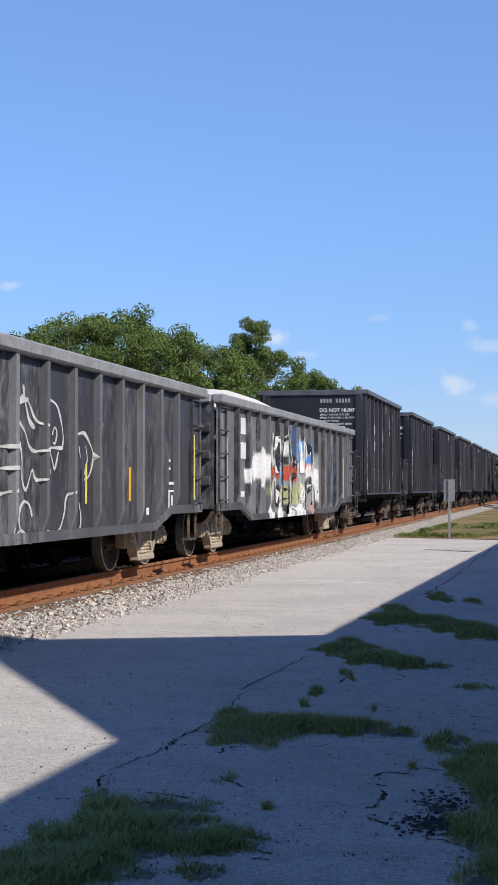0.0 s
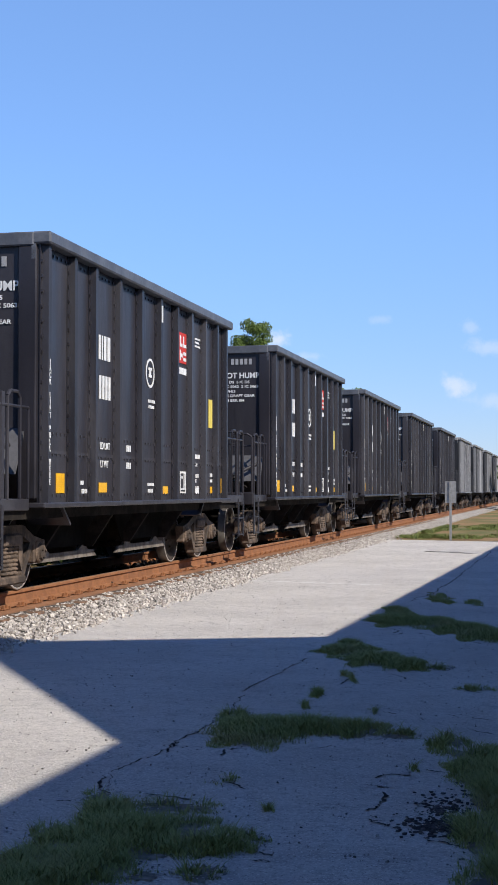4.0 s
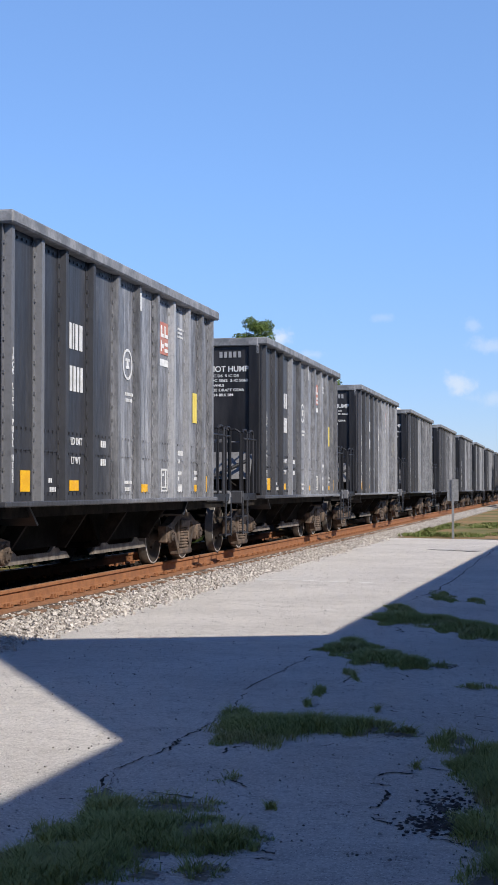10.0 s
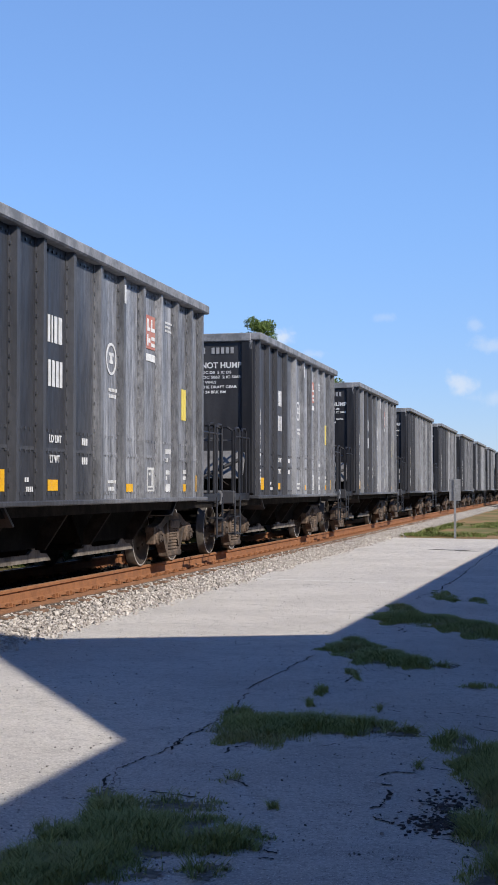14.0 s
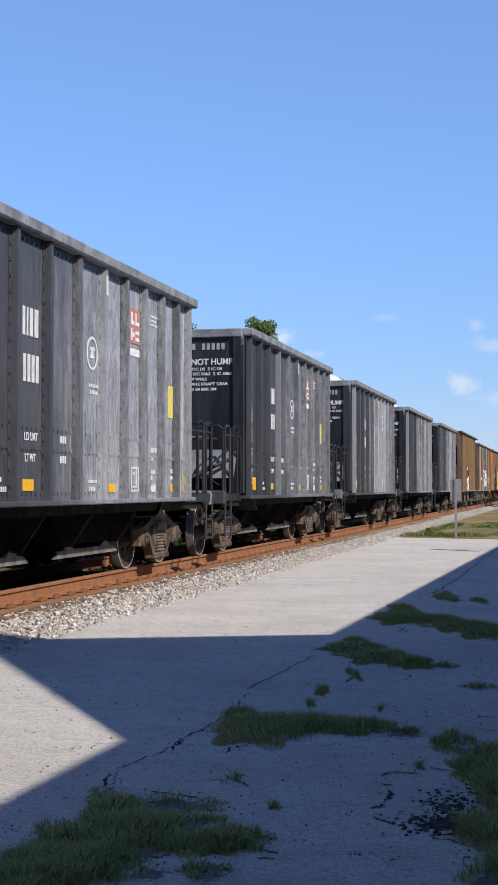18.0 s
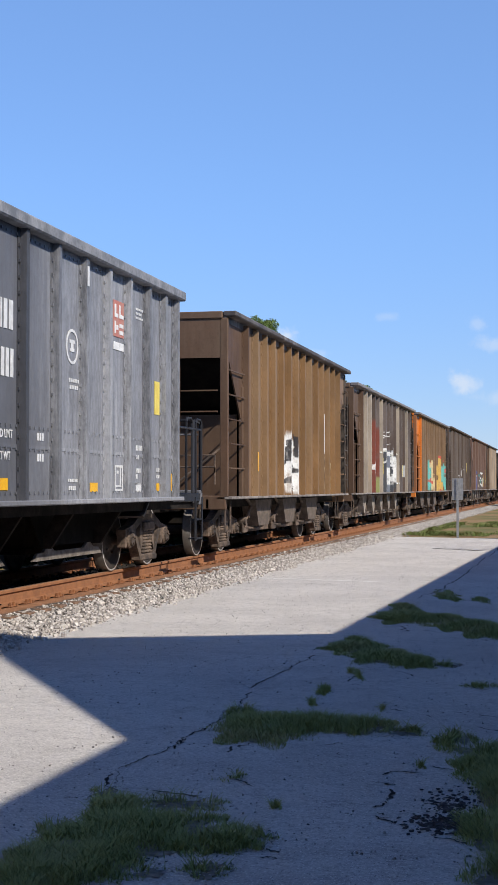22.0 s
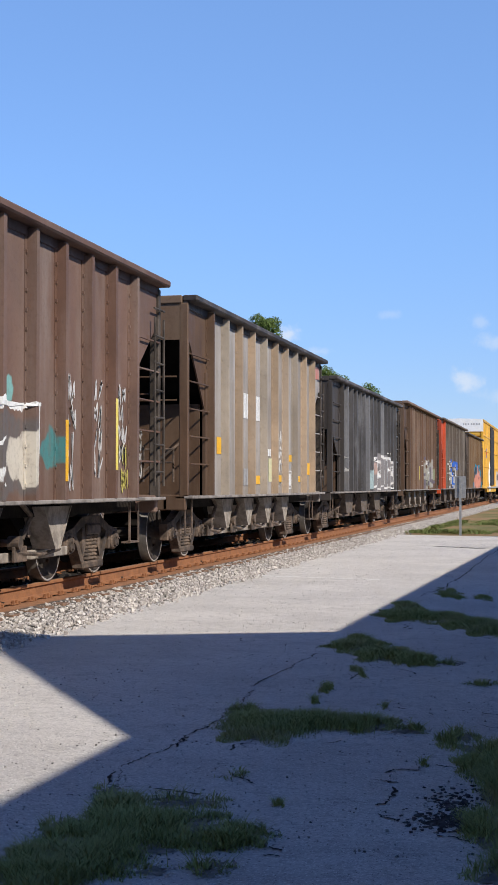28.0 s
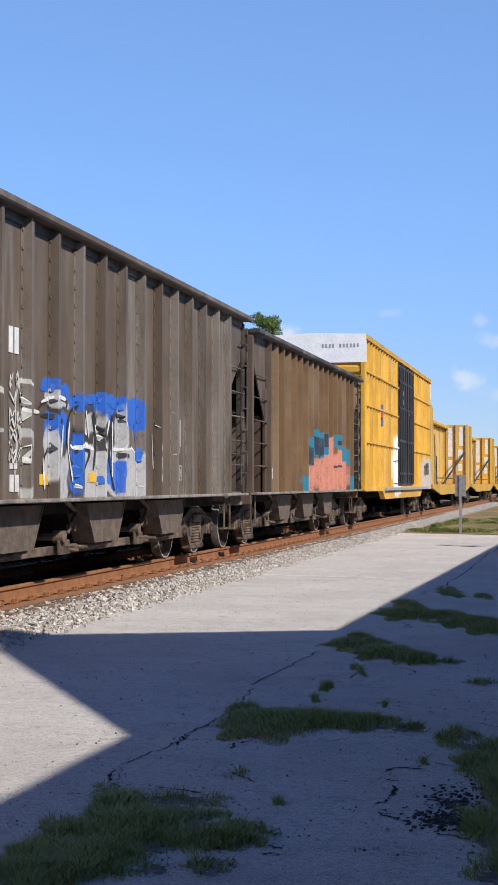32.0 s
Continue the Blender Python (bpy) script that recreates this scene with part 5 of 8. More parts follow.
CRACKS_AND_SHADOW = (
    (0.018, ((-2.42, 10.80), (-2.40, 11.54), (-2.36, 12.31), (-2.31, 13.09))),
    (0.030, ((-2.12, 19.98), (-1.94, 21.93), (-1.88, 27.29), (-1.81, 37.01))),
    (0.014, ((-2.32, 9.02), (-2.29, 9.21), (-2.29, 9.69), (-2.36, 10.27), (-2.40, 10.62))),
    (0.012, ((-2.34, 8.59), (-2.33, 8.30), (-2.39, 8.01), (-2.44, 7.57), (-2.33, 7.20))),
    (0.020, ((-2.32, 8.21), (-2.35, 8.69), (-2.30, 8.98))),
    (0.026, ((-2.45, 7.49), (-2.34, 7.14), (-2.28, 7.05))),
    (0.030, ((-2.11, 7.06), (-1.99, 7.04), (-1.83, 7.02))),
    (0.022, ((-1.97, 8.19), (-1.97, 8.38), (-1.91, 8.53))),
    (0.026, ((-1.01, 7.73), (-0.98, 7.85), (-0.83, 7.81))),
    (0.030, ((-1.05, 7.53), (-0.91, 7.49))),
    (0.026, ((-0.92, 7.39), (-0.91, 7.05), (-0.97, 6.95))),
    (0.024, ((-0.91, 6.85), (-0.86, 6.82))),
    (0.020, ((-0.89, 6.74), (-0.85, 6.74))),
    (0.018, ((-0.79, 8.02), (-0.64, 7.94))),
    (0.020, ((-0.67, 7.24), (-0.53, 7.16))),
    (0.020, ((-0.73, 7.09), (-0.60, 7.03))),
    (0.024, ((-0.60, 6.44), (-0.45, 6.33))),
    (0.022, ((-0.63, 9.91), (-0.49, 9.80))),
    (0.018, ((-0.62, 9.40), (-0.46, 9.28))),
    (0.018, ((-0.82, 10.02), (-0.75, 9.94))),
    (0.022, ((-1.29, 6.06), (-1.21, 6.03))),
    (0.022, ((-1.29, 5.92), (-1.21, 5.92))),
    (0.016, ((-1.26, 10.03), (-1.15, 9.95))),
    (0.030, ((-2.15, 16.84), (-1.73, 15.45))),
    (0.024, ((-1.62, 15.60), (-1.39, 15.40))),
    (0.020, ((-1.45, 12.12), (-1.27, 11.79))),
    (0.024, ((-1.76, 11.34), (-1.71, 11.88))),
    (0.014, ((-1.36, 8.33), (-1.30, 8.25))),
    (0.014, ((-1.48, 8.54), (-1.38, 8.65))),
    (0.016, ((-2.49, 6.84), (-2.41, 6.83))),
    (0.022, ((-2.37, 5.76), (-2.32, 5.79))),
    (0.020, ((-0.92, 6.77), (-0.82, 6.63))),
    (0.012, ((-4.54, 18.84), (-3.37, 18.35))),
    (0.010, ((-6.61, 20.89), (-4.67, 19.41))),
    (0.016, ((-1.82, 7.55), (-1.64, 7.30))),
    (0.018, ((-0.83, 11.38), (-0.64, 11.10))),
    # no crack: a pole's shadow painted as a broad dark streak
    (0.30, ((-3.49, 36.3), (-2.16, 35.3))),
)
for i, (w, line) in enumerate(CRACKS_AND_SHADOW):
    for k, (p, q) in enumerate(zip(line, line[1:])):
        long = math.hypot(q[0] - p[0], q[1] - p[1])
        g = crack(p, q, w, 40 * i + k, max(8, min(40, int(long / 0.03))), 0.016 if long < 1.2 else 0.03)
        tagged(new("crack", g.mesh("crack", MAT["crack"])), "dark dirt-filled crack in the concrete; the broadest is a painted shadow", "crack", "cracks in the pavement", "structure")
tagged(new("paint_line", crack((-5.3, 23.95), (-2.8, 23.3), 0.24, 77, 60, 0.01).mesh("paint_line", MAT["paint_line"])), "worn white line across the concrete", "painted line", kind="structure")


def scattered(rnd, n):
    y = 6 + 34 * rnd.uniform(0, 1, n) ** 1.6
    x = rnd.uniform(-5.4, -0.1, n)
    return np.stack([x, y, np.full(n, 0.003)], 1)


tagged(stones("pebble", 5200, 8, scattered, 0.002, 0.009, MAT["pebble"]), "small loose pebbles on the concrete", "pebbles", kind="stuff")


def broken(rnd, n):
    x, y = rnd.normal(-0.60, 0.075, n), rnd.normal(6.66, 0.09, n)
    far = rnd.uniform(0, 1, n) < 0.5
    x, y = np.where(far, rnd.normal(-0.56, 0.09, n), x), np.where(far, rnd.normal(7.05, 0.26, n), y)
    return np.stack([x, y, np.full(n, 0.004)], 1)


tagged(stones("rubble", 480, 9, broken, 0.003, 0.019, MAT["rubble"], 0.45), "dark crumbled asphalt and leaf litter", "rubble", kind="stuff")


def crumbs(rnd, n):
    """Crumbled concrete round the edges of the grass."""
    spots = [p for key in ("near", "middle", "third", "fourth") for p in TURF[key]]
    pick = rnd.randint(0, len(spots), n)
    c = np.array([q[:4] for q in spots])[pick]
    a, r = rnd.uniform(0, 6.283, n), rnd.uniform(0.75, 1.25, n)
    return np.stack([c[:, 0] + c[:, 2] * r * np.cos(a), c[:, 1] + c[:, 3] * r * np.sin(a), np.full(n, 0.003)], 1)


def turf(name, label, patches, seed, tall, blades, wide=0.006, mat="grass"):
    """Tufts of grass: each blade a bent, tapering strip."""
    rnd = np.random.RandomState(seed)
    vs, fs = [], []
    for cx, cy, rx, ry, turn, dense in patches:
        n = int(blades * rx * ry * dense)
        hubs = rnd.uniform(-1, 1, (max(4, int(60 * rx * ry) + 4), 2))
        for _ in range(n):
            h = hubs[rnd.randint(len(hubs))]
            p = h + rnd.normal(0, 0.22, 2)
            if p[0] ** 2 + p[1] ** 2 > 1.15 + 0.5 * math.sin(7 * math.atan2(p[1], p[0]) + cx * 7):
                continue
            c, s = math.cos(turn), math.sin(turn)
            x, y = cx + p[0] * rx * c - p[1] * ry * s, cy + p[0] * rx * s + p[1] * ry * c
            e = tall * rnd.uniform(0.2, 1.0) ** 1.5 * max(0.3, 1.3 - 0.9 * (p[0] ** 2 + p[1] ** 2))
            a, lean = rnd.uniform(0, 6.28), rnd.uniform(0.4, 2.2) * e
            w = wide * rnd.uniform(0.6, 1.3) * (1 + cy / 30)
            wx, wy = -math.sin(a) * w, math.cos(a) * w
            lx, ly = math.cos(a) * lean, math.sin(a) * lean
            k = len(vs)
            vs += [(x - wx, y - wy, 0.0), (x + wx, y + wy, 0.0), (x + lx * 0.4 - wx * 0.8, y + ly * 0.4 - wy * 0.8, e * 0.6),
                   (x + lx * 0.4 + wx * 0.8, y + ly * 0.4 + wy * 0.8, e * 0.6), (x + lx, y + ly, e)]
            fs += [(k, k + 1, k + 3, k + 2), (k + 2, k + 3, k + 4)]
    me = bpy.data.meshes.new(name)
    me.from_pydata(vs, [], fs)
    me.materials.append(MAT[mat])
    tagged(new(name, me), label, "grass", kind="stuff")


def dirt(patches, seed):
    """Dark soil under the tufts: a ragged patch a little wider than each."""
    rnd = random.Random(seed)
    for cx, cy, rx, ry, turn, dense in patches:
        n, vs = 40, [(cx, cy, 0.0035)]
        for i in range(n):
            a = 2 * math.pi * i / n
            r = 0.62 + 0.16 * math.sin(3 * a + cx * 9) + 0.12 * math.sin(7 * a + cy * 5) + rnd.uniform(-0.12, 0.12)
            u, w = rx * r * math.cos(a), ry * r * math.sin(a)
            vs.append((cx + u * math.cos(turn) - w * math.sin(turn), cy + u * math.sin(turn) + w * math.cos(turn), 0.0035 + rnd.uniform(0, 0.002)))
        tagged(new("dirt_patch", Geo().add(vs, [(0, i + 1, (i + 1) % n + 1) for i in range(n)]).mesh("dirt_patch", MAT["soil"])),
               "bare dark soil showing through broken concrete", "soil", "soil patches in the pavement", "structure")


TURF = {
    "near": [(-2.17, 5.63, 0.17, 0.26, 0.22, 1.0), (-2.16, 5.35, 0.15, 0.22, 0.22, 1.0), (-2.12, 5.95, 0.18, 0.28, 0.22, 1.0), (-1.93, 5.52, 0.16, 0.26, 0.22, 0.9), (-1.84, 5.92, 0.20, 0.26, 0.22, 1.0), (-1.70, 6.32, 0.24, 0.28, 0.22, 1.0), (-1.47, 6.22, 0.17, 0.20, 0.22, 0.8), (-2.28, 6.15, 0.10, 0.22, 0.22, 0.6), (-1.46, 5.70, 0.10, 0.10, 0.22, 0.45), (-1.94, 6.18, 0.306, 0.461, 0.22, 1.00), (-1.97, 5.64, 0.255, 0.332, 0.22, 1.00), (-2.07, 5.35, 0.193, 0.314, 0.22, 1.00), (-1.56, 6.08, 0.227, 0.189, 0.22, 1.00), (-2.12, 6.56, 0.171, 0.359, 0.22, 0.90), (-1.89, 6.80, 0.224, 0.172, 0.22, 0.45), (-1.66, 5.57, 0.092, 0.092, 0.22, 0.30), (-1.44, 5.59, 0.078, 0.078, 0.22, 0.40), (-2.30, 6.95, 0.090, 0.162, 0.22, 0.50), (-1.43, 6.09, 0.099, 0.108, 0.22, 0.70)],
    "middle": [(-1.94, 9.04, 0.335, 0.591, 0.22, 1.00), (-1.63, 9.26, 0.341, 0.440, 0.22, 1.00), (-1.29, 9.21, 0.210, 0.333, 0.22, 0.90), (-1.05, 9.09, 0.135, 0.184, 0.22, 0.45), (-2.22, 9.60, 0.123, 0.228, 0.22, 0.60)],
    "third": [(-2.01, 13.68, 0.319, 0.528, 0.22, 1.00), (-1.66, 12.97, 0.306, 0.687, 0.22, 1.00), (-1.36, 12.72, 0.211, 0.430, 0.22, 0.80), (-2.09, 14.17, 0.168, 0.464, 0.22, 0.80), (-1.06, 12.60, 0.103, 0.159, 0.22, 0.35)],
    "fourth": [(-1.93, 17.00, 0.366, 0.845, 0.22, 1.00), (-2.06, 18.12, 0.178, 0.835, 0.22, 0.90), (-1.43, 16.56, 0.290, 0.969, 0.22, 1.00), (-0.97, 15.80, 0.306, 1.065, 0.22, 0.90), (-0.77, 15.48, 0.179, 0.777, 0.22, 0.90)],
    "side": [(-0.68, 8.92, 0.10, 0.22, 0.22, 0.7), (-0.44, 7.9, 0.20, 0.45, 0.22, 0.8), (-0.50, 8.36, 0.244, 0.497, 0.22, 0.80), (-0.36, 7.37, 0.181, 0.594, 0.22, 0.80), (-0.34, 6.48, 0.159, 0.516, 0.22, 0.80), (-0.26, 5.80, 0.168, 0.365, 0.22, 0.90), (-0.77, 8.76, 0.070, 0.149, 0.22, 0.60), (-0.28, 7.39, 0.148, 1.054, 0.22, 0.90)],
    "small": [(-1.88, 10.89, 0.069, 0.337, 0.22, 1.00), (-1.84, 10.19, 0.055, 0.188, 0.22, 0.60), (-1.76, 11.79, 0.065, 0.464, 0.22, 0.50), (-1.31, 10.04, 0.039, 0.128, 0.22, 0.80), (-1.71, 20.38, 0.187, 0.733, 0.22, 0.90), (-1.22, 19.88, 0.119, 0.494, 0.22, 0.80), (-0.68, 11.25, 0.163, 0.252, 0.22, 0.35), (-1.41, 6.84, 0.025, 0.110, 0.22, 2.20), (-0.83, 8.02, 0.028, 0.097, 0.22, 1.20), (-1.34, 6.11, 0.037, 0.098, 0.22, 0.70), (-1.82, 7.54, 0.097, 0.150, 0.22, 0.40), (-1.84, 21.24, 0.124, 0.568, 0.22, 0.30)],
}
for i, key in enumerate(TURF):
    if key != "small":
        dirt(TURF[key], 30 + i)
    high = {"near": 0.075, "side": 0.085, "middle": 0.075, "third": 0.07, "fourth": 0.08}.get(key, 0.05)
    turf("grass_tuft", "tuft of weedy green grass growing from broken concrete", TURF[key], 20 + i, high, 52000 if key != "small" else 40000, 0.0017)
tagged(stones("crumbs", 2600, 31, crumbs, 0.002, 0.009, MAT["pebble"], 0.6), "crumbled concrete round the grass", "crumbs", kind="stuff")
turf("verge_grass", "rough green grass beyond the end of the concrete", [(-4.4, 47.3, 1.2, 1.6, 0, 1.0), (-3.4, 47.0, 1.0, 1.6, 0, 0.9), (-2.8, 60, 1.2, 5.0, 0, 0.5), (-4.7, 58, 0.4, 5, 0, 0.6),
                                                                      (-1.9, 49, 0.8, 1.2, 0, 0.5), (-4.9, 52.5, 0.3, 3, 0, 0.7)], 40, 0.12, 1500, 0.006, "verge")


# ---- undergrowth added beyond the track, under the trees, to block light below the cars ----
def undergrowth(n, seed):
    rnd = np.random.RandomState(seed)
    y = 10 + 95 * rnd.uniform(0, 1, n) ** 1.3
    p = np.stack([rnd.normal(-11.6, 0.55, n), y, 1.5 * rnd.uniform(0, 1, n) * (0.75 + 0.25 * np.sin(y * 1.3))], 1)
    a = rnd.normal(0, 1, (n, 3))
    b = np.cross(a, rnd.normal(0, 1, (n, 3)))
    a /= np.linalg.norm(a, axis=1, keepdims=True)
    b /= np.linalg.norm(b, axis=1, keepdims=True)
    s = rnd.uniform(0.06, 0.16, (n, 1)) * (1 + y[:, None] / 60)
    v = np.stack([p - a * s, p - b * s * 0.5, p + a * s, p + b * s * 0.5], 1).reshape(-1, 3)
    me = bpy.data.meshes.new("undergrowth")
    me.from_pydata(v.tolist(), [], np.arange(4 * n).reshape(-1, 4).tolist())
    me.materials.append(MAT["brush"])
    tagged(new("undergrowth", me), "added low undergrowth, coloured dark to black out the gaps under the cars", "undergrowth", kind="stuff")


undergrowth(34000, 61)


# ---- trees ----
def tree(x, y, tall, wide, seed, leaves=5200, low=0.28, leaf=0.17):
    """A broad oak: tapered trunk, limbs, and a crown of clumps of small leaves."""
    rnd = np.random.RandomState(seed)
    t = thing("tree", "broad green leafy tree behind the track", "tree", "trees behind the track", at=(x, y, 0))
    g = Geo()
    g.tube((0, 0, -0.1), (0.1, 0, tall * 0.32), wide * 0.085, 10, wide * 0.06)
    clumps = []
    for i in range(80):
        a, u = rnd.uniform(0, 6.283), rnd.uniform(0, 1)
        z = low + (0.94 - low) * u
        r = wide * (0.35 + 0.65 * math.sin(math.pi * min(1, (0.15 + 0.85 * (1 - u)))) ** 0.7) * math.sqrt(rnd.uniform(0.15, 1.0)) * (1.0 if u < 0.6 else 1.35 - 0.6 * u)
        clumps.append((r * math.cos(a), r * math.sin(a), z * tall, rnd.uniform(0.08, 0.15) * wide + 0.30))
    for cx, cy, cz, r in clumps[::4]:
        g.tube((0.1, 0, tall * 0.30), (cx * 0.5, cy * 0.5, cz * 0.75), wide * 0.03, 6, wide * 0.015)
        g.tube((cx * 0.5, cy * 0.5, cz * 0.75), (cx, cy, cz), wide * 0.015, 5, 0.02)
    part("trunk", g, MAT["bark"], t)
    n = leaves
    pick = rnd.randint(0, len(clumps), n)
    c = np.array(clumps)[pick]
    d = rnd.normal(0, 1, (n, 3))
    d /= np.linalg.norm(d, axis=1, keepdims=True)
    p = c[:, :3] + d * (c[:, 3:] * rnd.uniform(0.55, 1.08, (n, 1))) * np.array([1.0, 1.0, 0.8])
    nrm = d + rnd.normal(0, 0.55, (n, 3))
    nrm /= np.linalg.norm(nrm, axis=1, keepdims=True)
    side = np.cross(nrm, rnd.normal(0, 1, (n, 3)))
    side /= np.linalg.norm(side, axis=1, keepdims=True)
    other = np.cross(nrm, side)
    s = leaf * rnd.uniform(0.6, 1.4, (n, 1))
    v = np.stack([p - side * s, p - other * s * 0.6, p + side * s, p + other * s * 0.6], 1).reshape(-1, 3)
    me = bpy.data.meshes.new("crown")
    me.from_pydata(v.tolist(), [], np.arange(4 * n).reshape(-1, 4).tolist())
    me.materials.append(MAT["leaf"])
    part("crown", me, None, t)
    return t


for i, (x, y, tall, wide) in enumerate(((-27.6, 70.6, 10.0, 3.2), (-25.4, 71.2, 11.0, 3.0), (-22.8, 71.8, 11.5, 3.0), (-20.3, 72.4, 10.1, 3.0), (-18.3, 73.0, 9.4, 2.2), (-24.0, 78.0, 11.2, 3.6),
                                        (-18.15, 83.0, 11.8, 1.45), (-17.4, 88.2, 10.6, 2.4), (-16.3, 93.5, 9.5, 2.0), (-15.9, 108.0, 9.3, 2.0), (-30.5, 69.0, 8.5, 3.4), (-21.5, 76.0, 10.6, 3.0), (-26.0, 75.0, 11.2, 3.0), (-19.0, 77.0, 9.5, 2.6))):
    tree(x, y, tall * (0.99 if i < 6 else 1.02), wide, 50 + i, 30000 if y < 95 else 9000, leaf=0.062 if y < 95 else 0.09)
for i, (x, y, tall, wide) in enumerate(((-3.4, 112, 4.6, 1.7), (-1.5, 118, 5.5, 2.2), (-3.8, 150, 6.5, 2.4))):
    tree(x, y, tall, wide, 90 + i, 2600, low=0.1)

# ---- post with a plate beside the track ----
sign = thing("trackside_sign", "grey metal sign plate seen from behind on a post", "sign", at=(-3.42, 44.1, -0.03))
part("post", Geo().prism(2, 0, 1.83, [(-0.035, -0.02), (0.035, -0.02), (0.035, 0.02), (0.02, 0.02), (0.02, -0.005), (-0.02, -0.005), (-0.02, 0.02), (-0.035, 0.02)]), MAT["steel"], sign)
part("plate", Geo().box(-0.17, 0.17, 0.021, 0.026, 1.18, 1.84, 0.002), MAT["steel"], sign, "grey plate")
for z in (1.3, 1.7):
    part("bolt", Geo().tube((0, -0.03, z), (0, 0.03, z), 0.014, 8), MAT["steel"], sign)

# ---- the station house whose eaves and gable shade the apron; it stands beside and behind the camera ----
# unseen siding, set dark to keep bounced light out of the apron's shade
MAT["siding"] = worn("painted_siding", (0.20, 0.15, 0.12), (0.15, 0.115, 0.09), 0.7, 0, 3)
MAT["shingle"] = worn("asphalt_shingles", (0.14, 0.13, 0.125), (0.09, 0.085, 0.08), 0.9, 0, 9)
house = thing("station_house", "low dark-sided station house with broad eaves and a gable", "building", at=(0.93, 0, 0))
house.rotation_euler = (0, 0, radians(-1.44))
EAVE, Y0, Y1 = 3.4, -16.0, 48.0
part("wall", Geo().box(1.3, 7.3, Y0 + 1, Y1 - 1, 0, EAVE + 0.3), MAT["siding"], house)
part("roof", Geo().prism(1, Y0, Y1, [(0.0, EAVE), (0.0, EAVE - 0.10), (4.3, EAVE + 1.9), (8.6, EAVE - 0.10), (8.6, EAVE), (4.3, EAVE + 2.05)]), MAT["shingle"], house)
# unseen board added to move the near eave's shadow edge outward
part("gutter", Geo().box(-0.004, 0.12, Y0, 6.3, EAVE - 0.08, EAVE + 0.055, 0.01), MAT["siding"], house)
part("gable", Geo().prism(0, 0.0, 4.3, [(6.13, EAVE - 0.06), (12.88, EAVE - 0.06), (9.45, EAVE + 3.085)]), MAT["siding"], house)
# unseen pipe added to throw the dark line across the far apron
part("vent_pipe", Geo().tube((0.8, 33.2, EAVE), (0.8, 33.2, EAVE + 2.0), 0.05, 10), MAT["steel"], house)

# ---- paints of the train ----
WHITE, BLACK = (0.78, 0.78, 0.76), (0.03, 0.03, 0.035)
# sprayed shapes on the cars' sides: kind, middle along the car and up, half sizes, slant, colour


def scrawl(columns, colour, seed, wide=0.03, rows=4):
    """Tags written down the bays: columns of quick loops (middle along the car, half width, foot, head)."""
    rnd, out = random.Random(seed), []
    for y, half, z0, z1 in columns:
        for r in range(rows):
            zc, h = z1 - (r + 0.5) * (z1 - z0) / rows, 0.52 * (z1 - z0) / rows
            for side in (-0.5, 0.5):
                at = []
                for j in range(rnd.randint(4, 6)):
                    at.append((y + half * (side + rnd.uniform(-0.55, 0.55)), zc + h * (1 if j % 2 else -1) * rnd.uniform(0.45, 1.05)))
                out.append((wide * rnd.uniform(0.8, 1.2), colour, at))
    return out


SHAPES_G2A = [('e', 2.63, 1.86, 0.13, 0.14, 0.00, WHITE), ('e', 2.58, 1.43, 0.38, 0.19, 0.00, WHITE), ('e', 3.20, 1.61, 0.28, 0.30, 0.00, WHITE), ('e', 3.90, 1.62, 0.53, 0.38, 0.00, WHITE), ('e', 3.59, 0.94, 0.15, 0.13, 0.00, WHITE), ('e', 4.66, 1.34, 0.39, 0.76, 0.00, (0.40, 0.40, 0.41)), ('e', 5.87, 1.41, 0.67, 0.83, 0.00, (0.40, 0.40, 0.41)), ('e', 7.63, 1.36, 1.09, 0.81, 0.00, (0.40, 0.40, 0.41)), ('e', 9.33, 1.44, 1.07, 0.77, 0.00, (0.40, 0.40, 0.41)), ('e', 4.63, 1.84, 0.25, 0.13, 0.00, (0.60, 0.30, 0.24)), ('b', 5.13, 1.52, 0.40, 0.16, 0.00, (0.60, 0.09, 0.03)), ('b', 6.22, 1.53, 0.41, 0.16, 0.00, (0.60, 0.09, 0.03)), ('b', 7.20, 1.55, 0.56, 0.18, 0.00, (0.60, 0.09, 0.03)), ('e', 8.82, 1.60, 0.47, 0.18, 0.00, (0.60, 0.09, 0.03))]
SHAPES_G2B = [('e', 5.61, 1.50, 0.30, 0.42, 0.16, (0.10, 0.30, 0.66)), ('e', 8.04, 2.02, 0.44, 0.23, 0.00, (0.10, 0.30, 0.66)), ('e', 9.01, 1.92, 0.35, 0.16, 0.00, (0.10, 0.30, 0.66)), ('e', 9.50, 2.16, 0.40, 0.28, 0.00, (0.08, 0.18, 0.40)), ('e', 4.70, 1.16, 0.43, 0.20, 0.00, (0.50, 0.50, 0.26)), ('e', 6.11, 1.06, 0.53, 0.18, 0.00, (0.50, 0.50, 0.26)), ('e', 7.68, 1.08, 1.04, 0.25, 0.00, (0.50, 0.50, 0.26)), ('e', 5.94, 2.06, 0.40, 0.18, 0.00, WHITE), ('e', 8.70, 2.04, 0.40, 0.19, 0.00, WHITE), ('e', 9.52, 1.44, 0.80, 0.35, 0.00, WHITE), ('e', 4.80, 0.79, 0.33, 0.23, 0.46, WHITE), ('e', 5.56, 0.69, 0.34, 0.14, 0.00, WHITE), ('e', 6.82, 0.69, 0.45, 0.15, 0.00, WHITE), ('e', 8.13, 0.68, 0.53, 0.14, 0.00, WHITE)]
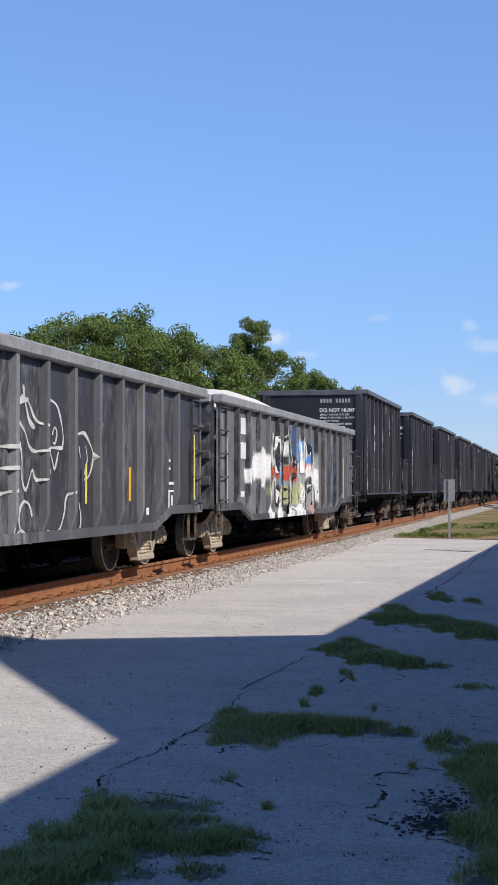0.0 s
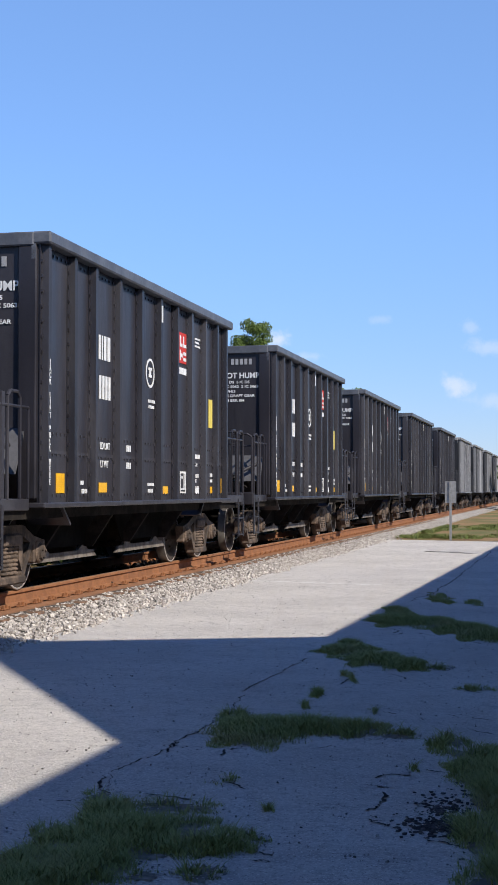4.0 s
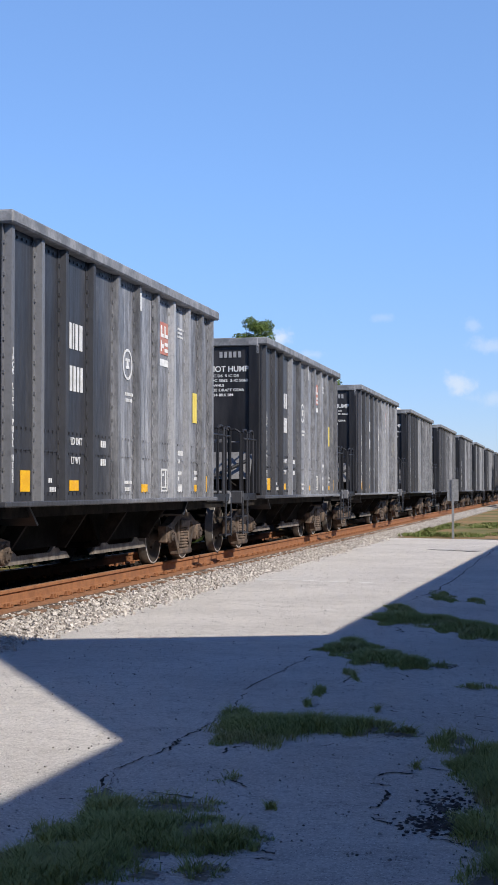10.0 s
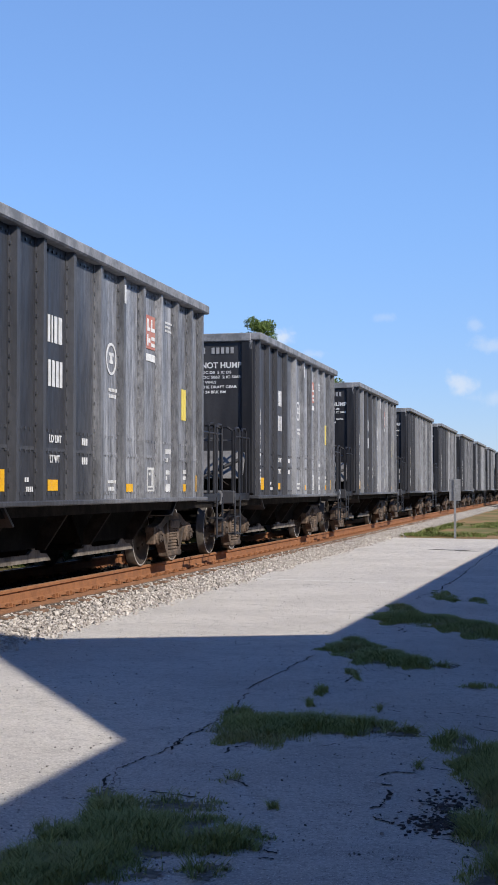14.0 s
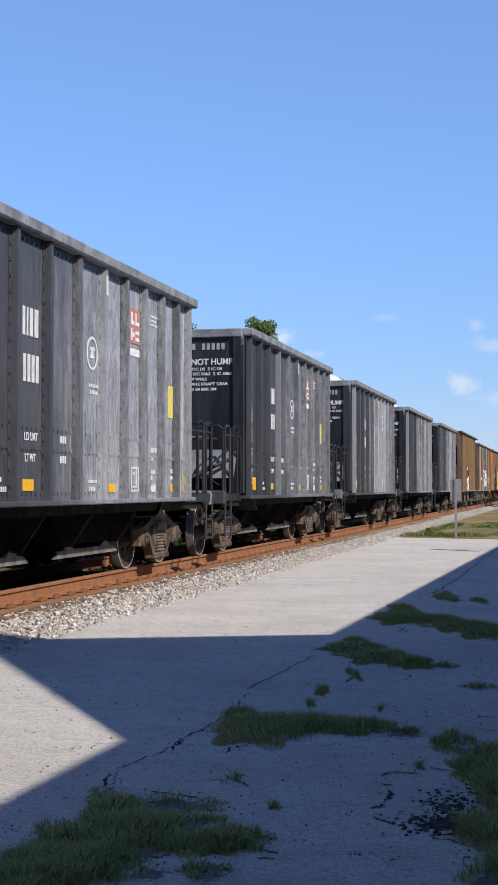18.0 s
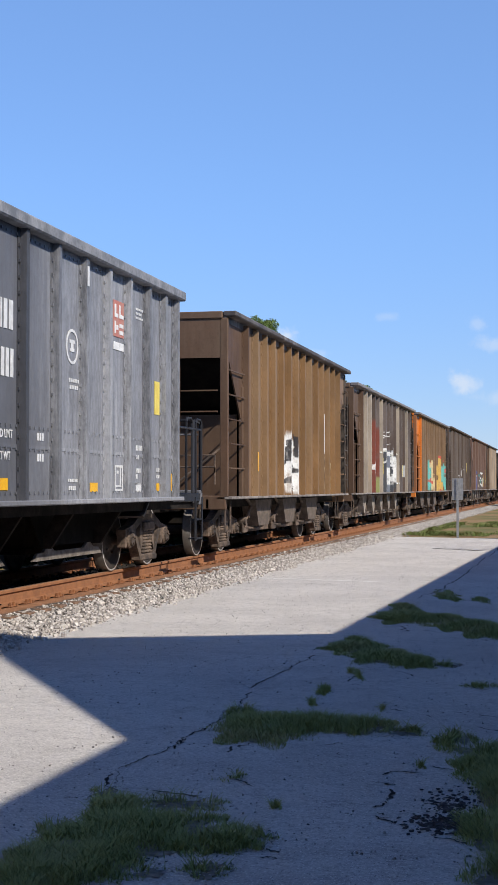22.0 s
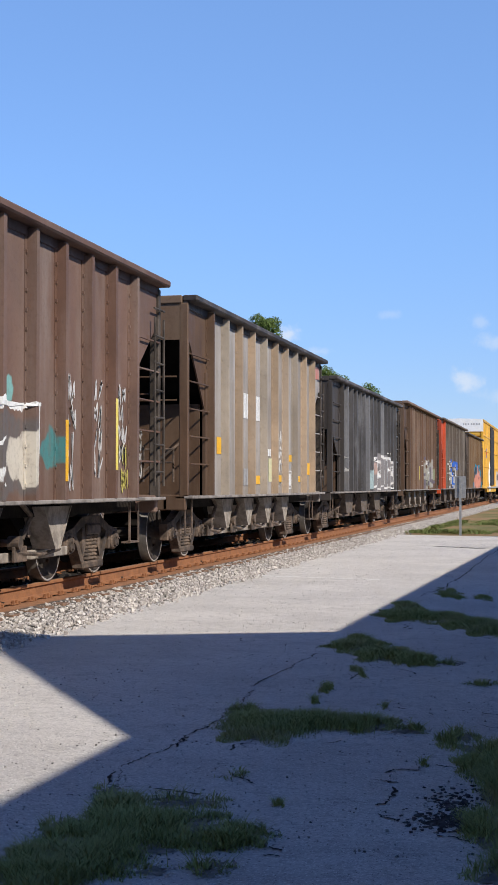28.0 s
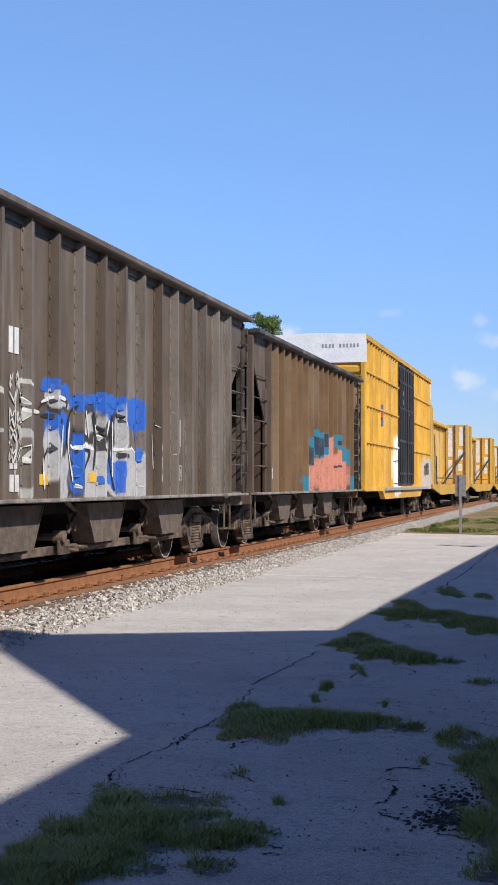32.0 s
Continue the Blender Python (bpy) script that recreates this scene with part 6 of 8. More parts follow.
SHAPES_G2C = [('e', 6.30, 1.80, 0.39, 0.09, 0.00, (0.04, 0.04, 0.05)), ('e', 5.12, 1.02, 0.24, 0.21, 0.00, (0.04, 0.04, 0.05)), ('e', 6.32, 0.78, 0.32, 0.11, 0.00, (0.04, 0.04, 0.05)), ('e', 7.11, 2.19, 0.32, 0.31, 0.00, (0.10, 0.14, 0.24)), ('e', 8.85, 1.32, 0.44, 0.10, 0.00, (0.04, 0.04, 0.05)), ('e', 9.63, 0.77, 0.34, 0.15, 0.00, (0.60, 0.30, 0.24))]
SHAPES_G2 = SHAPES_G2A + SHAPES_G2B + SHAPES_G2C
SHAPES_H0A = [('e', 5.73, 2.06, 0.48, 0.29, 0.00, WHITE), ('b', 5.73, 1.57, 0.48, 0.51, 0.00, WHITE), ('e', 6.42, 1.50, 0.24, 0.60, 0.00, WHITE), ('b', 6.39, 1.31, 0.21, 0.24, 0.00, WHITE), ('b', 5.43, 1.95, 0.08, 0.27, 0.39, BLACK), ('b', 5.68, 1.73, 0.07, 0.21, -0.76, BLACK), ('b', 5.75, 1.45, 0.35, 0.15, 2.00, BLACK), ('b', 5.94, 1.19, 0.27, 0.02, 0.00, BLACK), ('b', 6.39, 1.51, 0.04, 0.43, 0.00, BLACK), ('b', 6.25, 2.06, 0.04, 0.28, 0.00, BLACK)]
SHAPES_H0 = SHAPES_H0A
SHAPES_H1A = [('b', 4.10, 2.10, 0.80, 1.05, 0.00, (0.20, 0.055, 0.035)), ('e', 4.85, 1.20, 0.30, 0.34, 0.00, (0.28, 0.30, 0.12)), ('b', 7.18, 1.70, 2.24, 0.65, 0.00, (0.07, 0.075, 0.085)), ('b', 10.05, 1.38, 0.30, 0.30, 0.00, (0.28, 0.30, 0.12)), ('b', 5.24, 1.48, 0.20, 0.38, 0.00, WHITE), ('b', 5.22, 2.48, 0.17, 0.16, 0.00, (0.45, 0.46, 0.48)), ('b', 6.05, 2.33, 0.78, 0.06, 0.00, WHITE), ('b', 7.35, 1.71, 0.28, 0.66, 0.00, (0.20, 0.22, 0.26)), ('e', 6.86, 1.64, 0.23, 0.17, 0.00, WHITE), ('b', 6.83, 1.17, 0.26, 0.11, 0.00, WHITE), ('b', 8.31, 1.89, 0.10, 0.59, 0.00, WHITE), ('b', 7.32, 2.27, 0.20, 0.06, 0.00, WHITE), ('e', 8.57, 2.01, 0.24, 0.30, 0.00, WHITE), ('b', 8.58, 1.62, 0.17, 0.55, 0.00, (0.07, 0.075, 0.085))]
SHAPES_H1B = [('e', 9.01, 1.81, 0.38, 0.42, -0.30, WHITE), ('b', 9.63, 1.67, 0.37, 0.64, 0.00, WHITE), ('b', 9.55, 1.98, 0.20, 0.20, 0.00, (0.07, 0.075, 0.085)), ('b', 9.55, 1.50, 0.17, 0.11, 0.00, (0.07, 0.075, 0.085)), ('e', 9.64, 1.13, 0.29, 0.17, 0.00, (0.07, 0.075, 0.085)), ('b', 6.21, 1.68, 0.05, 0.61, 0.00, WHITE), ('e', 7.36, 1.55, 0.22, 0.25, 0.00, WHITE), ('r', 4.14, 1.75, 0.25, 0.22, 0.00, WHITE), ('b', 11.61, 1.57, 0.10, 0.35, 0.22, (0.5, 0.5, 0.5))]
SHAPES_H1 = SHAPES_H1A + SHAPES_H1B
SHAPES_H2A = [('e', 4.47, 1.76, 0.45, 0.55, 0.00, (0.16, 0.50, 0.46)), ('b', 4.46, 1.48, 0.44, 0.41, 0.00, (0.16, 0.50, 0.46)), ('b', 5.38, 1.58, 0.46, 0.52, 0.00, (0.16, 0.50, 0.46)), ('b', 5.55, 2.17, 0.29, 0.11, 0.00, (0.56, 0.12, 0.09)), ('e', 5.07, 2.12, 0.24, 0.21, 0.00, (0.66, 0.54, 0.32)), ('e', 4.71, 1.80, 0.25, 0.11, 0.00, (0.56, 0.12, 0.09)), ('b', 4.71, 1.49, 0.29, 0.05, 0.00, (0.56, 0.12, 0.09)), ('e', 5.56, 1.47, 0.40, 0.17, -0.40, (0.56, 0.12, 0.09)), ('b', 6.30, 1.70, 0.46, 0.66, 0.00, (0.66, 0.54, 0.32)), ('b', 6.52, 1.69, 0.24, 0.64, 0.00, (0.64, 0.43, 0.13)), ('e', 6.13, 1.37, 0.17, 0.10, 0.00, (0.56, 0.12, 0.09)), ('b', 6.55, 1.90, 0.20, 0.07, 0.00, (0.56, 0.12, 0.09)), ('e', 7.00, 1.21, 0.24, 0.69, 0.00, (0.66, 0.54, 0.32)), ('e', 8.26, 1.52, 0.56, 0.64, 0.00, (0.64, 0.43, 0.13))]
SHAPES_H2B = [('b', 8.26, 1.34, 0.56, 0.29, 0.00, (0.64, 0.43, 0.13)), ('b', 9.21, 1.73, 0.33, 0.69, 0.00, (0.64, 0.43, 0.13)), ('b', 10.03, 1.81, 0.42, 0.70, 0.00, (0.64, 0.43, 0.13)), ('b', 9.21, 2.43, 0.33, 0.05, 0.00, (0.56, 0.12, 0.09)), ('b', 10.08, 2.49, 0.34, 0.07, 0.00, (0.56, 0.12, 0.09)), ('b', 10.03, 1.09, 0.42, 0.05, 0.00, (0.56, 0.12, 0.09)), ('e', 10.97, 1.81, 0.51, 0.37, 0.00, (0.16, 0.50, 0.46)), ('b', 11.00, 1.25, 0.48, 0.22, 0.00, (0.64, 0.43, 0.13)), ('b', 11.89, 1.70, 0.41, 0.68, 0.00, (0.16, 0.50, 0.46)), ('b', 12.67, 1.35, 0.46, 0.34, 0.00, (0.16, 0.50, 0.46)), ('b', 11.89, 2.40, 0.37, 0.06, 0.00, (0.56, 0.12, 0.09)), ('e', 12.14, 1.97, 0.46, 0.10, 0.00, (0.56, 0.12, 0.09)), ('b', 12.74, 1.79, 0.40, 0.14, 0.00, (0.56, 0.12, 0.09)), ('e', 8.45, 1.56, 0.24, 0.13, 0.00, (0.17, 0.10, 0.06))]
SHAPES_H2 = SHAPES_H2A + SHAPES_H2B
SHAPES_H4A = [('e', 3.20, 1.22, 0.50, 0.59, 0.00, WHITE), ('e', 3.16, 1.21, 0.46, 0.55, 0.00, (0.07, 0.09, 0.26)), ('b', 3.29, 2.05, 0.17, 0.15, 0.00, (0.07, 0.09, 0.26)), ('e', 5.52, 2.27, 0.24, 0.20, 0.00, (0.20, 0.42, 0.39)), ('b', 7.25, 2.23, 0.14, 0.15, 0.00, (0.20, 0.42, 0.39)), ('e', 8.29, 2.21, 0.19, 0.16, 0.00, (0.20, 0.42, 0.39)), ('b', 6.94, 1.52, 2.15, 0.48, 0.00, (0.12, 0.105, 0.10)), ('b', 5.50, 1.95, 0.67, 0.08, 0.00, (0.07, 0.20, 0.19)), ('e', 4.79, 1.60, 0.11, 0.40, 0.00, WHITE), ('e', 4.79, 1.60, 0.05, 0.33, 0.00, (0.12, 0.105, 0.10)), ('b', 5.72, 1.62, 0.44, 0.02, 0.00, WHITE), ('b', 5.54, 2.06, 0.22, 0.09, -1.98, WHITE), ('e', 6.36, 1.54, 0.20, 0.54, 0.00, WHITE), ('e', 6.33, 1.48, 0.10, 0.49, 0.00, (0.12, 0.105, 0.10))]
SHAPES_H4B = [('b', 8.20, 2.06, 0.83, 0.03, 0.00, WHITE), ('b', 6.79, 2.09, 0.41, 0.03, 0.00, WHITE), ('b', 8.67, 1.49, 0.36, 0.27, 0.00, (0.55, 0.50, 0.42)), ('b', 5.17, 1.26, 0.34, 0.09, 1.08, (0.50, 0.43, 0.33)), ('e', 6.93, 1.56, 0.23, 0.25, 0.28, WHITE), ('e', 6.95, 1.55, 0.16, 0.16, 0.43, (0.07, 0.20, 0.19)), ('b', 7.74, 1.64, 0.36, 0.02, 0.00, WHITE), ('e', 7.68, 1.29, 0.31, 0.08, 0.00, WHITE), ('e', 9.59, 1.61, 0.33, 0.21, 0.00, (0.06, 0.20, 0.20)), ('e', 10.18, 2.00, 0.25, 0.21, 0.00, (0.12, 0.07, 0.05))]
SHAPES_H4 = SHAPES_H4A + SHAPES_H4B
SHAPES_H6 = [('b', 9.4, 1.55, 2.35, 0.52, 0.00, (0.25, 0.235, 0.235)), ('e', 7.9, 1.72, 0.34, 0.30, 0.00, (0.52, 0.36, 0.31)), ('e', 8.75, 1.70, 0.30, 0.32, 0.00, (0.46, 0.33, 0.30)), ('e', 9.6, 1.40, 0.30, 0.28, 0.00, (0.38, 0.44, 0.44)), ('e', 10.5, 1.72, 0.30, 0.30, 0.00, (0.54, 0.37, 0.32)), ('e', 11.2, 1.35, 0.34, 0.28, 0.00, (0.46, 0.45, 0.45)), ('e', 6.9, 1.35, 0.3, 0.3, 0.00, (0.40, 0.50, 0.51))]
SHAPES_H6 += [('r', y, 1.58, 0.34, 0.50, slant, (0.74, 0.72, 0.70)) for y, slant in ((7.5, 0.2), (8.25, -0.2), (9.05, 0.1), (9.85, -0.15), (10.65, 0.15), (11.3, 0.0))]
SHAPES_H7A = [('b', 6.55, 2.25, 0.26, 0.06, 0.00, (0.15, 0.125, 0.16)), ('b', 6.52, 1.62, 0.23, 0.57, 0.00, (0.36, 0.35, 0.31)), ('e', 6.52, 1.67, 0.21, 0.09, 0.00, (0.15, 0.125, 0.16)), ('e', 6.68, 1.30, 0.25, 0.18, 0.00, (0.15, 0.125, 0.16)), ('b', 6.95, 1.42, 0.19, 0.37, 0.00, (0.27, 0.28, 0.18)), ('b', 7.33, 1.46, 0.19, 0.41, 0.00, (0.36, 0.35, 0.31)), ('b', 7.72, 1.94, 0.24, 0.12, 0.00, (0.15, 0.125, 0.16)), ('b', 7.76, 1.43, 0.24, 0.39, 0.00, (0.27, 0.28, 0.18)), ('e', 8.14, 1.67, 0.18, 0.56, 0.00, (0.36, 0.35, 0.31)), ('b', 8.57, 1.53, 0.24, 0.50, 0.00, (0.40, 0.44, 0.25)), ('b', 9.04, 1.56, 0.23, 0.54, 0.00, (0.36, 0.35, 0.31)), ('e', 9.06, 1.60, 0.15, 0.34, 0.00, (0.15, 0.125, 0.16)), ('b', 9.49, 1.53, 0.20, 0.52, 0.00, (0.27, 0.28, 0.18)), ('b', 9.94, 1.61, 0.25, 0.60, 0.00, (0.38, 0.36, 0.35))]
SHAPES_H7B = [('b', 10.14, 1.35, 0.45, 0.09, 0.00, (0.15, 0.125, 0.16)), ('b', 10.39, 1.67, 0.20, 0.25, 0.00, (0.27, 0.28, 0.18)), ('r', 7.76, 1.33, 0.29, 0.21, 0.00, (0.08, 0.08, 0.07)), ('r', 8.14, 1.62, 0.18, 0.43, 0.00, (0.12, 0.10, 0.12)), ('r', 10.77, 1.78, 0.12, 0.35, 0.00, (0.5, 0.5, 0.48)), ('e', 5.57, 2.25, 0.05, 0.07, 0.00, WHITE), ('r', 5.69, 2.01, 0.15, 0.13, 0.00, WHITE), ('b', 5.56, 1.54, 0.03, 0.21, 0.00, WHITE)]
SHAPES_H7 = SHAPES_H7A + SHAPES_H7B
SHAPES_H8A = [('b', 4.94, 2.29, 0.45, 0.10, 0.00, (0.03, 0.14, 0.55)), ('b', 6.34, 2.21, 0.98, 0.11, 0.00, (0.03, 0.14, 0.55)), ('b', 7.48, 2.14, 0.73, 0.19, 0.00, (0.03, 0.14, 0.55)), ('e', 4.94, 2.11, 0.45, 0.14, 0.00, (0.05, 0.045, 0.045)), ('e', 4.96, 2.13, 0.41, 0.11, 0.00, (0.46, 0.46, 0.47)), ('b', 4.99, 1.79, 0.41, 0.20, 0.00, (0.03, 0.14, 0.55)), ('e', 4.70, 1.54, 0.17, 0.29, 0.00, (0.46, 0.46, 0.47)), ('b', 6.66, 1.36, 1.73, 0.34, 0.00, (0.46, 0.46, 0.47)), ('e', 5.27, 1.32, 0.30, 0.42, 0.26, (0.05, 0.045, 0.045)), ('e', 5.27, 1.29, 0.21, 0.31, 0.34, (0.46, 0.46, 0.47)), ('e', 5.53, 1.45, 0.18, 0.44, 0.00, (0.05, 0.045, 0.045)), ('e', 5.54, 1.45, 0.10, 0.37, 0.00, (0.03, 0.14, 0.55)), ('b', 6.02, 1.97, 0.29, 0.28, 0.00, (0.05, 0.045, 0.045)), ('e', 6.12, 1.95, 0.24, 0.13, 0.00, (0.46, 0.46, 0.47))]
SHAPES_H8B = [('b', 6.61, 1.56, 0.30, 0.55, 0.00, (0.46, 0.46, 0.47)), ('b', 6.58, 1.83, 0.22, 0.20, 0.36, (0.05, 0.045, 0.045)), ('b', 7.04, 1.32, 0.28, 0.20, 0.00, (0.03, 0.14, 0.55)), ('b', 7.51, 1.44, 0.19, 0.14, 0.00, (0.16, 0.30, 0.62)), ('e', 7.03, 1.86, 0.13, 0.23, 0.34, (0.05, 0.045, 0.045)), ('e', 7.45, 1.85, 0.31, 0.36, 0.00, (0.46, 0.46, 0.47)), ('b', 7.65, 1.67, 0.44, 0.02, 0.00, WHITE), ('b', 5.88, 1.64, 0.48, 0.03, 0.00, WHITE), ('e', 8.39, 1.79, 0.12, 0.53, 0.00, (0.40, 0.40, 0.41)), ('r', 3.08, 1.92, 0.20, 0.24, 0.00, (0.55, 0.54, 0.50)), ('r', 3.89, 2.02, 0.21, 0.26, 0.00, (0.55, 0.54, 0.50)), ('r', 3.85, 1.41, 0.14, 0.35, 0.00, (0.45, 0.44, 0.42)), ('r', 9.18, 1.51, 0.19, 0.42, 0.00, (0.35, 0.34, 0.33)), ('r', 10.18, 1.92, 0.14, 0.40, 0.00, (0.35, 0.34, 0.33))]
SHAPES_H8 = SHAPES_H8A + SHAPES_H8B
SHAPES_H9A = [('b', 6.04, 1.91, 0.51, 0.33, 0.00, (0.03, 0.24, 0.36)), ('b', 6.12, 1.84, 0.43, 0.26, 0.00, (0.045, 0.055, 0.085)), ('b', 7.09, 2.09, 0.54, 0.32, 0.00, (0.03, 0.24, 0.36)), ('b', 7.04, 2.04, 0.41, 0.23, 0.00, (0.045, 0.055, 0.085)), ('b', 7.93, 2.07, 0.39, 0.31, 0.00, (0.03, 0.24, 0.36)), ('b', 7.89, 2.17, 0.35, 0.18, 0.00, (0.045, 0.055, 0.085)), ('b', 8.78, 2.03, 0.54, 0.31, 0.00, (0.62, 0.28, 0.21)), ('b', 9.90, 2.22, 0.58, 0.19, 0.00, (0.03, 0.24, 0.36)), ('b', 9.95, 2.19, 0.53, 0.07, 0.00, (0.045, 0.055, 0.085)), ('b', 10.94, 1.88, 0.56, 0.25, 0.00, (0.03, 0.24, 0.36)), ('b', 9.99, 1.87, 0.58, 0.16, 0.00, (0.62, 0.28, 0.21)), ('b', 8.98, 1.42, 2.51, 0.41, 0.00, (0.62, 0.28, 0.21)), ('b', 6.16, 1.32, 0.47, 0.29, 0.00, (0.62, 0.28, 0.21)), ('b', 5.21, 1.22, 0.48, 0.19, 0.00, (0.03, 0.24, 0.36))]
SHAPES_H9B = [('b', 12.03, 1.19, 0.54, 0.19, 0.00, (0.03, 0.24, 0.36)), ('b', 9.85, 1.59, 0.53, 0.03, 0.00, (0.045, 0.055, 0.085))]
SHAPES_H9 = SHAPES_H9A + SHAPES_H9B
SHAPES_BA = [('e', 7.36, 1.76, 1.18, 1.02, 0.00, WHITE), ('b', 7.36, 1.41, 1.01, 0.59, 0.00, WHITE), ('r', 7.18, 1.52, 0.84, 0.39, 0.00, BLACK), ('b', 19.18, 1.53, 4.08, 0.66, 0.00, (0.48, 0.44, 0.42)), ('e', 17.44, 1.74, 0.97, 0.27, 0.00, BLACK), ('e', 20.77, 1.53, 1.35, 0.42, 0.00, BLACK)]
SHAPES_B = SHAPES_BA
LINES_G1A = [(0.05, (0.60, 0.60, 0.58), [(8.07, 2.22), (8.29, 2.16), (8.49, 1.99), (8.76, 1.91), (8.90, 1.79), (8.96, 1.67)]), (0.05, (0.60, 0.60, 0.58), [(7.99, 1.94), (8.19, 1.82), (8.32, 1.67), (8.53, 1.62), (8.96, 1.67), (9.45, 1.68)]), (0.05, (0.60, 0.60, 0.58), [(8.96, 2.23), (9.22, 2.17), (9.37, 2.00), (9.45, 1.80), (9.41, 1.68)]), (0.05, (0.60, 0.60, 0.58), [(9.07, 1.82), (9.13, 1.91), (9.22, 1.87), (9.18, 1.74), (9.09, 1.73)]), (0.05, (0.60, 0.60, 0.58), [(8.96, 1.66), (9.07, 1.53), (9.15, 1.43), (9.28, 1.63)]), (0.07, (0.60, 0.60, 0.58), [(8.12, 2.34), (8.19, 2.15), (8.32, 1.95), (8.49, 1.88)]), (0.09, (0.60, 0.60, 0.58), [(7.99, 2.16), (8.29, 2.19)]), (0.05, (0.60, 0.60, 0.58), [(8.02, 1.72), (8.09, 1.54), (8.10, 1.30), (8.22, 1.19), (8.41, 1.41), (8.53, 1.30), (8.94, 1.35), (9.00, 1.43)])]
LINES_G1B = [(0.06, (0.60, 0.60, 0.58), [(9.77, 1.65), (9.91, 1.51), (9.87, 1.24), (9.57, 1.11), (9.49, 0.91), (9.32, 0.72), (9.13, 0.68), (8.90, 0.72)]), (0.06, (0.60, 0.60, 0.58), [(9.96, 1.86), (10.23, 1.88), (10.49, 1.73), (10.58, 1.60), (10.44, 1.38), (10.23, 1.31)]), (0.05, (0.60, 0.60, 0.58), [(10.02, 1.72), (10.08, 1.58)]), (0.05, (0.60, 0.60, 0.58), [(10.27, 1.73), (10.34, 1.56), (10.23, 1.38)]), (0.06, (0.60, 0.60, 0.58), [(8.41, 0.89), (8.32, 1.02), (8.15, 1.06), (8.02, 0.96), (8.02, 0.81), (8.15, 0.68), (8.41, 0.60)]), (0.06, (0.60, 0.60, 0.58), [(7.82, 0.62), (8.05, 0.75), (8.22, 0.68)]), (0.05, (0.60, 0.60, 0.58), [(7.21, 1.64), (7.94, 1.66)]), (0.05, (0.60, 0.60, 0.58), [(7.21, 1.41), (7.94, 1.43)]), (0.05, (0.60, 0.60, 0.58), [(7.36, 1.14), (7.79, 1.18), (7.95, 1.22)])]
LINES_G1C = [(0.05, (0.60, 0.60, 0.58), [(7.92, 2.45), (7.94, 2.09), (7.91, 1.60), (7.95, 0.99), (7.82, 0.60)]), (0.05, (0.60, 0.60, 0.58), [(10.02, 1.03), (10.10, 0.83), (10.02, 0.64)]), (0.05, (0.46, 0.40, 0.32), [(10.71, 2.03), (10.73, 1.42)]), (0.05, (0.60, 0.60, 0.58), [(8.92, 1.98), (8.96, 2.09)])]
LINES_G1 = LINES_G1A + LINES_G1B + LINES_G1C
LINES_G2A = [(0.04, BLACK, [(5.72, 1.80), (6.00, 1.70), (5.86, 1.33), (5.63, 1.06)]), (0.04, BLACK, [(6.11, 1.69), (5.97, 1.33), (6.33, 1.05), (5.95, 0.96)]), (0.04, WHITE, [(4.60, 2.02), (4.80, 1.93), (5.10, 2.08)]), (0.04, WHITE, [(6.81, 1.34), (6.88, 1.03), (7.25, 0.68)]), (0.04, BLACK, [(7.80, 1.83), (7.63, 1.50), (7.92, 0.95)]), (0.04, BLACK, [(8.56, 1.45), (9.00, 1.10), (8.62, 0.65)]), (0.04, WHITE, [(6.31, 2.52), (6.19, 2.22), (6.55, 1.79)]), (0.04, WHITE, [(7.47, 2.37), (7.63, 1.82), (7.36, 1.42)]), (0.04, BLACK, [(4.60, 1.66), (4.97, 1.69), (4.84, 1.33)]), (0.05, (0.70, 0.33, 0.03), [(11.42, 2.22), (11.61, 1.56), (11.77, 0.90)]), (0.05, (0.25, 0.35, 0.55), [(12.52, 2.36), (12.77, 1.68), (12.69, 1.08)]), (0.04, (0.46, 0.40, 0.32), [(11.77, 1.28), (11.46, 0.57)])]
LINES_G2B = [(0.04, WHITE, [(10.27, 1.90), (10.45, 1.45), (10.34, 0.65)]), (0.04, WHITE, [(5.63, 2.41), (5.67, 1.69)]), (0.04, BLACK, [(6.88, 1.72), (6.83, 1.34), (7.09, 0.92)]), (0.04, WHITE, [(5.38, 0.98), (5.54, 0.55)]), (0.04, (0.46, 0.40, 0.32), [(3.50, 1.00), (3.29, 0.66)])]
LINES_G2 = LINES_G2A + LINES_G2B + scrawl([(5.2, 0.40, 0.7, 2.4), (6.2, 0.40, 0.7, 2.4), (7.2, 0.42, 0.7, 2.5), (8.9, 0.45, 0.7, 2.3)], BLACK, 12, 0.05, 2) + scrawl([(4.9, 0.35, 0.7, 2.3), (6.7, 0.40, 0.7, 2.4), (8.2, 0.42, 0.7, 2.4), (9.7, 0.40, 0.8, 2.2)], WHITE, 13, 0.06, 2) + scrawl([(11.5, 0.2, 0.8, 2.3)], (0.66, 0.30, 0.06), 14, 0.04, 3) + scrawl([(12.6, 0.22, 0.8, 2.4)], (0.20, 0.34, 0.60), 15, 0.05, 3)
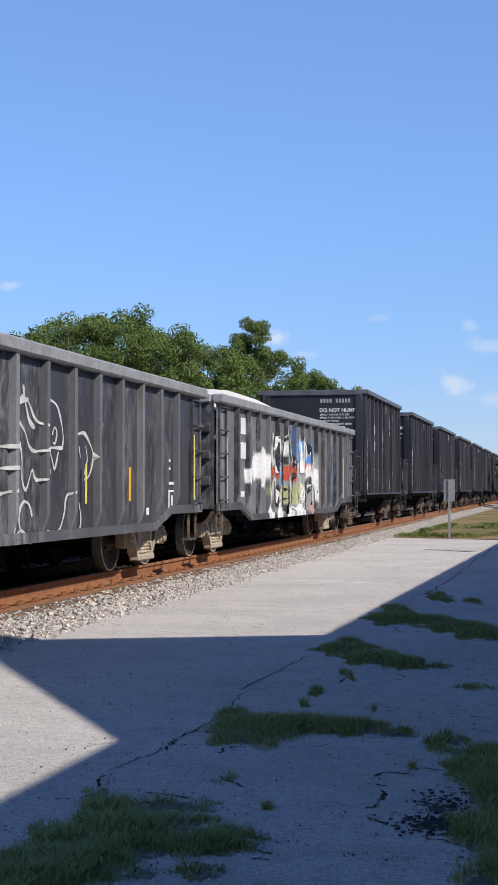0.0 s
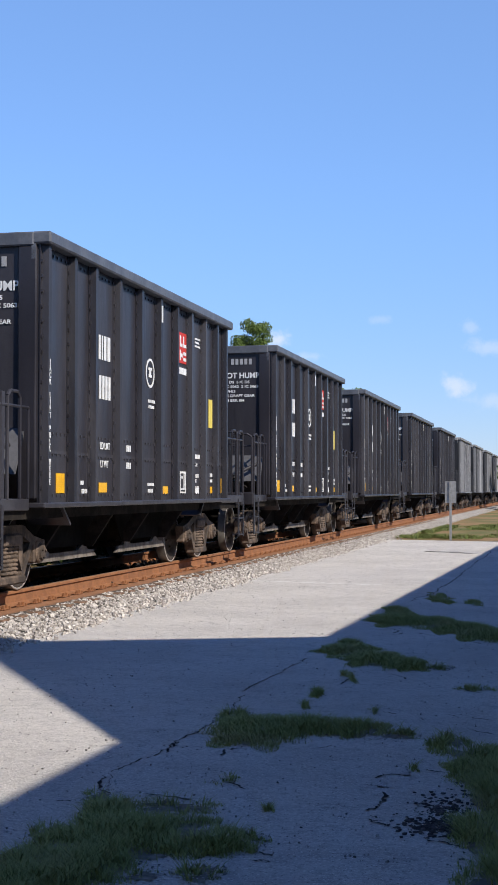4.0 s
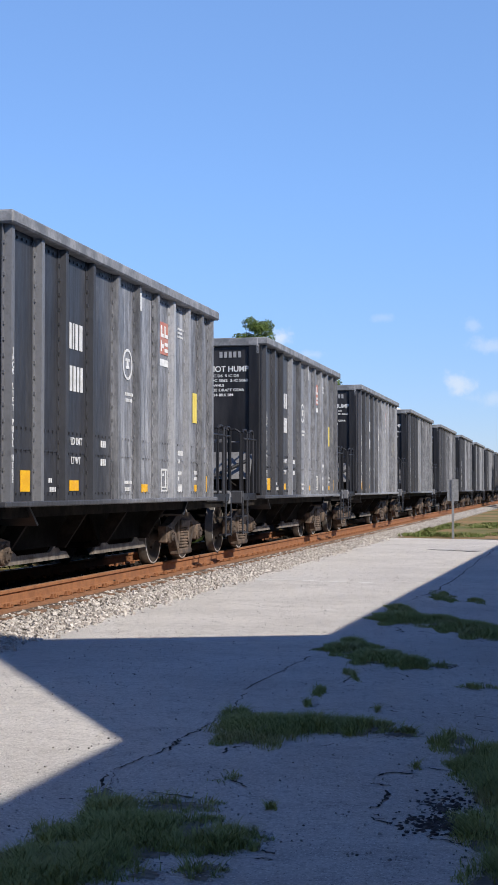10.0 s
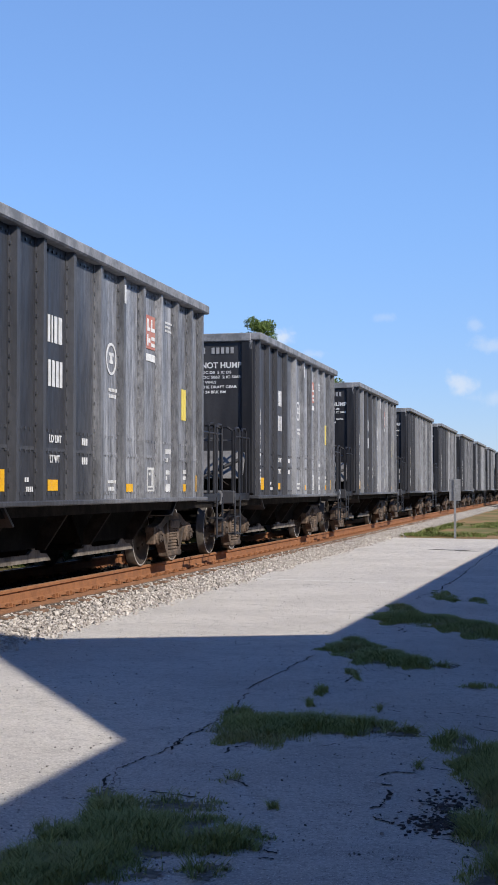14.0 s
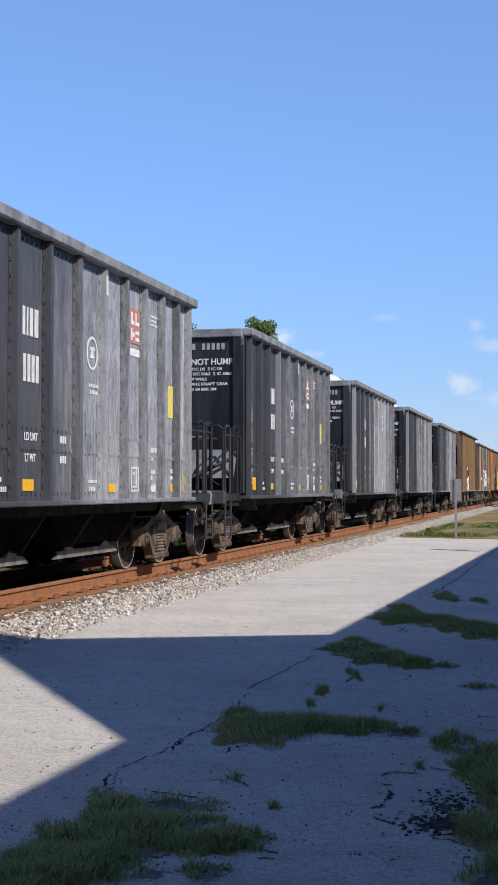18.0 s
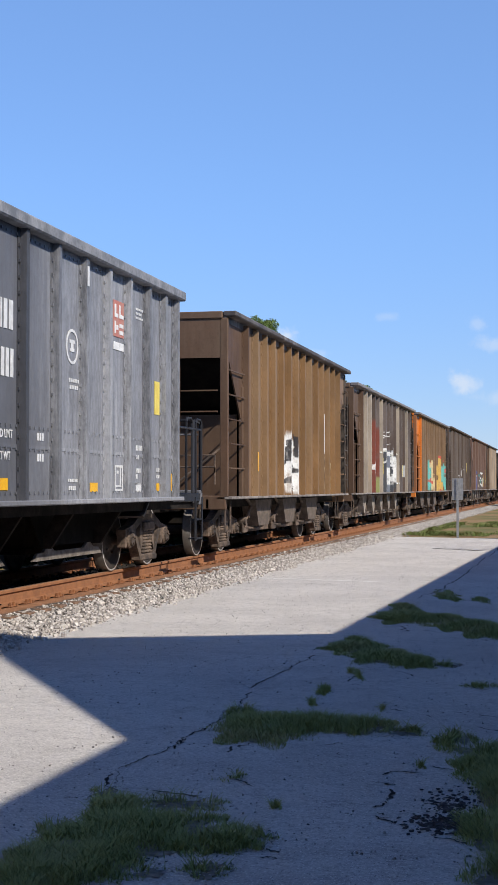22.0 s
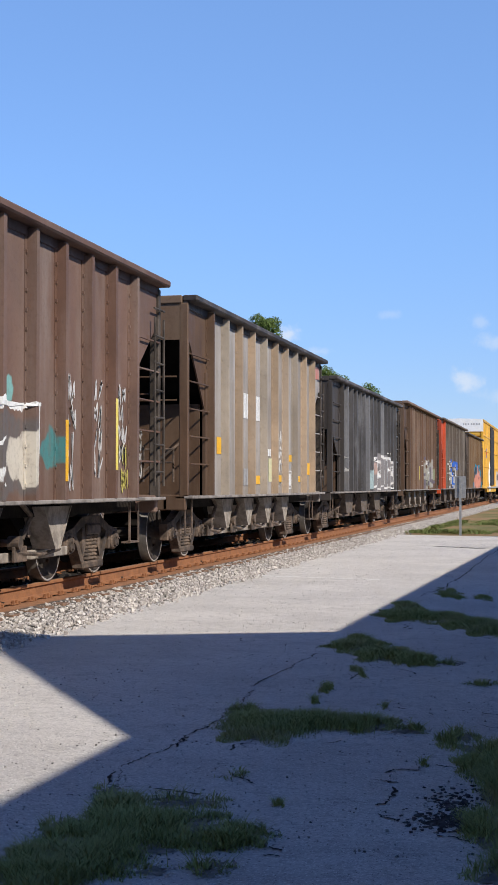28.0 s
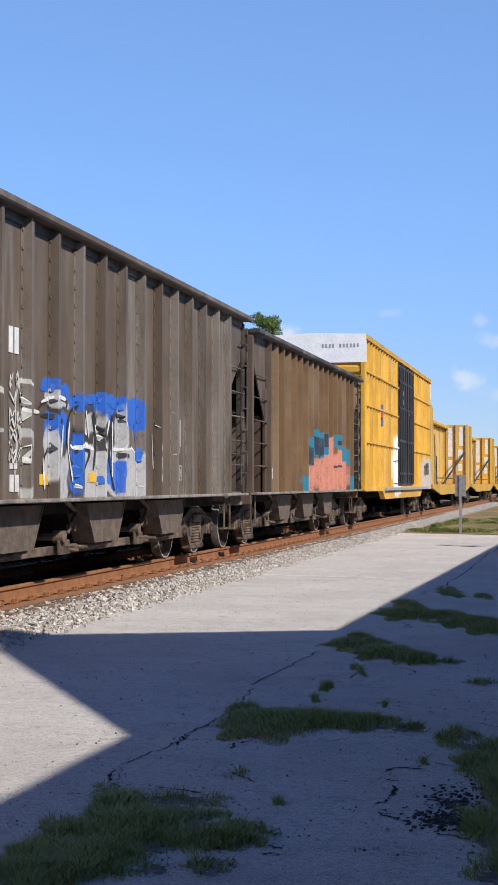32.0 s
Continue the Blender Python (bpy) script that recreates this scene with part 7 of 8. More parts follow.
LINES_H0A = [(0.04, BLACK, [(5.55, 2.14), (5.76, 1.91), (6.02, 1.70), (6.19, 1.58), (5.60, 1.29)]), (0.04, BLACK, [(6.53, 2.03), (6.64, 1.06)]), (0.04, BLACK, [(5.60, 1.21), (6.36, 1.16)]), (0.04, (0.46, 0.40, 0.32), [(2.11, 2.11), (2.18, 1.96), (2.36, 1.87), (2.40, 1.67), (2.44, 1.55)]), (0.04, (0.46, 0.40, 0.32), [(2.93, 1.86), (3.17, 1.70), (3.01, 1.62), (3.21, 1.36)]), (0.04, (0.46, 0.40, 0.32), [(7.42, 1.98), (7.51, 1.39)]), (0.04, (0.46, 0.40, 0.32), [(8.19, 1.96), (8.32, 1.75), (8.16, 1.49), (8.39, 1.18)]), (0.04, (0.46, 0.40, 0.32), [(9.23, 2.00), (9.45, 1.78), (9.27, 1.50), (9.49, 1.14)]), (0.04, (0.46, 0.40, 0.32), [(10.14, 1.98), (10.34, 1.80), (10.14, 1.51), (10.34, 1.13)]), (0.04, (0.46, 0.40, 0.32), [(3.75, 1.64), (3.79, 1.47)]), (0.04, (0.46, 0.40, 0.32), [(4.65, 1.44), (4.70, 1.26)])]
LINES_H0 = LINES_H0A[:3] + scrawl([(7.3, 0.14, 1.15, 2.05), (8.25, 0.13, 1.12, 2.05)], (0.50, 0.46, 0.42), 3) + scrawl([(9.15, 0.13, 1.15, 2.15), (10.15, 0.13, 1.15, 1.95), (11.0, 0.10, 1.15, 1.8)], (0.55, 0.42, 0.24), 4)
LINES_H1A = [(0.07, (0.66, 0.66, 0.58), [(5.12, 2.33), (5.78, 2.26), (6.62, 2.33), (7.45, 2.32), (8.09, 2.23), (8.84, 2.29), (9.98, 2.28)]), (0.04, WHITE, [(6.59, 2.31), (6.44, 1.74), (6.32, 1.14)]), (0.04, WHITE, [(6.52, 2.80), (6.37, 2.85), (6.52, 2.92), (6.52, 2.79), (6.37, 2.50)]), (0.04, WHITE, [(7.26, 2.93), (7.56, 2.94), (7.34, 2.78), (7.61, 2.68), (7.34, 2.54)]), (0.04, WHITE, [(8.47, 3.03), (8.50, 2.54)]), (0.06, WHITE, [(8.53, 2.25), (8.63, 1.80), (8.47, 1.14)]), (0.05, WHITE, [(7.26, 1.65), (7.67, 1.69), (7.45, 1.45), (7.67, 1.38), (7.45, 1.06)]), (0.05, WHITE, [(9.64, 1.31), (10.15, 1.31), (10.22, 1.04)]), (0.04, WHITE, [(4.17, 1.88), (4.32, 1.98), (4.44, 1.82), (4.25, 1.61)])]
LINES_H1B = [(0.04, (0.46, 0.40, 0.32), [(11.83, 1.89), (12.12, 1.41), (11.95, 1.13)]), (0.04, (0.46, 0.40, 0.32), [(3.33, 1.72), (3.51, 1.66), (3.37, 1.41)]), (0.04, (0.46, 0.40, 0.32), [(3.30, 1.90), (3.47, 1.79)])]
LINES_H1 = LINES_H1A + LINES_H1B
LINES_H4A = [(0.04, WHITE, [(5.01, 1.17), (4.88, 1.40), (4.92, 1.85), (5.05, 2.00)]), (0.04, WHITE, [(5.05, 1.85), (5.48, 1.86)]), (0.04, WHITE, [(5.45, 2.07), (5.62, 2.00), (5.68, 2.18), (5.95, 2.09), (5.92, 1.82)]), (0.05, WHITE, [(5.45, 1.74), (5.99, 1.61), (6.34, 1.67)]), (0.04, WHITE, [(5.99, 1.79), (6.34, 1.92)]), (0.05, WHITE, [(6.47, 2.10), (7.32, 2.10)]), (0.05, WHITE, [(6.47, 2.08), (6.70, 1.63), (6.63, 1.20), (6.41, 1.06)]), (0.04, WHITE, [(7.27, 2.16), (7.32, 1.13)]), (0.05, WHITE, [(7.49, 2.18), (7.81, 2.05), (9.29, 2.10)]), (0.04, WHITE, [(7.73, 1.20), (7.58, 1.65), (7.83, 1.81)]), (0.04, WHITE, [(7.93, 1.20), (8.24, 1.36), (8.19, 1.66)]), (0.04, WHITE, [(9.24, 2.09), (9.21, 1.28)])]
LINES_H4 = LINES_H4A + scrawl([(10.25, 0.17, 1.15, 2.5), (11.25, 0.20, 1.3, 2.55), (12.25, 0.20, 1.5, 2.5)], (0.66, 0.64, 0.62), 5, 0.035, 4) + scrawl([(12.35, 0.14, 1.12, 1.75)], (0.55, 0.48, 0.12), 6, 0.03, 2) + scrawl([(13.05, 0.10, 1.3, 2.0)], (0.45, 0.42, 0.38), 7)
LINES_H6A = [(0.16, (0.40, 0.29, 0.26), [(7.56, 1.83), (7.67, 1.53)]), (0.16, (0.40, 0.29, 0.26), [(8.1, 1.89), (8.25, 1.55)]), (0.16, (0.40, 0.29, 0.26), [(8.65, 1.89), (8.79, 1.57)]), (0.16, (0.40, 0.29, 0.26), [(9.53, 1.96), (9.6, 1.67)]), (0.16, (0.40, 0.29, 0.26), [(10.45, 2.03), (10.63, 1.71)])] + [(0.13, (0.34, 0.33, 0.34), [(7.41, 1.43), (7.52, 1.13)]), (0.13, (0.34, 0.33, 0.34), [(8.07, 1.39), (8.19, 1.1)]), (0.13, (0.34, 0.33, 0.34), [(8.69, 1.4), (8.79, 1.11)]), (0.13, (0.34, 0.33, 0.34), [(10.41, 1.44), (10.49, 1.11)]), (0.13, (0.34, 0.33, 0.34), [(11.33, 1.46), (11.43, 1.23)])]
LINES_H6B = [(0.17, (0.36, 0.45, 0.46), [(6.93, 1.36), (6.99, 1.1)]), (0.17, (0.36, 0.45, 0.46), [(9.57, 1.59), (9.64, 1.25)])] + [(0.06, WHITE, [(7.14, 1.08), (7.21, 1.66), (7.41, 2.08), (7.64, 1.92), (7.87, 1.2)]), (0.06, WHITE, [(7.87, 1.2), (7.92, 1.82), (8.03, 2.01), (8.28, 1.97)]), (0.06, WHITE, [(8.38, 1.08), (8.43, 1.59), (8.61, 1.98), (8.92, 2.07), (9.06, 1.88), (9.02, 1.21)]), (0.06, WHITE, [(9.31, 1.21), (9.41, 1.9), (9.7, 2.12), (9.91, 2.03), (9.8, 1.78)]), (0.06, WHITE, [(10.24, 1.09), (10.06, 1.65), (10.34, 2.09), (10.71, 2.21), (10.94, 2.06), (10.78, 1.67), (10.56, 1.45), (10.78, 1.15)]), (0.06, WHITE, [(11.45, 1.7), (11.11, 1.61), (11.07, 1.38), (11.33, 1.16), (11.63, 1.12), (11.7, 1.47)])]
LINES_H6 = LINES_H6A + LINES_H6B + scrawl([(12.55, 0.12, 1.7, 2.1), (2.0, 0.10, 1.55, 2.1)], (0.5, 0.48, 0.46), 12, 0.03, 2)
LINES_H7A = [(0.04, WHITE, [(5.70, 1.88), (5.75, 2.10), (5.92, 2.10), (5.82, 1.98), (6.03, 1.88)]), (0.04, WHITE, [(5.70, 1.75), (5.75, 1.34)]), (0.04, WHITE, [(7.42, 2.26), (7.48, 1.81), (7.57, 1.46)]), (0.04, WHITE, [(8.00, 2.22), (8.19, 1.76), (8.30, 1.18)]), (0.04, WHITE, [(10.00, 2.21), (10.34, 2.03), (10.00, 1.91)]), (0.04, WHITE, [(10.89, 2.13), (11.04, 1.76), (10.86, 1.35)]), (0.04, (0.12, 0.11, 0.12), [(7.74, 1.26), (7.69, 1.47), (7.96, 1.51), (8.14, 1.26)]), (0.04, (0.12, 0.11, 0.12), [(8.30, 2.20), (8.42, 1.70), (8.37, 1.11)]), (0.04, (0.25, 0.18, 0.42), [(7.57, 2.23), (7.74, 1.89), (7.65, 1.61)]), (0.04, (0.25, 0.18, 0.42), [(9.15, 2.17), (9.31, 1.64), (9.15, 1.26)]), (0.05, (0.42, 0.45, 0.20), [(8.80, 2.04), (8.90, 1.03)]), (0.04, (0.5, 0.5, 0.45), [(8.51, 2.06), (8.56, 1.04)])]
LINES_H7 = LINES_H7A
BLUE = (0.03, 0.14, 0.55)
LINES_H8A = [(0.06, BLACK, [(4.17, 2.04), (4.41, 2.14), (4.89, 2.19), (5.09, 2.15), (5.07, 2.09)]), (0.06, BLACK, [(4.23, 1.96), (4.59, 1.96), (4.95, 1.92)]), (0.06, BLACK, [(4.59, 1.92), (4.53, 1.66), (4.35, 1.5), (4.29, 1.34)]), (0.06, BLACK, [(5.59, 2.14), (5.24, 2.06), (5.1, 1.84), (5.18, 1.52), (5.48, 1.31)]), (0.06, BLACK, [(5.3, 1.58), (5.9, 1.6), (5.71, 1.36), (5.48, 1.06)]), (0.06, BLACK, [(6.01, 2.06), (6.14, 1.72), (6.06, 1.37)]), (0.06, BLACK, [(6.06, 2.08), (6.43, 1.59), (6.81, 2.08)]), (0.06, BLACK, [(6.81, 2.08), (6.69, 1.56), (6.91, 1.11)]), (0.06, BLACK, [(6.98, 2.11), (7.26, 1.76), (7.4, 1.11)]), (0.06, BLACK, [(6.98, 1.57), (7.55, 1.57)])]
LINES_H8B = [(0.05, WHITE, [(4.23, 2.11), (4.71, 2.2), (5.04, 2.18)]), (0.05, WHITE, [(5.18, 1.93), (5.14, 1.6), (5.36, 1.14)]), (0.05, WHITE, [(5.77, 2.09), (5.88, 1.75)]), (0.05, WHITE, [(5.36, 1.65), (5.97, 1.64)]), (0.05, WHITE, [(6.11, 1.93), (6.39, 1.5), (6.56, 1.78), (6.69, 2.01)]), (0.05, WHITE, [(6.81, 1.99), (6.81, 1.29)]), (0.05, WHITE, [(7.09, 2.03), (7.29, 1.57), (7.29, 1.09)]), (0.05, WHITE, [(6.83, 1.64), (7.58, 1.66)]), (0.05, WHITE, [(3.88, 2.16), (3.86, 2.02), (4.17, 1.99)]), (0.05, WHITE, [(4.29, 1.49), (4.35, 1.14)]), (0.05, WHITE, [(4.95, 1.88), (4.89, 1.51)]), (0.05, WHITE, [(5.65, 1.95), (5.77, 1.79)])]
LINES_H8D = [(0.1, BLUE, [(4.21, 2.26), (4.71, 2.29), (5.07, 2.23)]), (0.1, BLUE, [(5.3, 2.21), (5.9, 2.22), (6.56, 2.24), (7.12, 2.16), (7.63, 2.01)]), (0.1, BLUE, [(4.47, 1.82), (4.71, 1.87), (4.71, 1.54)]), (0.1, BLUE, [(5.24, 1.52), (5.36, 1.27)]), (0.1, BLUE, [(6.16, 1.24), (6.72, 1.42), (6.83, 1.74)]), (0.1, BLUE, [(7.79, 2.01), (7.9, 1.49)]), (0.04, (0.60, 0.60, 0.58), [(7.95, 2.26), (8.06, 1.88), (7.9, 1.16)]), (0.04, (0.60, 0.60, 0.58), [(8.69, 2.1), (8.9, 1.71), (8.87, 1.16)]), (0.04, (0.60, 0.60, 0.58), [(9.6, 2.25), (9.73, 1.89), (9.6, 1.63)]), (0.04, (0.60, 0.60, 0.58), [(8.22, 2.32), (8.11, 2.08)]), (0.04, (0.60, 0.60, 0.58), [(8.62, 1.9), (8.69, 1.41)])]
LINES_H8 = [(w, c, [(y + 0.2, z) for y, z in line]) for w, c, line in LINES_H8D + LINES_H8A + LINES_H8B]
LINES_H8 += scrawl([(3.68, 0.20, 1.42, 2.4)], (0.68, 0.67, 0.64), 8, 0.04, 5) + scrawl([(4.05, 0.10, 1.1, 1.4)], (0.5, 0.5, 0.48), 11, 0.03, 1)
LINES_H5 = scrawl([(7.29, 0.22, 1.17, 2.28)], (0.80, 0.79, 0.77), 9, 0.05, 4)
MAT["faded_red"] = worn("faded_red_plate", (0.50, 0.16, 0.12), (0.42, 0.24, 0.20), 0.6, 0, 9)
MAT["cream"] = worn("faded_cream_sticker", (0.62, 0.60, 0.36), (0.52, 0.50, 0.32), 0.6, 0, 9)
MAT["patch"] = worn("dark_grey_touch_up", (0.085, 0.085, 0.095), (0.12, 0.12, 0.125), 0.6, 0, 5)
MAT["grey_white"] = worn("dusted_white_lettering", (0.72, 0.72, 0.72), (0.55, 0.55, 0.55), 0.6, 0, 9)
MAT["chord"] = worn("scuffed_grey_chord", (0.30, 0.30, 0.30), (0.21, 0.21, 0.21), 0.6, 0.0, 4)
MAT["rim_black"] = worn("scuffed_black_rim", (0.07, 0.075, 0.09), (0.12, 0.125, 0.14), 0.45, 0, 3)
MAT["rim_grey"] = worn("dusty_rim", (0.14, 0.145, 0.155), (0.30, 0.30, 0.31), 0.6, 0, 3)
MAT["pale_green"] = worn("pale_green_spray", (0.36, 0.46, 0.32), (0.28, 0.36, 0.25), 0.7, 0, 9)
MAT["ink"] = worn("black_lettering", (0.02, 0.02, 0.03), (0.04, 0.04, 0.05), 0.6)
MAT["blue"] = worn("blue_emblem", (0.05, 0.10, 0.45), (0.04, 0.08, 0.35), 0.5)
MAT["pale_gate"] = worn("pale_dusty_hopper", (0.34, 0.30, 0.26), (0.17, 0.14, 0.115), 0.85)
MAT["brown_gate"] = worn("brown_dusty_hopper", (0.085, 0.066, 0.054), (0.16, 0.125, 0.10), 0.85)
PAINT = {
    "black": car_paint("black_hopper_paint", (0.023, 0.0215, 0.027), (0.11, 0.105, 0.115), 0.28, rusty=0.02, rough=0.38, seed=1),
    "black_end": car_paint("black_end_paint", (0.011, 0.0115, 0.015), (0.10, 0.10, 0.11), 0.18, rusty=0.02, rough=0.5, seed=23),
    "black_dusty": car_paint("dusty_black_hopper_paint", (0.023, 0.024, 0.030), (0.44, 0.452, 0.49), 0.80, rusty=0.01, rough=0.42, seed=2, run=0.06, grain=11.0, lee=True),
    "black_dustier": car_paint("pale_dusted_black_paint", (0.034, 0.035, 0.043), (0.54, 0.555, 0.60), 1.0, rusty=0.01, rough=0.45, seed=3, run=0.06, grain=11.0, lee=True),
    "black_pale": car_paint("stone_dusted_black_paint", (0.060, 0.062, 0.073), (0.56, 0.575, 0.62), 0.95, rusty=0.01, rough=0.5, seed=24, run=0.06, grain=11.0, lee=True),
    "grey_pale": car_paint("dust_caked_black_paint", (0.13, 0.134, 0.152), (0.56, 0.575, 0.62), 0.95, rusty=0.01, rough=0.5, seed=35, run=0.06, grain=11.0, lee=True),
    "post_dusty": car_paint("streaked_black_post_paint", (0.046, 0.047, 0.055), (0.48, 0.485, 0.51), 0.66, rusty=0.01, rough=0.5, seed=25, run=0.05, grain=13.0, lee=True),
    "bulk_brown": car_paint("brown_bulkhead_paint", (0.20, 0.085, 0.035), (0.22, 0.16, 0.11), 0.3, rusty=0.08, rough=0.65, seed=26),
    "end_brown": car_paint("sooty_brown_end_paint", (0.100, 0.056, 0.033), (0.20, 0.145, 0.10), 0.35, rusty=0.08, rough=0.62, seed=27),
    "umber_rib": car_paint("beige_post_paint", (0.34, 0.285, 0.225), (0.46, 0.41, 0.35), 0.4, rusty=0.08, rough=0.65, seed=28),
    "gon_a": car_paint("gondola_paint", (0.042, 0.042, 0.050), (0.30, 0.30, 0.31), 0.5, run=0.4, grain=9.0, rusty=0.04, rough=0.5, seed=4,
                       marks=[]),
    "gon_b": car_paint("painted_gondola", (0.042, 0.042, 0.050), (0.30, 0.30, 0.31), 0.5, run=0.4, grain=9.0, rusty=0.04, rough=0.5, seed=5,
                       marks=[("shapes", SHAPES_G2, 32.0)]),
    "ochre": car_paint("ochre_brown_paint", (0.185, 0.105, 0.052), (0.36, 0.30, 0.25), 0.30, rusty=0.05, rough=0.6, seed=6,
                       marks=[("shapes", SHAPES_H0, 33.0)]),
    "ochre_trim": car_paint("yellow_brown_trim", (0.225, 0.125, 0.052), (0.30, 0.24, 0.17), 0.2, rusty=0.05, rough=0.6, seed=7,
                            marks=[("shapes", SHAPES_H0, 33.0)]),
    "umber": car_paint("grey_umber_paint", (0.100, 0.070, 0.054), (0.34, 0.33, 0.34), 0.26, rusty=0.10, rough=0.62, seed=8,
                       marks=[("shapes", SHAPES_H1, 34.0)]),
    "brown": car_paint("faded_brown_paint", (0.205, 0.122, 0.062), (0.36, 0.30, 0.24), 0.16, rusty=0.06, rough=0.62, seed=9,
                       marks=[("shapes", SHAPES_H2, 35.0)]),
    "orange": car_paint("orange_end_paint", (0.62, 0.175, 0.018), (0.40, 0.25, 0.14), 0.15, rusty=0.06, rough=0.6, seed=10),
    "dark_brown": car_paint("dark_brown_paint", (0.088, 0.058, 0.040), (0.22, 0.19, 0.17), 0.45, rusty=0.10, rough=0.62, seed=11,
                            marks=[("tag", 5.0, 9.0, 1.2, 2.3, (0.45, 0.43, 0.42), 15.0, 1.4, 0.9)]),
    "maroon": car_paint("maroon_brown_paint", (0.140, 0.076, 0.052), (0.24, 0.19, 0.165), 0.45, rusty=0.12, rough=0.62, seed=12,
                        marks=[("shapes", SHAPES_H4, 36.0)]),
    "taupe": car_paint("taupe_paint", (0.27, 0.235, 0.205), (0.47, 0.46, 0.46), 0.5, rusty=0.03, rough=0.6, seed=13,
                       marks=[]),
    "taupe_rib": car_paint("tan_post_paint", (0.36, 0.265, 0.18), (0.44, 0.38, 0.32), 0.3, rusty=0.03, rough=0.6, seed=14),
    "charcoal": car_paint("charcoal_paint", (0.062, 0.057, 0.056), (0.33, 0.33, 0.345), 0.50, rusty=0.04, rough=0.55, seed=15,
                          marks=[("shapes", SHAPES_H6, 37.0)]),
    "charcoal_end": car_paint("sooty_charcoal_paint", (0.050, 0.041, 0.036), (0.14, 0.125, 0.11), 0.3, rusty=0.08, rough=0.6, seed=34),
    "rust_brown": car_paint("rust_brown_paint", (0.155, 0.088, 0.054), (0.36, 0.30, 0.25), 0.26, rusty=0.10, rough=0.62, seed=16,
                            marks=[("shapes", SHAPES_H7, 38.0)]),
    "slate": car_paint("slate_brown_paint", (0.108, 0.078, 0.055), (0.36, 0.34, 0.32), 0.32, rusty=0.04, rough=0.58, seed=17,
                       marks=[("shapes", SHAPES_H8, 39.0)]),
    "rim_dark": car_paint("sooty_rim_paint", (0.045, 0.036, 0.032), (0.36, 0.33, 0.32), 0.55, rusty=0.10, rough=0.6, seed=33),
    "orange_low": car_paint("rusted_orange_paint", (0.33, 0.105, 0.026), (0.22, 0.13, 0.08), 0.35, rusty=0.25, rough=0.65, seed=30),
    "red_low": car_paint("rusted_red_paint", (0.40, 0.060, 0.022), (0.25, 0.12, 0.08), 0.3, rusty=0.2, rough=0.65, seed=31),
    "gon_post": car_paint("scuffed_gondola_post_paint", (0.12, 0.12, 0.13), (0.34, 0.34, 0.35), 0.5, rusty=0.04, rough=0.55, seed=32),
    "red_orange": car_paint("red_orange_end_paint", (0.56, 0.075, 0.022), (0.35, 0.20, 0.14), 0.15, rusty=0.06, rough=0.6, seed=18,
                            marks=[]),
    "tan_brown": car_paint("tan_brown_paint", (0.190, 0.112, 0.055), (0.31, 0.255, 0.19), 0.3, rusty=0.04, rough=0.62, seed=19,
                           marks=[("shapes", SHAPES_H9, 40.0)]),
    "yellow": car_paint("rail_yellow_paint", (0.66, 0.36, 0.035), (0.55, 0.42, 0.22), 0.2, rusty=0.04, rough=0.55, seed=20,
                        marks=[("shapes", SHAPES_B, 41.0)]),
    "door_black": car_paint("black_door_paint", (0.03, 0.03, 0.035), (0.15, 0.15, 0.15), 0.3, rough=0.5, seed=21),
    "flat_yellow": car_paint("flat_car_yellow", (0.62, 0.36, 0.05), (0.5, 0.4, 0.25), 0.25, rusty=0.1, rough=0.6, seed=22),
}

# ---- the train: each car's leading corner, counted back from where the camera stands when the clip begins ----
START = -1.246
TRAIN = []


def couple(car, s):
    TRAIN.append((car, s))
    return car


def drawn_up(car, s):
    """Set a car's lengths to the train's scale along the track, and couple it at its place."""
    for p in car.children:
        if p.name.startswith("bogie"):
            p.location.y *= ALONG
    for p in car.children_recursive:
        top = p if p.parent is car else p.parent
        if p.type == "MESH" and not top.name.startswith("bogie"):
            p.data.transform(Matrix.Diagonal((1, ALONG, 1, 1)))
    return couple(car, ALONG * (s - 18.25) + 18.25)


drawn_up(gondola("dark grey gondola heaped with stone, white line tag on its side", PAINT["gon_a"], 16.2,
               [(15.42, 15.48, 1.03, 2.04, "pale_yellow", True), (10.03, 10.09, 1.02, 1.50, "pale_yellow", True), (12.15, 12.24, 1.03, 1.49, "yellow", False),
                (14.20, 14.62, 1.15, 1.18, "white", False), (14.20, 14.62, 0.84, 0.87, "white", False), (14.20, 14.25, 0.87, 1.15, "white", False), (14.57, 14.62, 0.87, 1.15, "white", False),
                (14.36, 14.44, 0.95, 1.10, "white", False), (14.22, 14.30, 1.60, 1.64, "white", False), (14.5, 14.6, 1.60, 1.64, "white", False), (14.22, 14.30, 1.48, 1.52, "white", False),
                (14.5, 14.6, 1.48, 1.52, "white", False), (14.22, 14.60, 1.26, 1.30, "white", False), (13.01, 13.13, 0.83, 0.93, "white", False)], 0.25, 3, 0.995, PAINT["gon_post"]), 7.85)
drawn_up(gondola("dark grey gondola heaped with white stone, bright painted side", PAINT["gon_b"], 16.2,
               [(0.75, 0.80, 0.95, 2.1, "pale_yellow", False), (14.7, 14.75, 0.95, 2.0, "pale_yellow", False), (1.9, 2.3, 2.2, 2.5, "white", False), (1.9, 2.4, 1.75, 2.05, "white", False),
                (14.0, 14.25, 1.0, 1.42, "white", False), (1.9, 2.2, 1.05, 1.15, "white", False)], 0.55, 4, 1.40), 25.2)

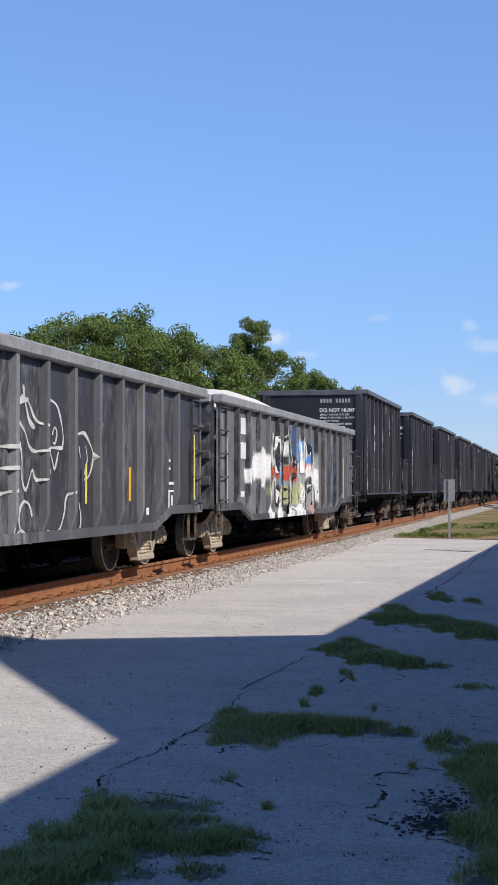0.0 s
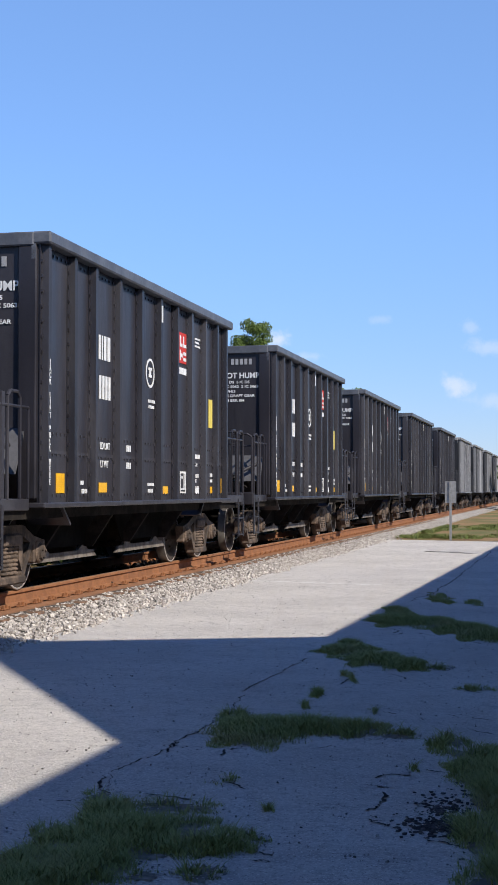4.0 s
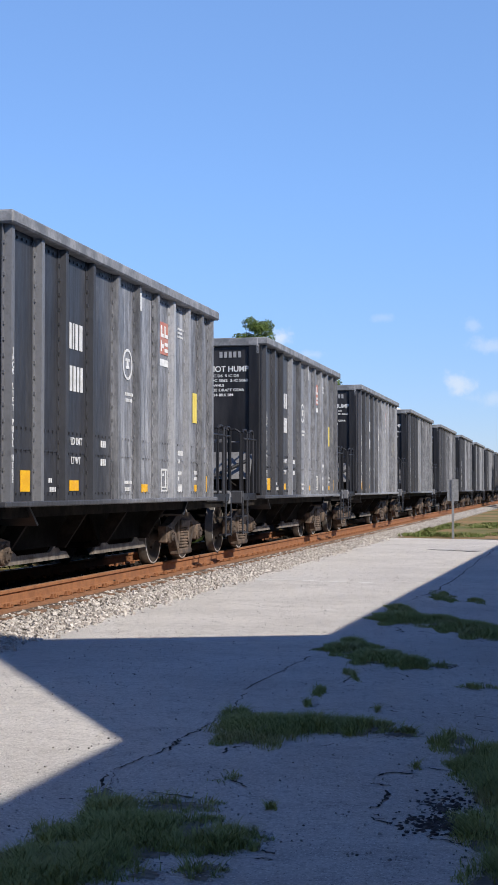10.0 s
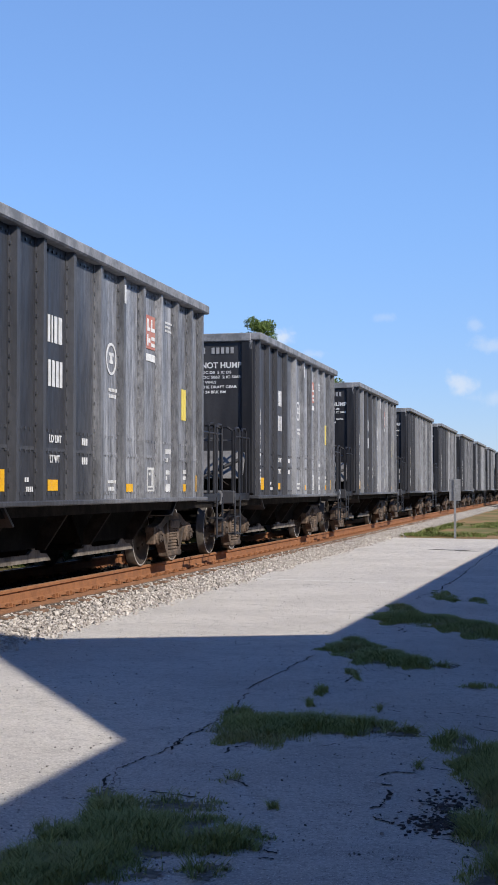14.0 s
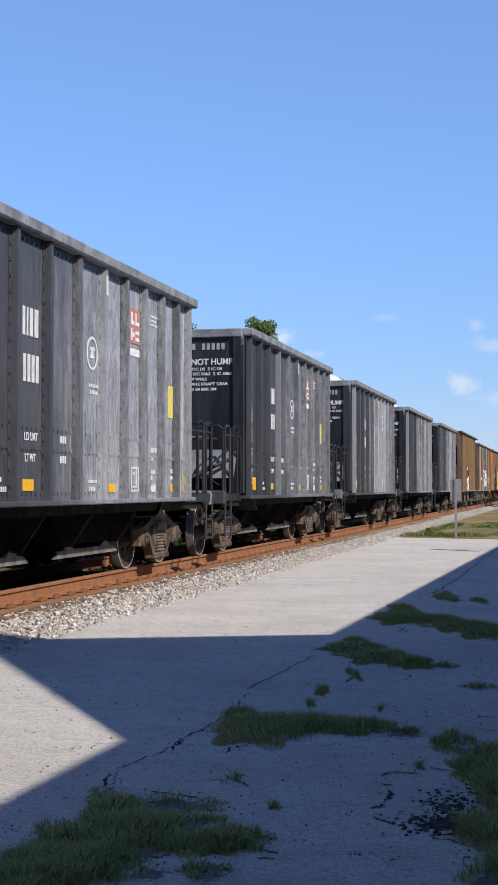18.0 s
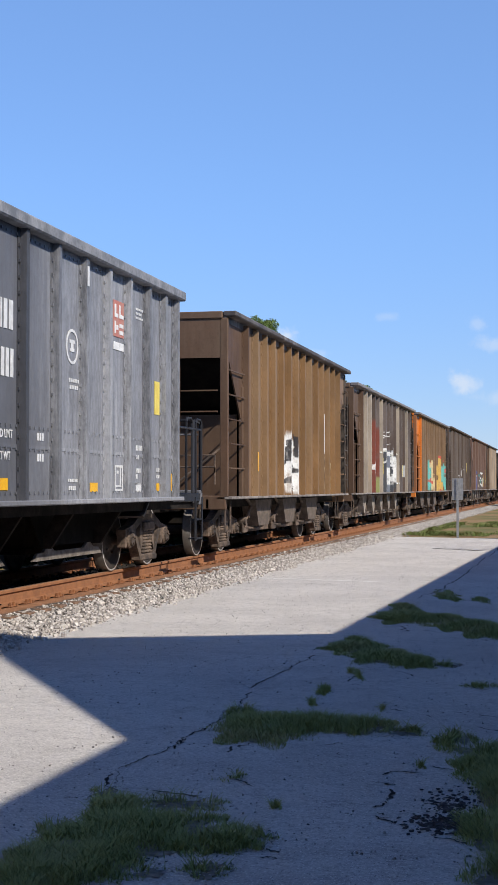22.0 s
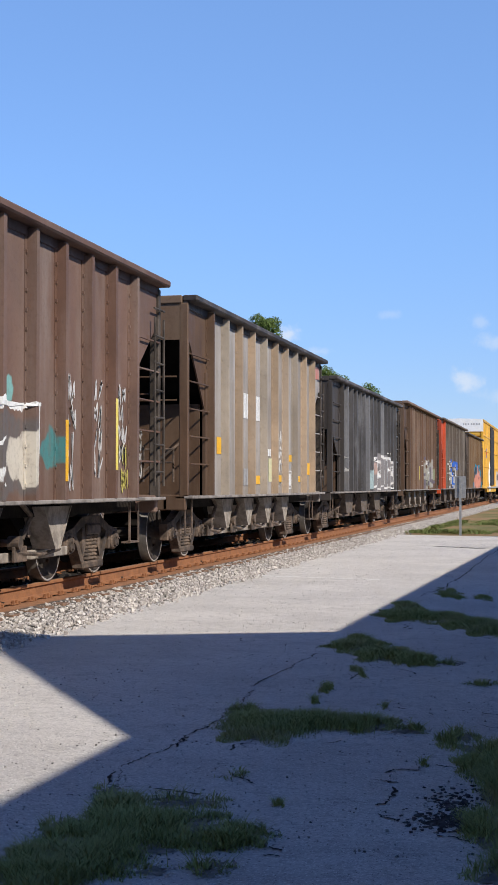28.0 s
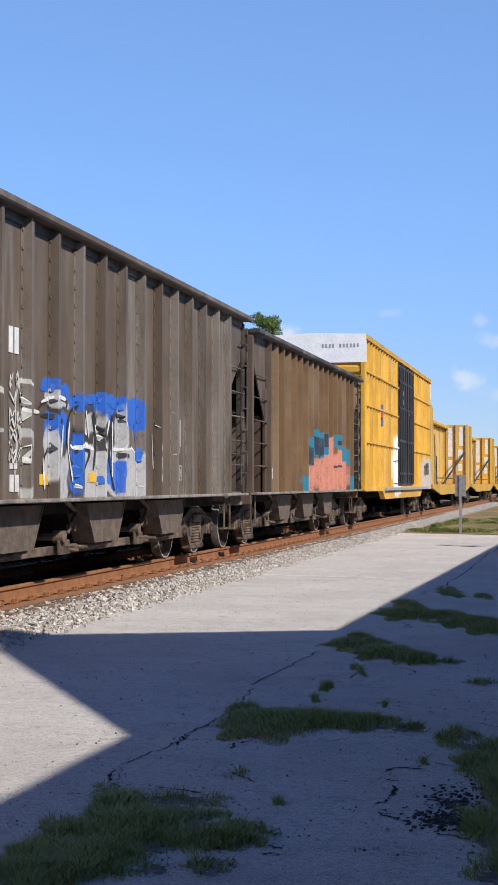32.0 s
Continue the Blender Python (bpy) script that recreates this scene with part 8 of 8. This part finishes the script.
L_COAL, S_COAL = 12.988, 43.162
proto = {
    "black": coal_hopper("clean black open hopper car with white stencils", PAINT["black"], PAINT["black"], MAT["rim_black"], 0.0, 1),
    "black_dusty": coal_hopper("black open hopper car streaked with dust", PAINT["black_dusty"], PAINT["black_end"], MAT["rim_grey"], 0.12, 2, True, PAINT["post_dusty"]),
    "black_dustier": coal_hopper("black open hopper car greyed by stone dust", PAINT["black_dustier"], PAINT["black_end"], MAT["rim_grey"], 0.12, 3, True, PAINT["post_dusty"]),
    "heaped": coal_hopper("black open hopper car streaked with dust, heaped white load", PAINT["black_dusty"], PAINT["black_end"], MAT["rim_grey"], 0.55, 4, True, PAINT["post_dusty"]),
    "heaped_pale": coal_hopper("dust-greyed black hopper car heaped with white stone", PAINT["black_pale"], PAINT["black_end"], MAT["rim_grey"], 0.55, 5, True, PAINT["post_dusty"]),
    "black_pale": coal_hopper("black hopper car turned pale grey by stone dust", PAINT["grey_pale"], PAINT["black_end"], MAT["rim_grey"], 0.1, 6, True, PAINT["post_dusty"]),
}
KINDS = ["black", "black", "black", "black", "black", "black", "black", "black_dusty", "black_dusty", "black_dusty", "black_dusty", "heaped", "black_dusty", "black_dustier",
         "black_dustier", "black_dustier", "black_dustier", "black_dustier", "heaped_pale", "heaped_pale", "black_pale"]
used = set()
for i, kind in enumerate(KINDS):
    ob = proto[kind]
    if kind in used:
        ob = copy_thing(ob, pose(0, 0, 0))
    used.add(kind)
    couple(ob, S_COAL + i * L_COAL)

M = MAT
drawn_up(bay_hopper("ochre-brown open hopper car with many narrow posts", PAINT["ochre"], PAINT["end_brown"], 13.4, 14, 3, M["brown_gate"], 0.10, 0.11,
                  [("block", 2.75, 3.1, 2.75, 3.15, "white"), ("block", 3.75, 3.95, 2.75, 3.15, "white"), ("post", 2.05, 2.15, 1.5, 1.85, "yellow"), ("block", 9.72, 10.12, 2.0, 2.95, "grey_white"), ("block", 2.55, 2.8, 1.35, 1.6, "yellow")],
                  rust_rim=PAINT["dark_brown"], top=4.22, rib_paint=[PAINT["ochre_trim"]]), 323.1)
drawn_up(bay_hopper("grey-umber hopper car with black and white graffiti", PAINT["umber"], PAINT["end_brown"], 14.85, 15, 5, M["pale_gate"], 0.13, 0.12,
                  [("plate", 2.70, 2.98, 1.45, 1.95, "yellow"), ("row", 2.70, 2.98, 1.98, 2.03, "dim"), ("plate", 3.44, 3.68, 2.46, 2.80, "white"), ("plate", 4.36, 4.62, 2.46, 2.80, "white"), ("ink", 3.49, 3.63, 2.52, 2.74, "ink"), ("ink", 4.42, 4.57, 2.52, 2.74, "ink"),
                   ("row", 3.50, 3.64, 2.04, 2.26, "white"), ("row", 4.36, 4.64, 2.04, 2.26, "white"), ("row", 3.48, 3.78, 1.45, 1.52, "dim"), ("row", 3.48, 3.78, 1.30, 1.36, "dim"), ("plate", 4.40, 4.66, 1.25, 1.52, "dim"), ("post", 6.0, 6.08, 1.6, 2.1, "pale_yellow"), ("post", 11.2, 11.28, 1.55, 1.95, "pale_yellow")], rust_rim=PAINT["dark_brown"],
                  rib_paint=[PAINT["umber_rib"] if i in (1, 2, 5, 10, 13) else PAINT["umber"] for i in range(15)], top=4.02), 337.9)
drawn_up(bay_hopper("brown hopper car with orange end and teal and yellow graffiti", PAINT["brown"], PAINT["orange"], 13.7, 15, 3, M["brown_gate"], 0.09, 0.10,
                  [("block", 2.45, 2.62, 2.75, 3.1, "white"), ("block", 3.25, 3.4, 2.75, 3.1, "white"), ("block", 1.75, 1.88, 1.75, 1.86, "yellow"), ("block", 3.3, 3.45, 1.4, 1.52, "yellow"),
                   ("block", 2.4, 2.65, 1.9, 2.2, "dim")], rust_rim=PAINT["dark_brown"], bulk=PAINT["bulk_brown"], top=4.03, low_paint=PAINT["orange_low"]), 354.3)
drawn_up(bay_hopper("dark brown open hopper car with weathered side posts", PAINT["dark_brown"], PAINT["dark_brown"], 14.6, 15, 4, M["brown_gate"], 0.11, 0.11,
                  [("bars", 3.2, 3.6, 2.6, 2.8, "dim"), ("post", 11.0, 11.1, 2.0, 2.5, "pale_yellow"), ("block", 2.0, 2.2, 1.4, 1.6, "yellow")]), 369.4)
drawn_up(bay_hopper("maroon-brown hopper car with blue and teal graffiti", PAINT["maroon"], PAINT["maroon"], 14.0, 13, 4, M["pale_gate"], 0.12, 0.12,
                  [("post", 9.55, 9.64, 1.25, 1.95, "yellow"), ("post", 11.5, 11.57, 1.4, 2.3, "pale_yellow"), ("block", 7.2, 7.8, 1.35, 2.1, "white")]), 386.0)
drawn_up(bay_hopper("taupe hopper car with tan posts and bare metal patches", PAINT["taupe"], PAINT["end_brown"], 12.15, 10, 4, M["pale_gate"], 0.10, 0.12,
                  [("plate", 2.0, 2.3, 1.72, 2.0, "yellow"), ("row", 4.02, 4.40, 2.4, 2.85, "white"), ("row", 5.05, 5.40, 2.4, 2.85, "white"), ("plate", 5.05, 5.40, 1.22, 1.38, "yellow"),
                   ("row", 4.02, 4.40, 1.2, 1.5, "dim"), ("plate", 6.22, 6.50, 1.27, 1.72, "cream"), ("row", 6.16, 6.46, 1.76, 1.90, "white"), ("plate", 7.04, 7.48, 1.27, 1.40, "yellow"),
                   ("plate", 8.13, 8.56, 1.69, 1.83, "yellow"), ("row", 8.14, 8.54, 1.54, 1.64, "dim"), ("box", 8.13, 8.54, 1.13, 1.50, "white"), ("plate", 9.18, 9.55, 1.27, 1.40, "yellow"),
                   ("plate", 10.40, 10.72, 1.43, 1.69, "yellow"), ("plate", 10.10, 10.38, 1.80, 2.49, "patch"), ("plate", 11.40, 11.90, 3.62, 3.92, "faded_red")],
                  rib_paint=[PAINT["taupe_rib"], PAINT["umber_rib"]], rust_rim=PAINT["end_brown"]), 401.5)
drawn_up(bay_hopper("charcoal hopper car with pink and white graffiti", PAINT["charcoal"], PAINT["charcoal_end"], 13.8, 15, 3, M["brown_gate"], 0.13, 0.12,
                  [("row", 2.60, 2.92, 2.61, 2.87, "white"), ("row", 3.48, 3.62, 2.61, 2.87, "white"), ("row", 2.60, 2.92, 2.10, 2.35, "white"), ("row", 3.48, 3.76, 2.10, 2.35, "white"),
                   ("row", 2.62, 2.93, 1.40, 1.45, "grey_white"), ("row", 2.62, 2.93, 1.28, 1.33, "grey_white"), ("plate", 1.90, 2.12, 1.26, 1.48, "yellow"),
                   ("plate", 4.28, 4.56, 1.24, 1.36, "yellow"), ("plate", 12.38, 12.72, 1.25, 1.50, "yellow"), ("row", 12.35, 12.70, 3.40, 3.44, "grey_white"), ("row", 12.35, 12.70, 3.48, 3.52, "grey_white"), ("bars", 3.1, 3.4, 1.4, 1.5, "dim")], top=3.86, rust_rim=PAINT["dark_brown"], bulk=PAINT["end_brown"], plated=True), 415.15)
drawn_up(bay_hopper("rust-brown hopper car with faded green graffiti", PAINT["rust_brown"], PAINT["end_brown"], 12.7, 14, 4, M["pale_gate"], 0.11, 0.11,
                  [("bars", 2.85, 3.2, 2.5, 2.85, "white"), ("bars", 3.6, 3.8, 2.5, 2.85, "white"), ("bars", 2.85, 3.2, 1.95, 2.25, "dim"), ("bars", 3.6, 3.8, 1.95, 2.25, "dim"),
                   ("post", 4.6, 4.66, 1.4, 1.9, "pale_yellow"), ("block", 2.0, 2.15, 2.0, 2.3, "white"), ("block", 3.7, 3.9, 1.25, 1.45, "white"), ("bars", 2.0, 2.3, 1.22, 1.32, "dim")], top=4.11), 430.5)
drawn_up(bay_hopper("slate hopper car with red-orange end and blue graffiti", PAINT["slate"], PAINT["red_orange"], 14.6, 15, 3, M["brown_gate"], 0.10, 0.11,
                  [("row", 2.66, 2.96, 2.58, 2.86, "white"), ("row", 3.48, 3.80, 2.58, 2.86, "white"), ("plate", 1.95, 2.12, 1.7, 1.95, "yellow"), ("plate", 4.40, 4.78, 1.19, 1.31, "yellow"),
                   ("plate", 6.10, 6.44, 1.22, 1.34, "yellow"), ("row", 2.70, 2.95, 1.5, 2.3, "dim"), ("row", 3.52, 3.82, 1.12, 1.30, "grey_white"), ("row", 3.52, 3.76, 1.36, 1.42, "grey_white"),
                   ("row", 10.30, 10.40, 1.75, 2.15, "dim"), ("box", 10.28, 10.42, 1.25, 1.48, "dim")], top=4.17, bulk=PAINT["bulk_brown"], scribble=MAT["pale_green"], low_paint=PAINT["red_low"]), 445.0)
drawn_up(bay_hopper("tan-brown hopper car with pink and teal graffiti", PAINT["tan_brown"], PAINT["dark_brown"], 13.5, 17, 3, M["brown_gate"], 0.09, 0.10,
                  [("block", 1.6, 1.75, 1.3, 1.5, "white")], rust_rim=PAINT["dark_brown"], top=4.04), 460.3)
drawn_up(boxcar("tall yellow box car with black double doors and white end", PAINT["yellow"], PAINT["door_black"]), 475.2)
drawn_up(beam_flat("empty yellow centre-beam flat car with end bulkheads", PAINT["flat_yellow"]), 495.8)
couple(copy_thing(TRAIN[-1][0], pose(0, 0, 0)), ALONG * (520.0 - 18.25) + 18.25)
couple(copy_thing(TRAIN[-1][0], pose(0, 0, 0)), ALONG * (544.2 - 18.25) + 18.25)

# ---- sprayed lines over the sides ----
SPRAY_CAN = {}


def spray_lines(car, lines, sheet, rib):
    """Each line a ribbon that follows the sheet and climbs over the posts it crosses."""
    posts = []
    for p in car.children:
        if p.name.startswith("side_post") and max(v.co.x for v in p.data.vertices) > 0:
            ys = [v.co.y for v in p.data.vertices if v.co.x > rib - 0.02]
            posts.append((min(ys) - 0.012, max(ys) + 0.012))
    for order, (wide, paint, points) in enumerate(lines):
        points = [(y * ALONG, z) for y, z in points]
        g, ring = Geo(), []
        knots = [points[0]] + points + [points[-1]]
        for (ay, az), (by, bz), (cy, cz), (dy, dz) in zip(knots, knots[1:], knots[2:], knots[3:]):
            n = max(3, int(math.hypot(cy - by, cz - bz) / 0.05))
            for i in range(n + (cy == points[-1][0] and cz == points[-1][1])):
                t = i / n
                ring.append(tuple(0.5 * (2 * b + (c - a) * t + (2 * a - 5 * b + 4 * c - d) * t * t + (3 * b - a - 3 * c + d) * t * t * t)
                                  for a, b, c, d in ((ay, by, cy, dy), (az, bz, cz, dz))))
        vs = []
        for i, (y, z) in enumerate(ring):
            py, pz = ring[max(0, i - 1)]
            qy, qz = ring[min(len(ring) - 1, i + 1)]
            k = math.hypot(qy - py, qz - pz) or 1.0
            w = wide * 0.5 * (0.75 + 0.25 * math.sin(i * 0.7 + y)) * (0.6 if i in (0, len(ring) - 1) else 1)
            for s in (-1, 1):
                yy, zz = y - s * w * (qz - pz) / k, z + s * w * (qy - py) / k
                vs.append(((rib if any(a < yy < b for a, b in posts) else sheet) + 0.005 + 0.0003 * order, yy, zz))
        g.add(vs, [(2 * i, 2 * i + 1, 2 * i + 3, 2 * i + 2) for i in range(len(ring) - 1)])
        if paint not in SPRAY_CAN:
            SPRAY_CAN[paint] = worn("sprayed_line", paint, scaled(paint, 0.7), 0.7, 0.0, 7)
        part("sprayed_line", g, SPRAY_CAN[paint], car)


BY_PLACE = {round(s, 1): car for car, s in TRAIN}
for s, lines, sheet, rib in ((7.85, LINES_G1, 1.495, 1.58), (25.2, LINES_G2, 1.495, 1.58), (323.1, LINES_H0, 1.50, 1.59), (337.9, LINES_H1, 1.50, 1.62), (386.0, LINES_H4, 1.50, 1.62), (401.5, LINES_H5, 1.50, 1.62),
                             (415.15, LINES_H6, 1.50, 1.62), (430.5, LINES_H7, 1.50, 1.61), (445.0, LINES_H8, 1.50, 1.60)):
    spray_lines(BY_PLACE[round(ALONG * (s - 18.25) + 18.25, 1)], lines, sheet, rib)
for car, s in TRAIN:
    car.matrix_basis = pose(TRACK_X, s + START, RAIL_TOP)


# ---- what moves ----
def motions():
    """The train rolls past at a steady speed; every wheelset turns with it."""
    times = [0.0, 1 / 30] + [0.5 * i for i in range(1, 64)] + [32 - 1 / 30, 32.0]
    for car, s in TRAIN:
        walk(car, [(t, pose(TRACK_X, s + START - SPEED * t, RAIL_TOP)) for t in times])
    turn = math.degrees(SPEED / 0.457)
    first = {}
    for car, s in TRAIN:
        for w in car.children_recursive:
            if not w.name.startswith("wheelset"):
                continue
            side = w["axle"]
            if side not in first:
                walk(w, [(i / 30, pose(0, side * 0.889, 0.457, (turn * i / 30) % 360)) for i in range(961)])
                first[side] = w
            else:
                lead = first[side].animation_data
                w.rotation_mode = "QUATERNION"
                keys = w.animation_data_create()
                keys.action = lead.action
                keys.action_slot = lead.action_slot


motions()
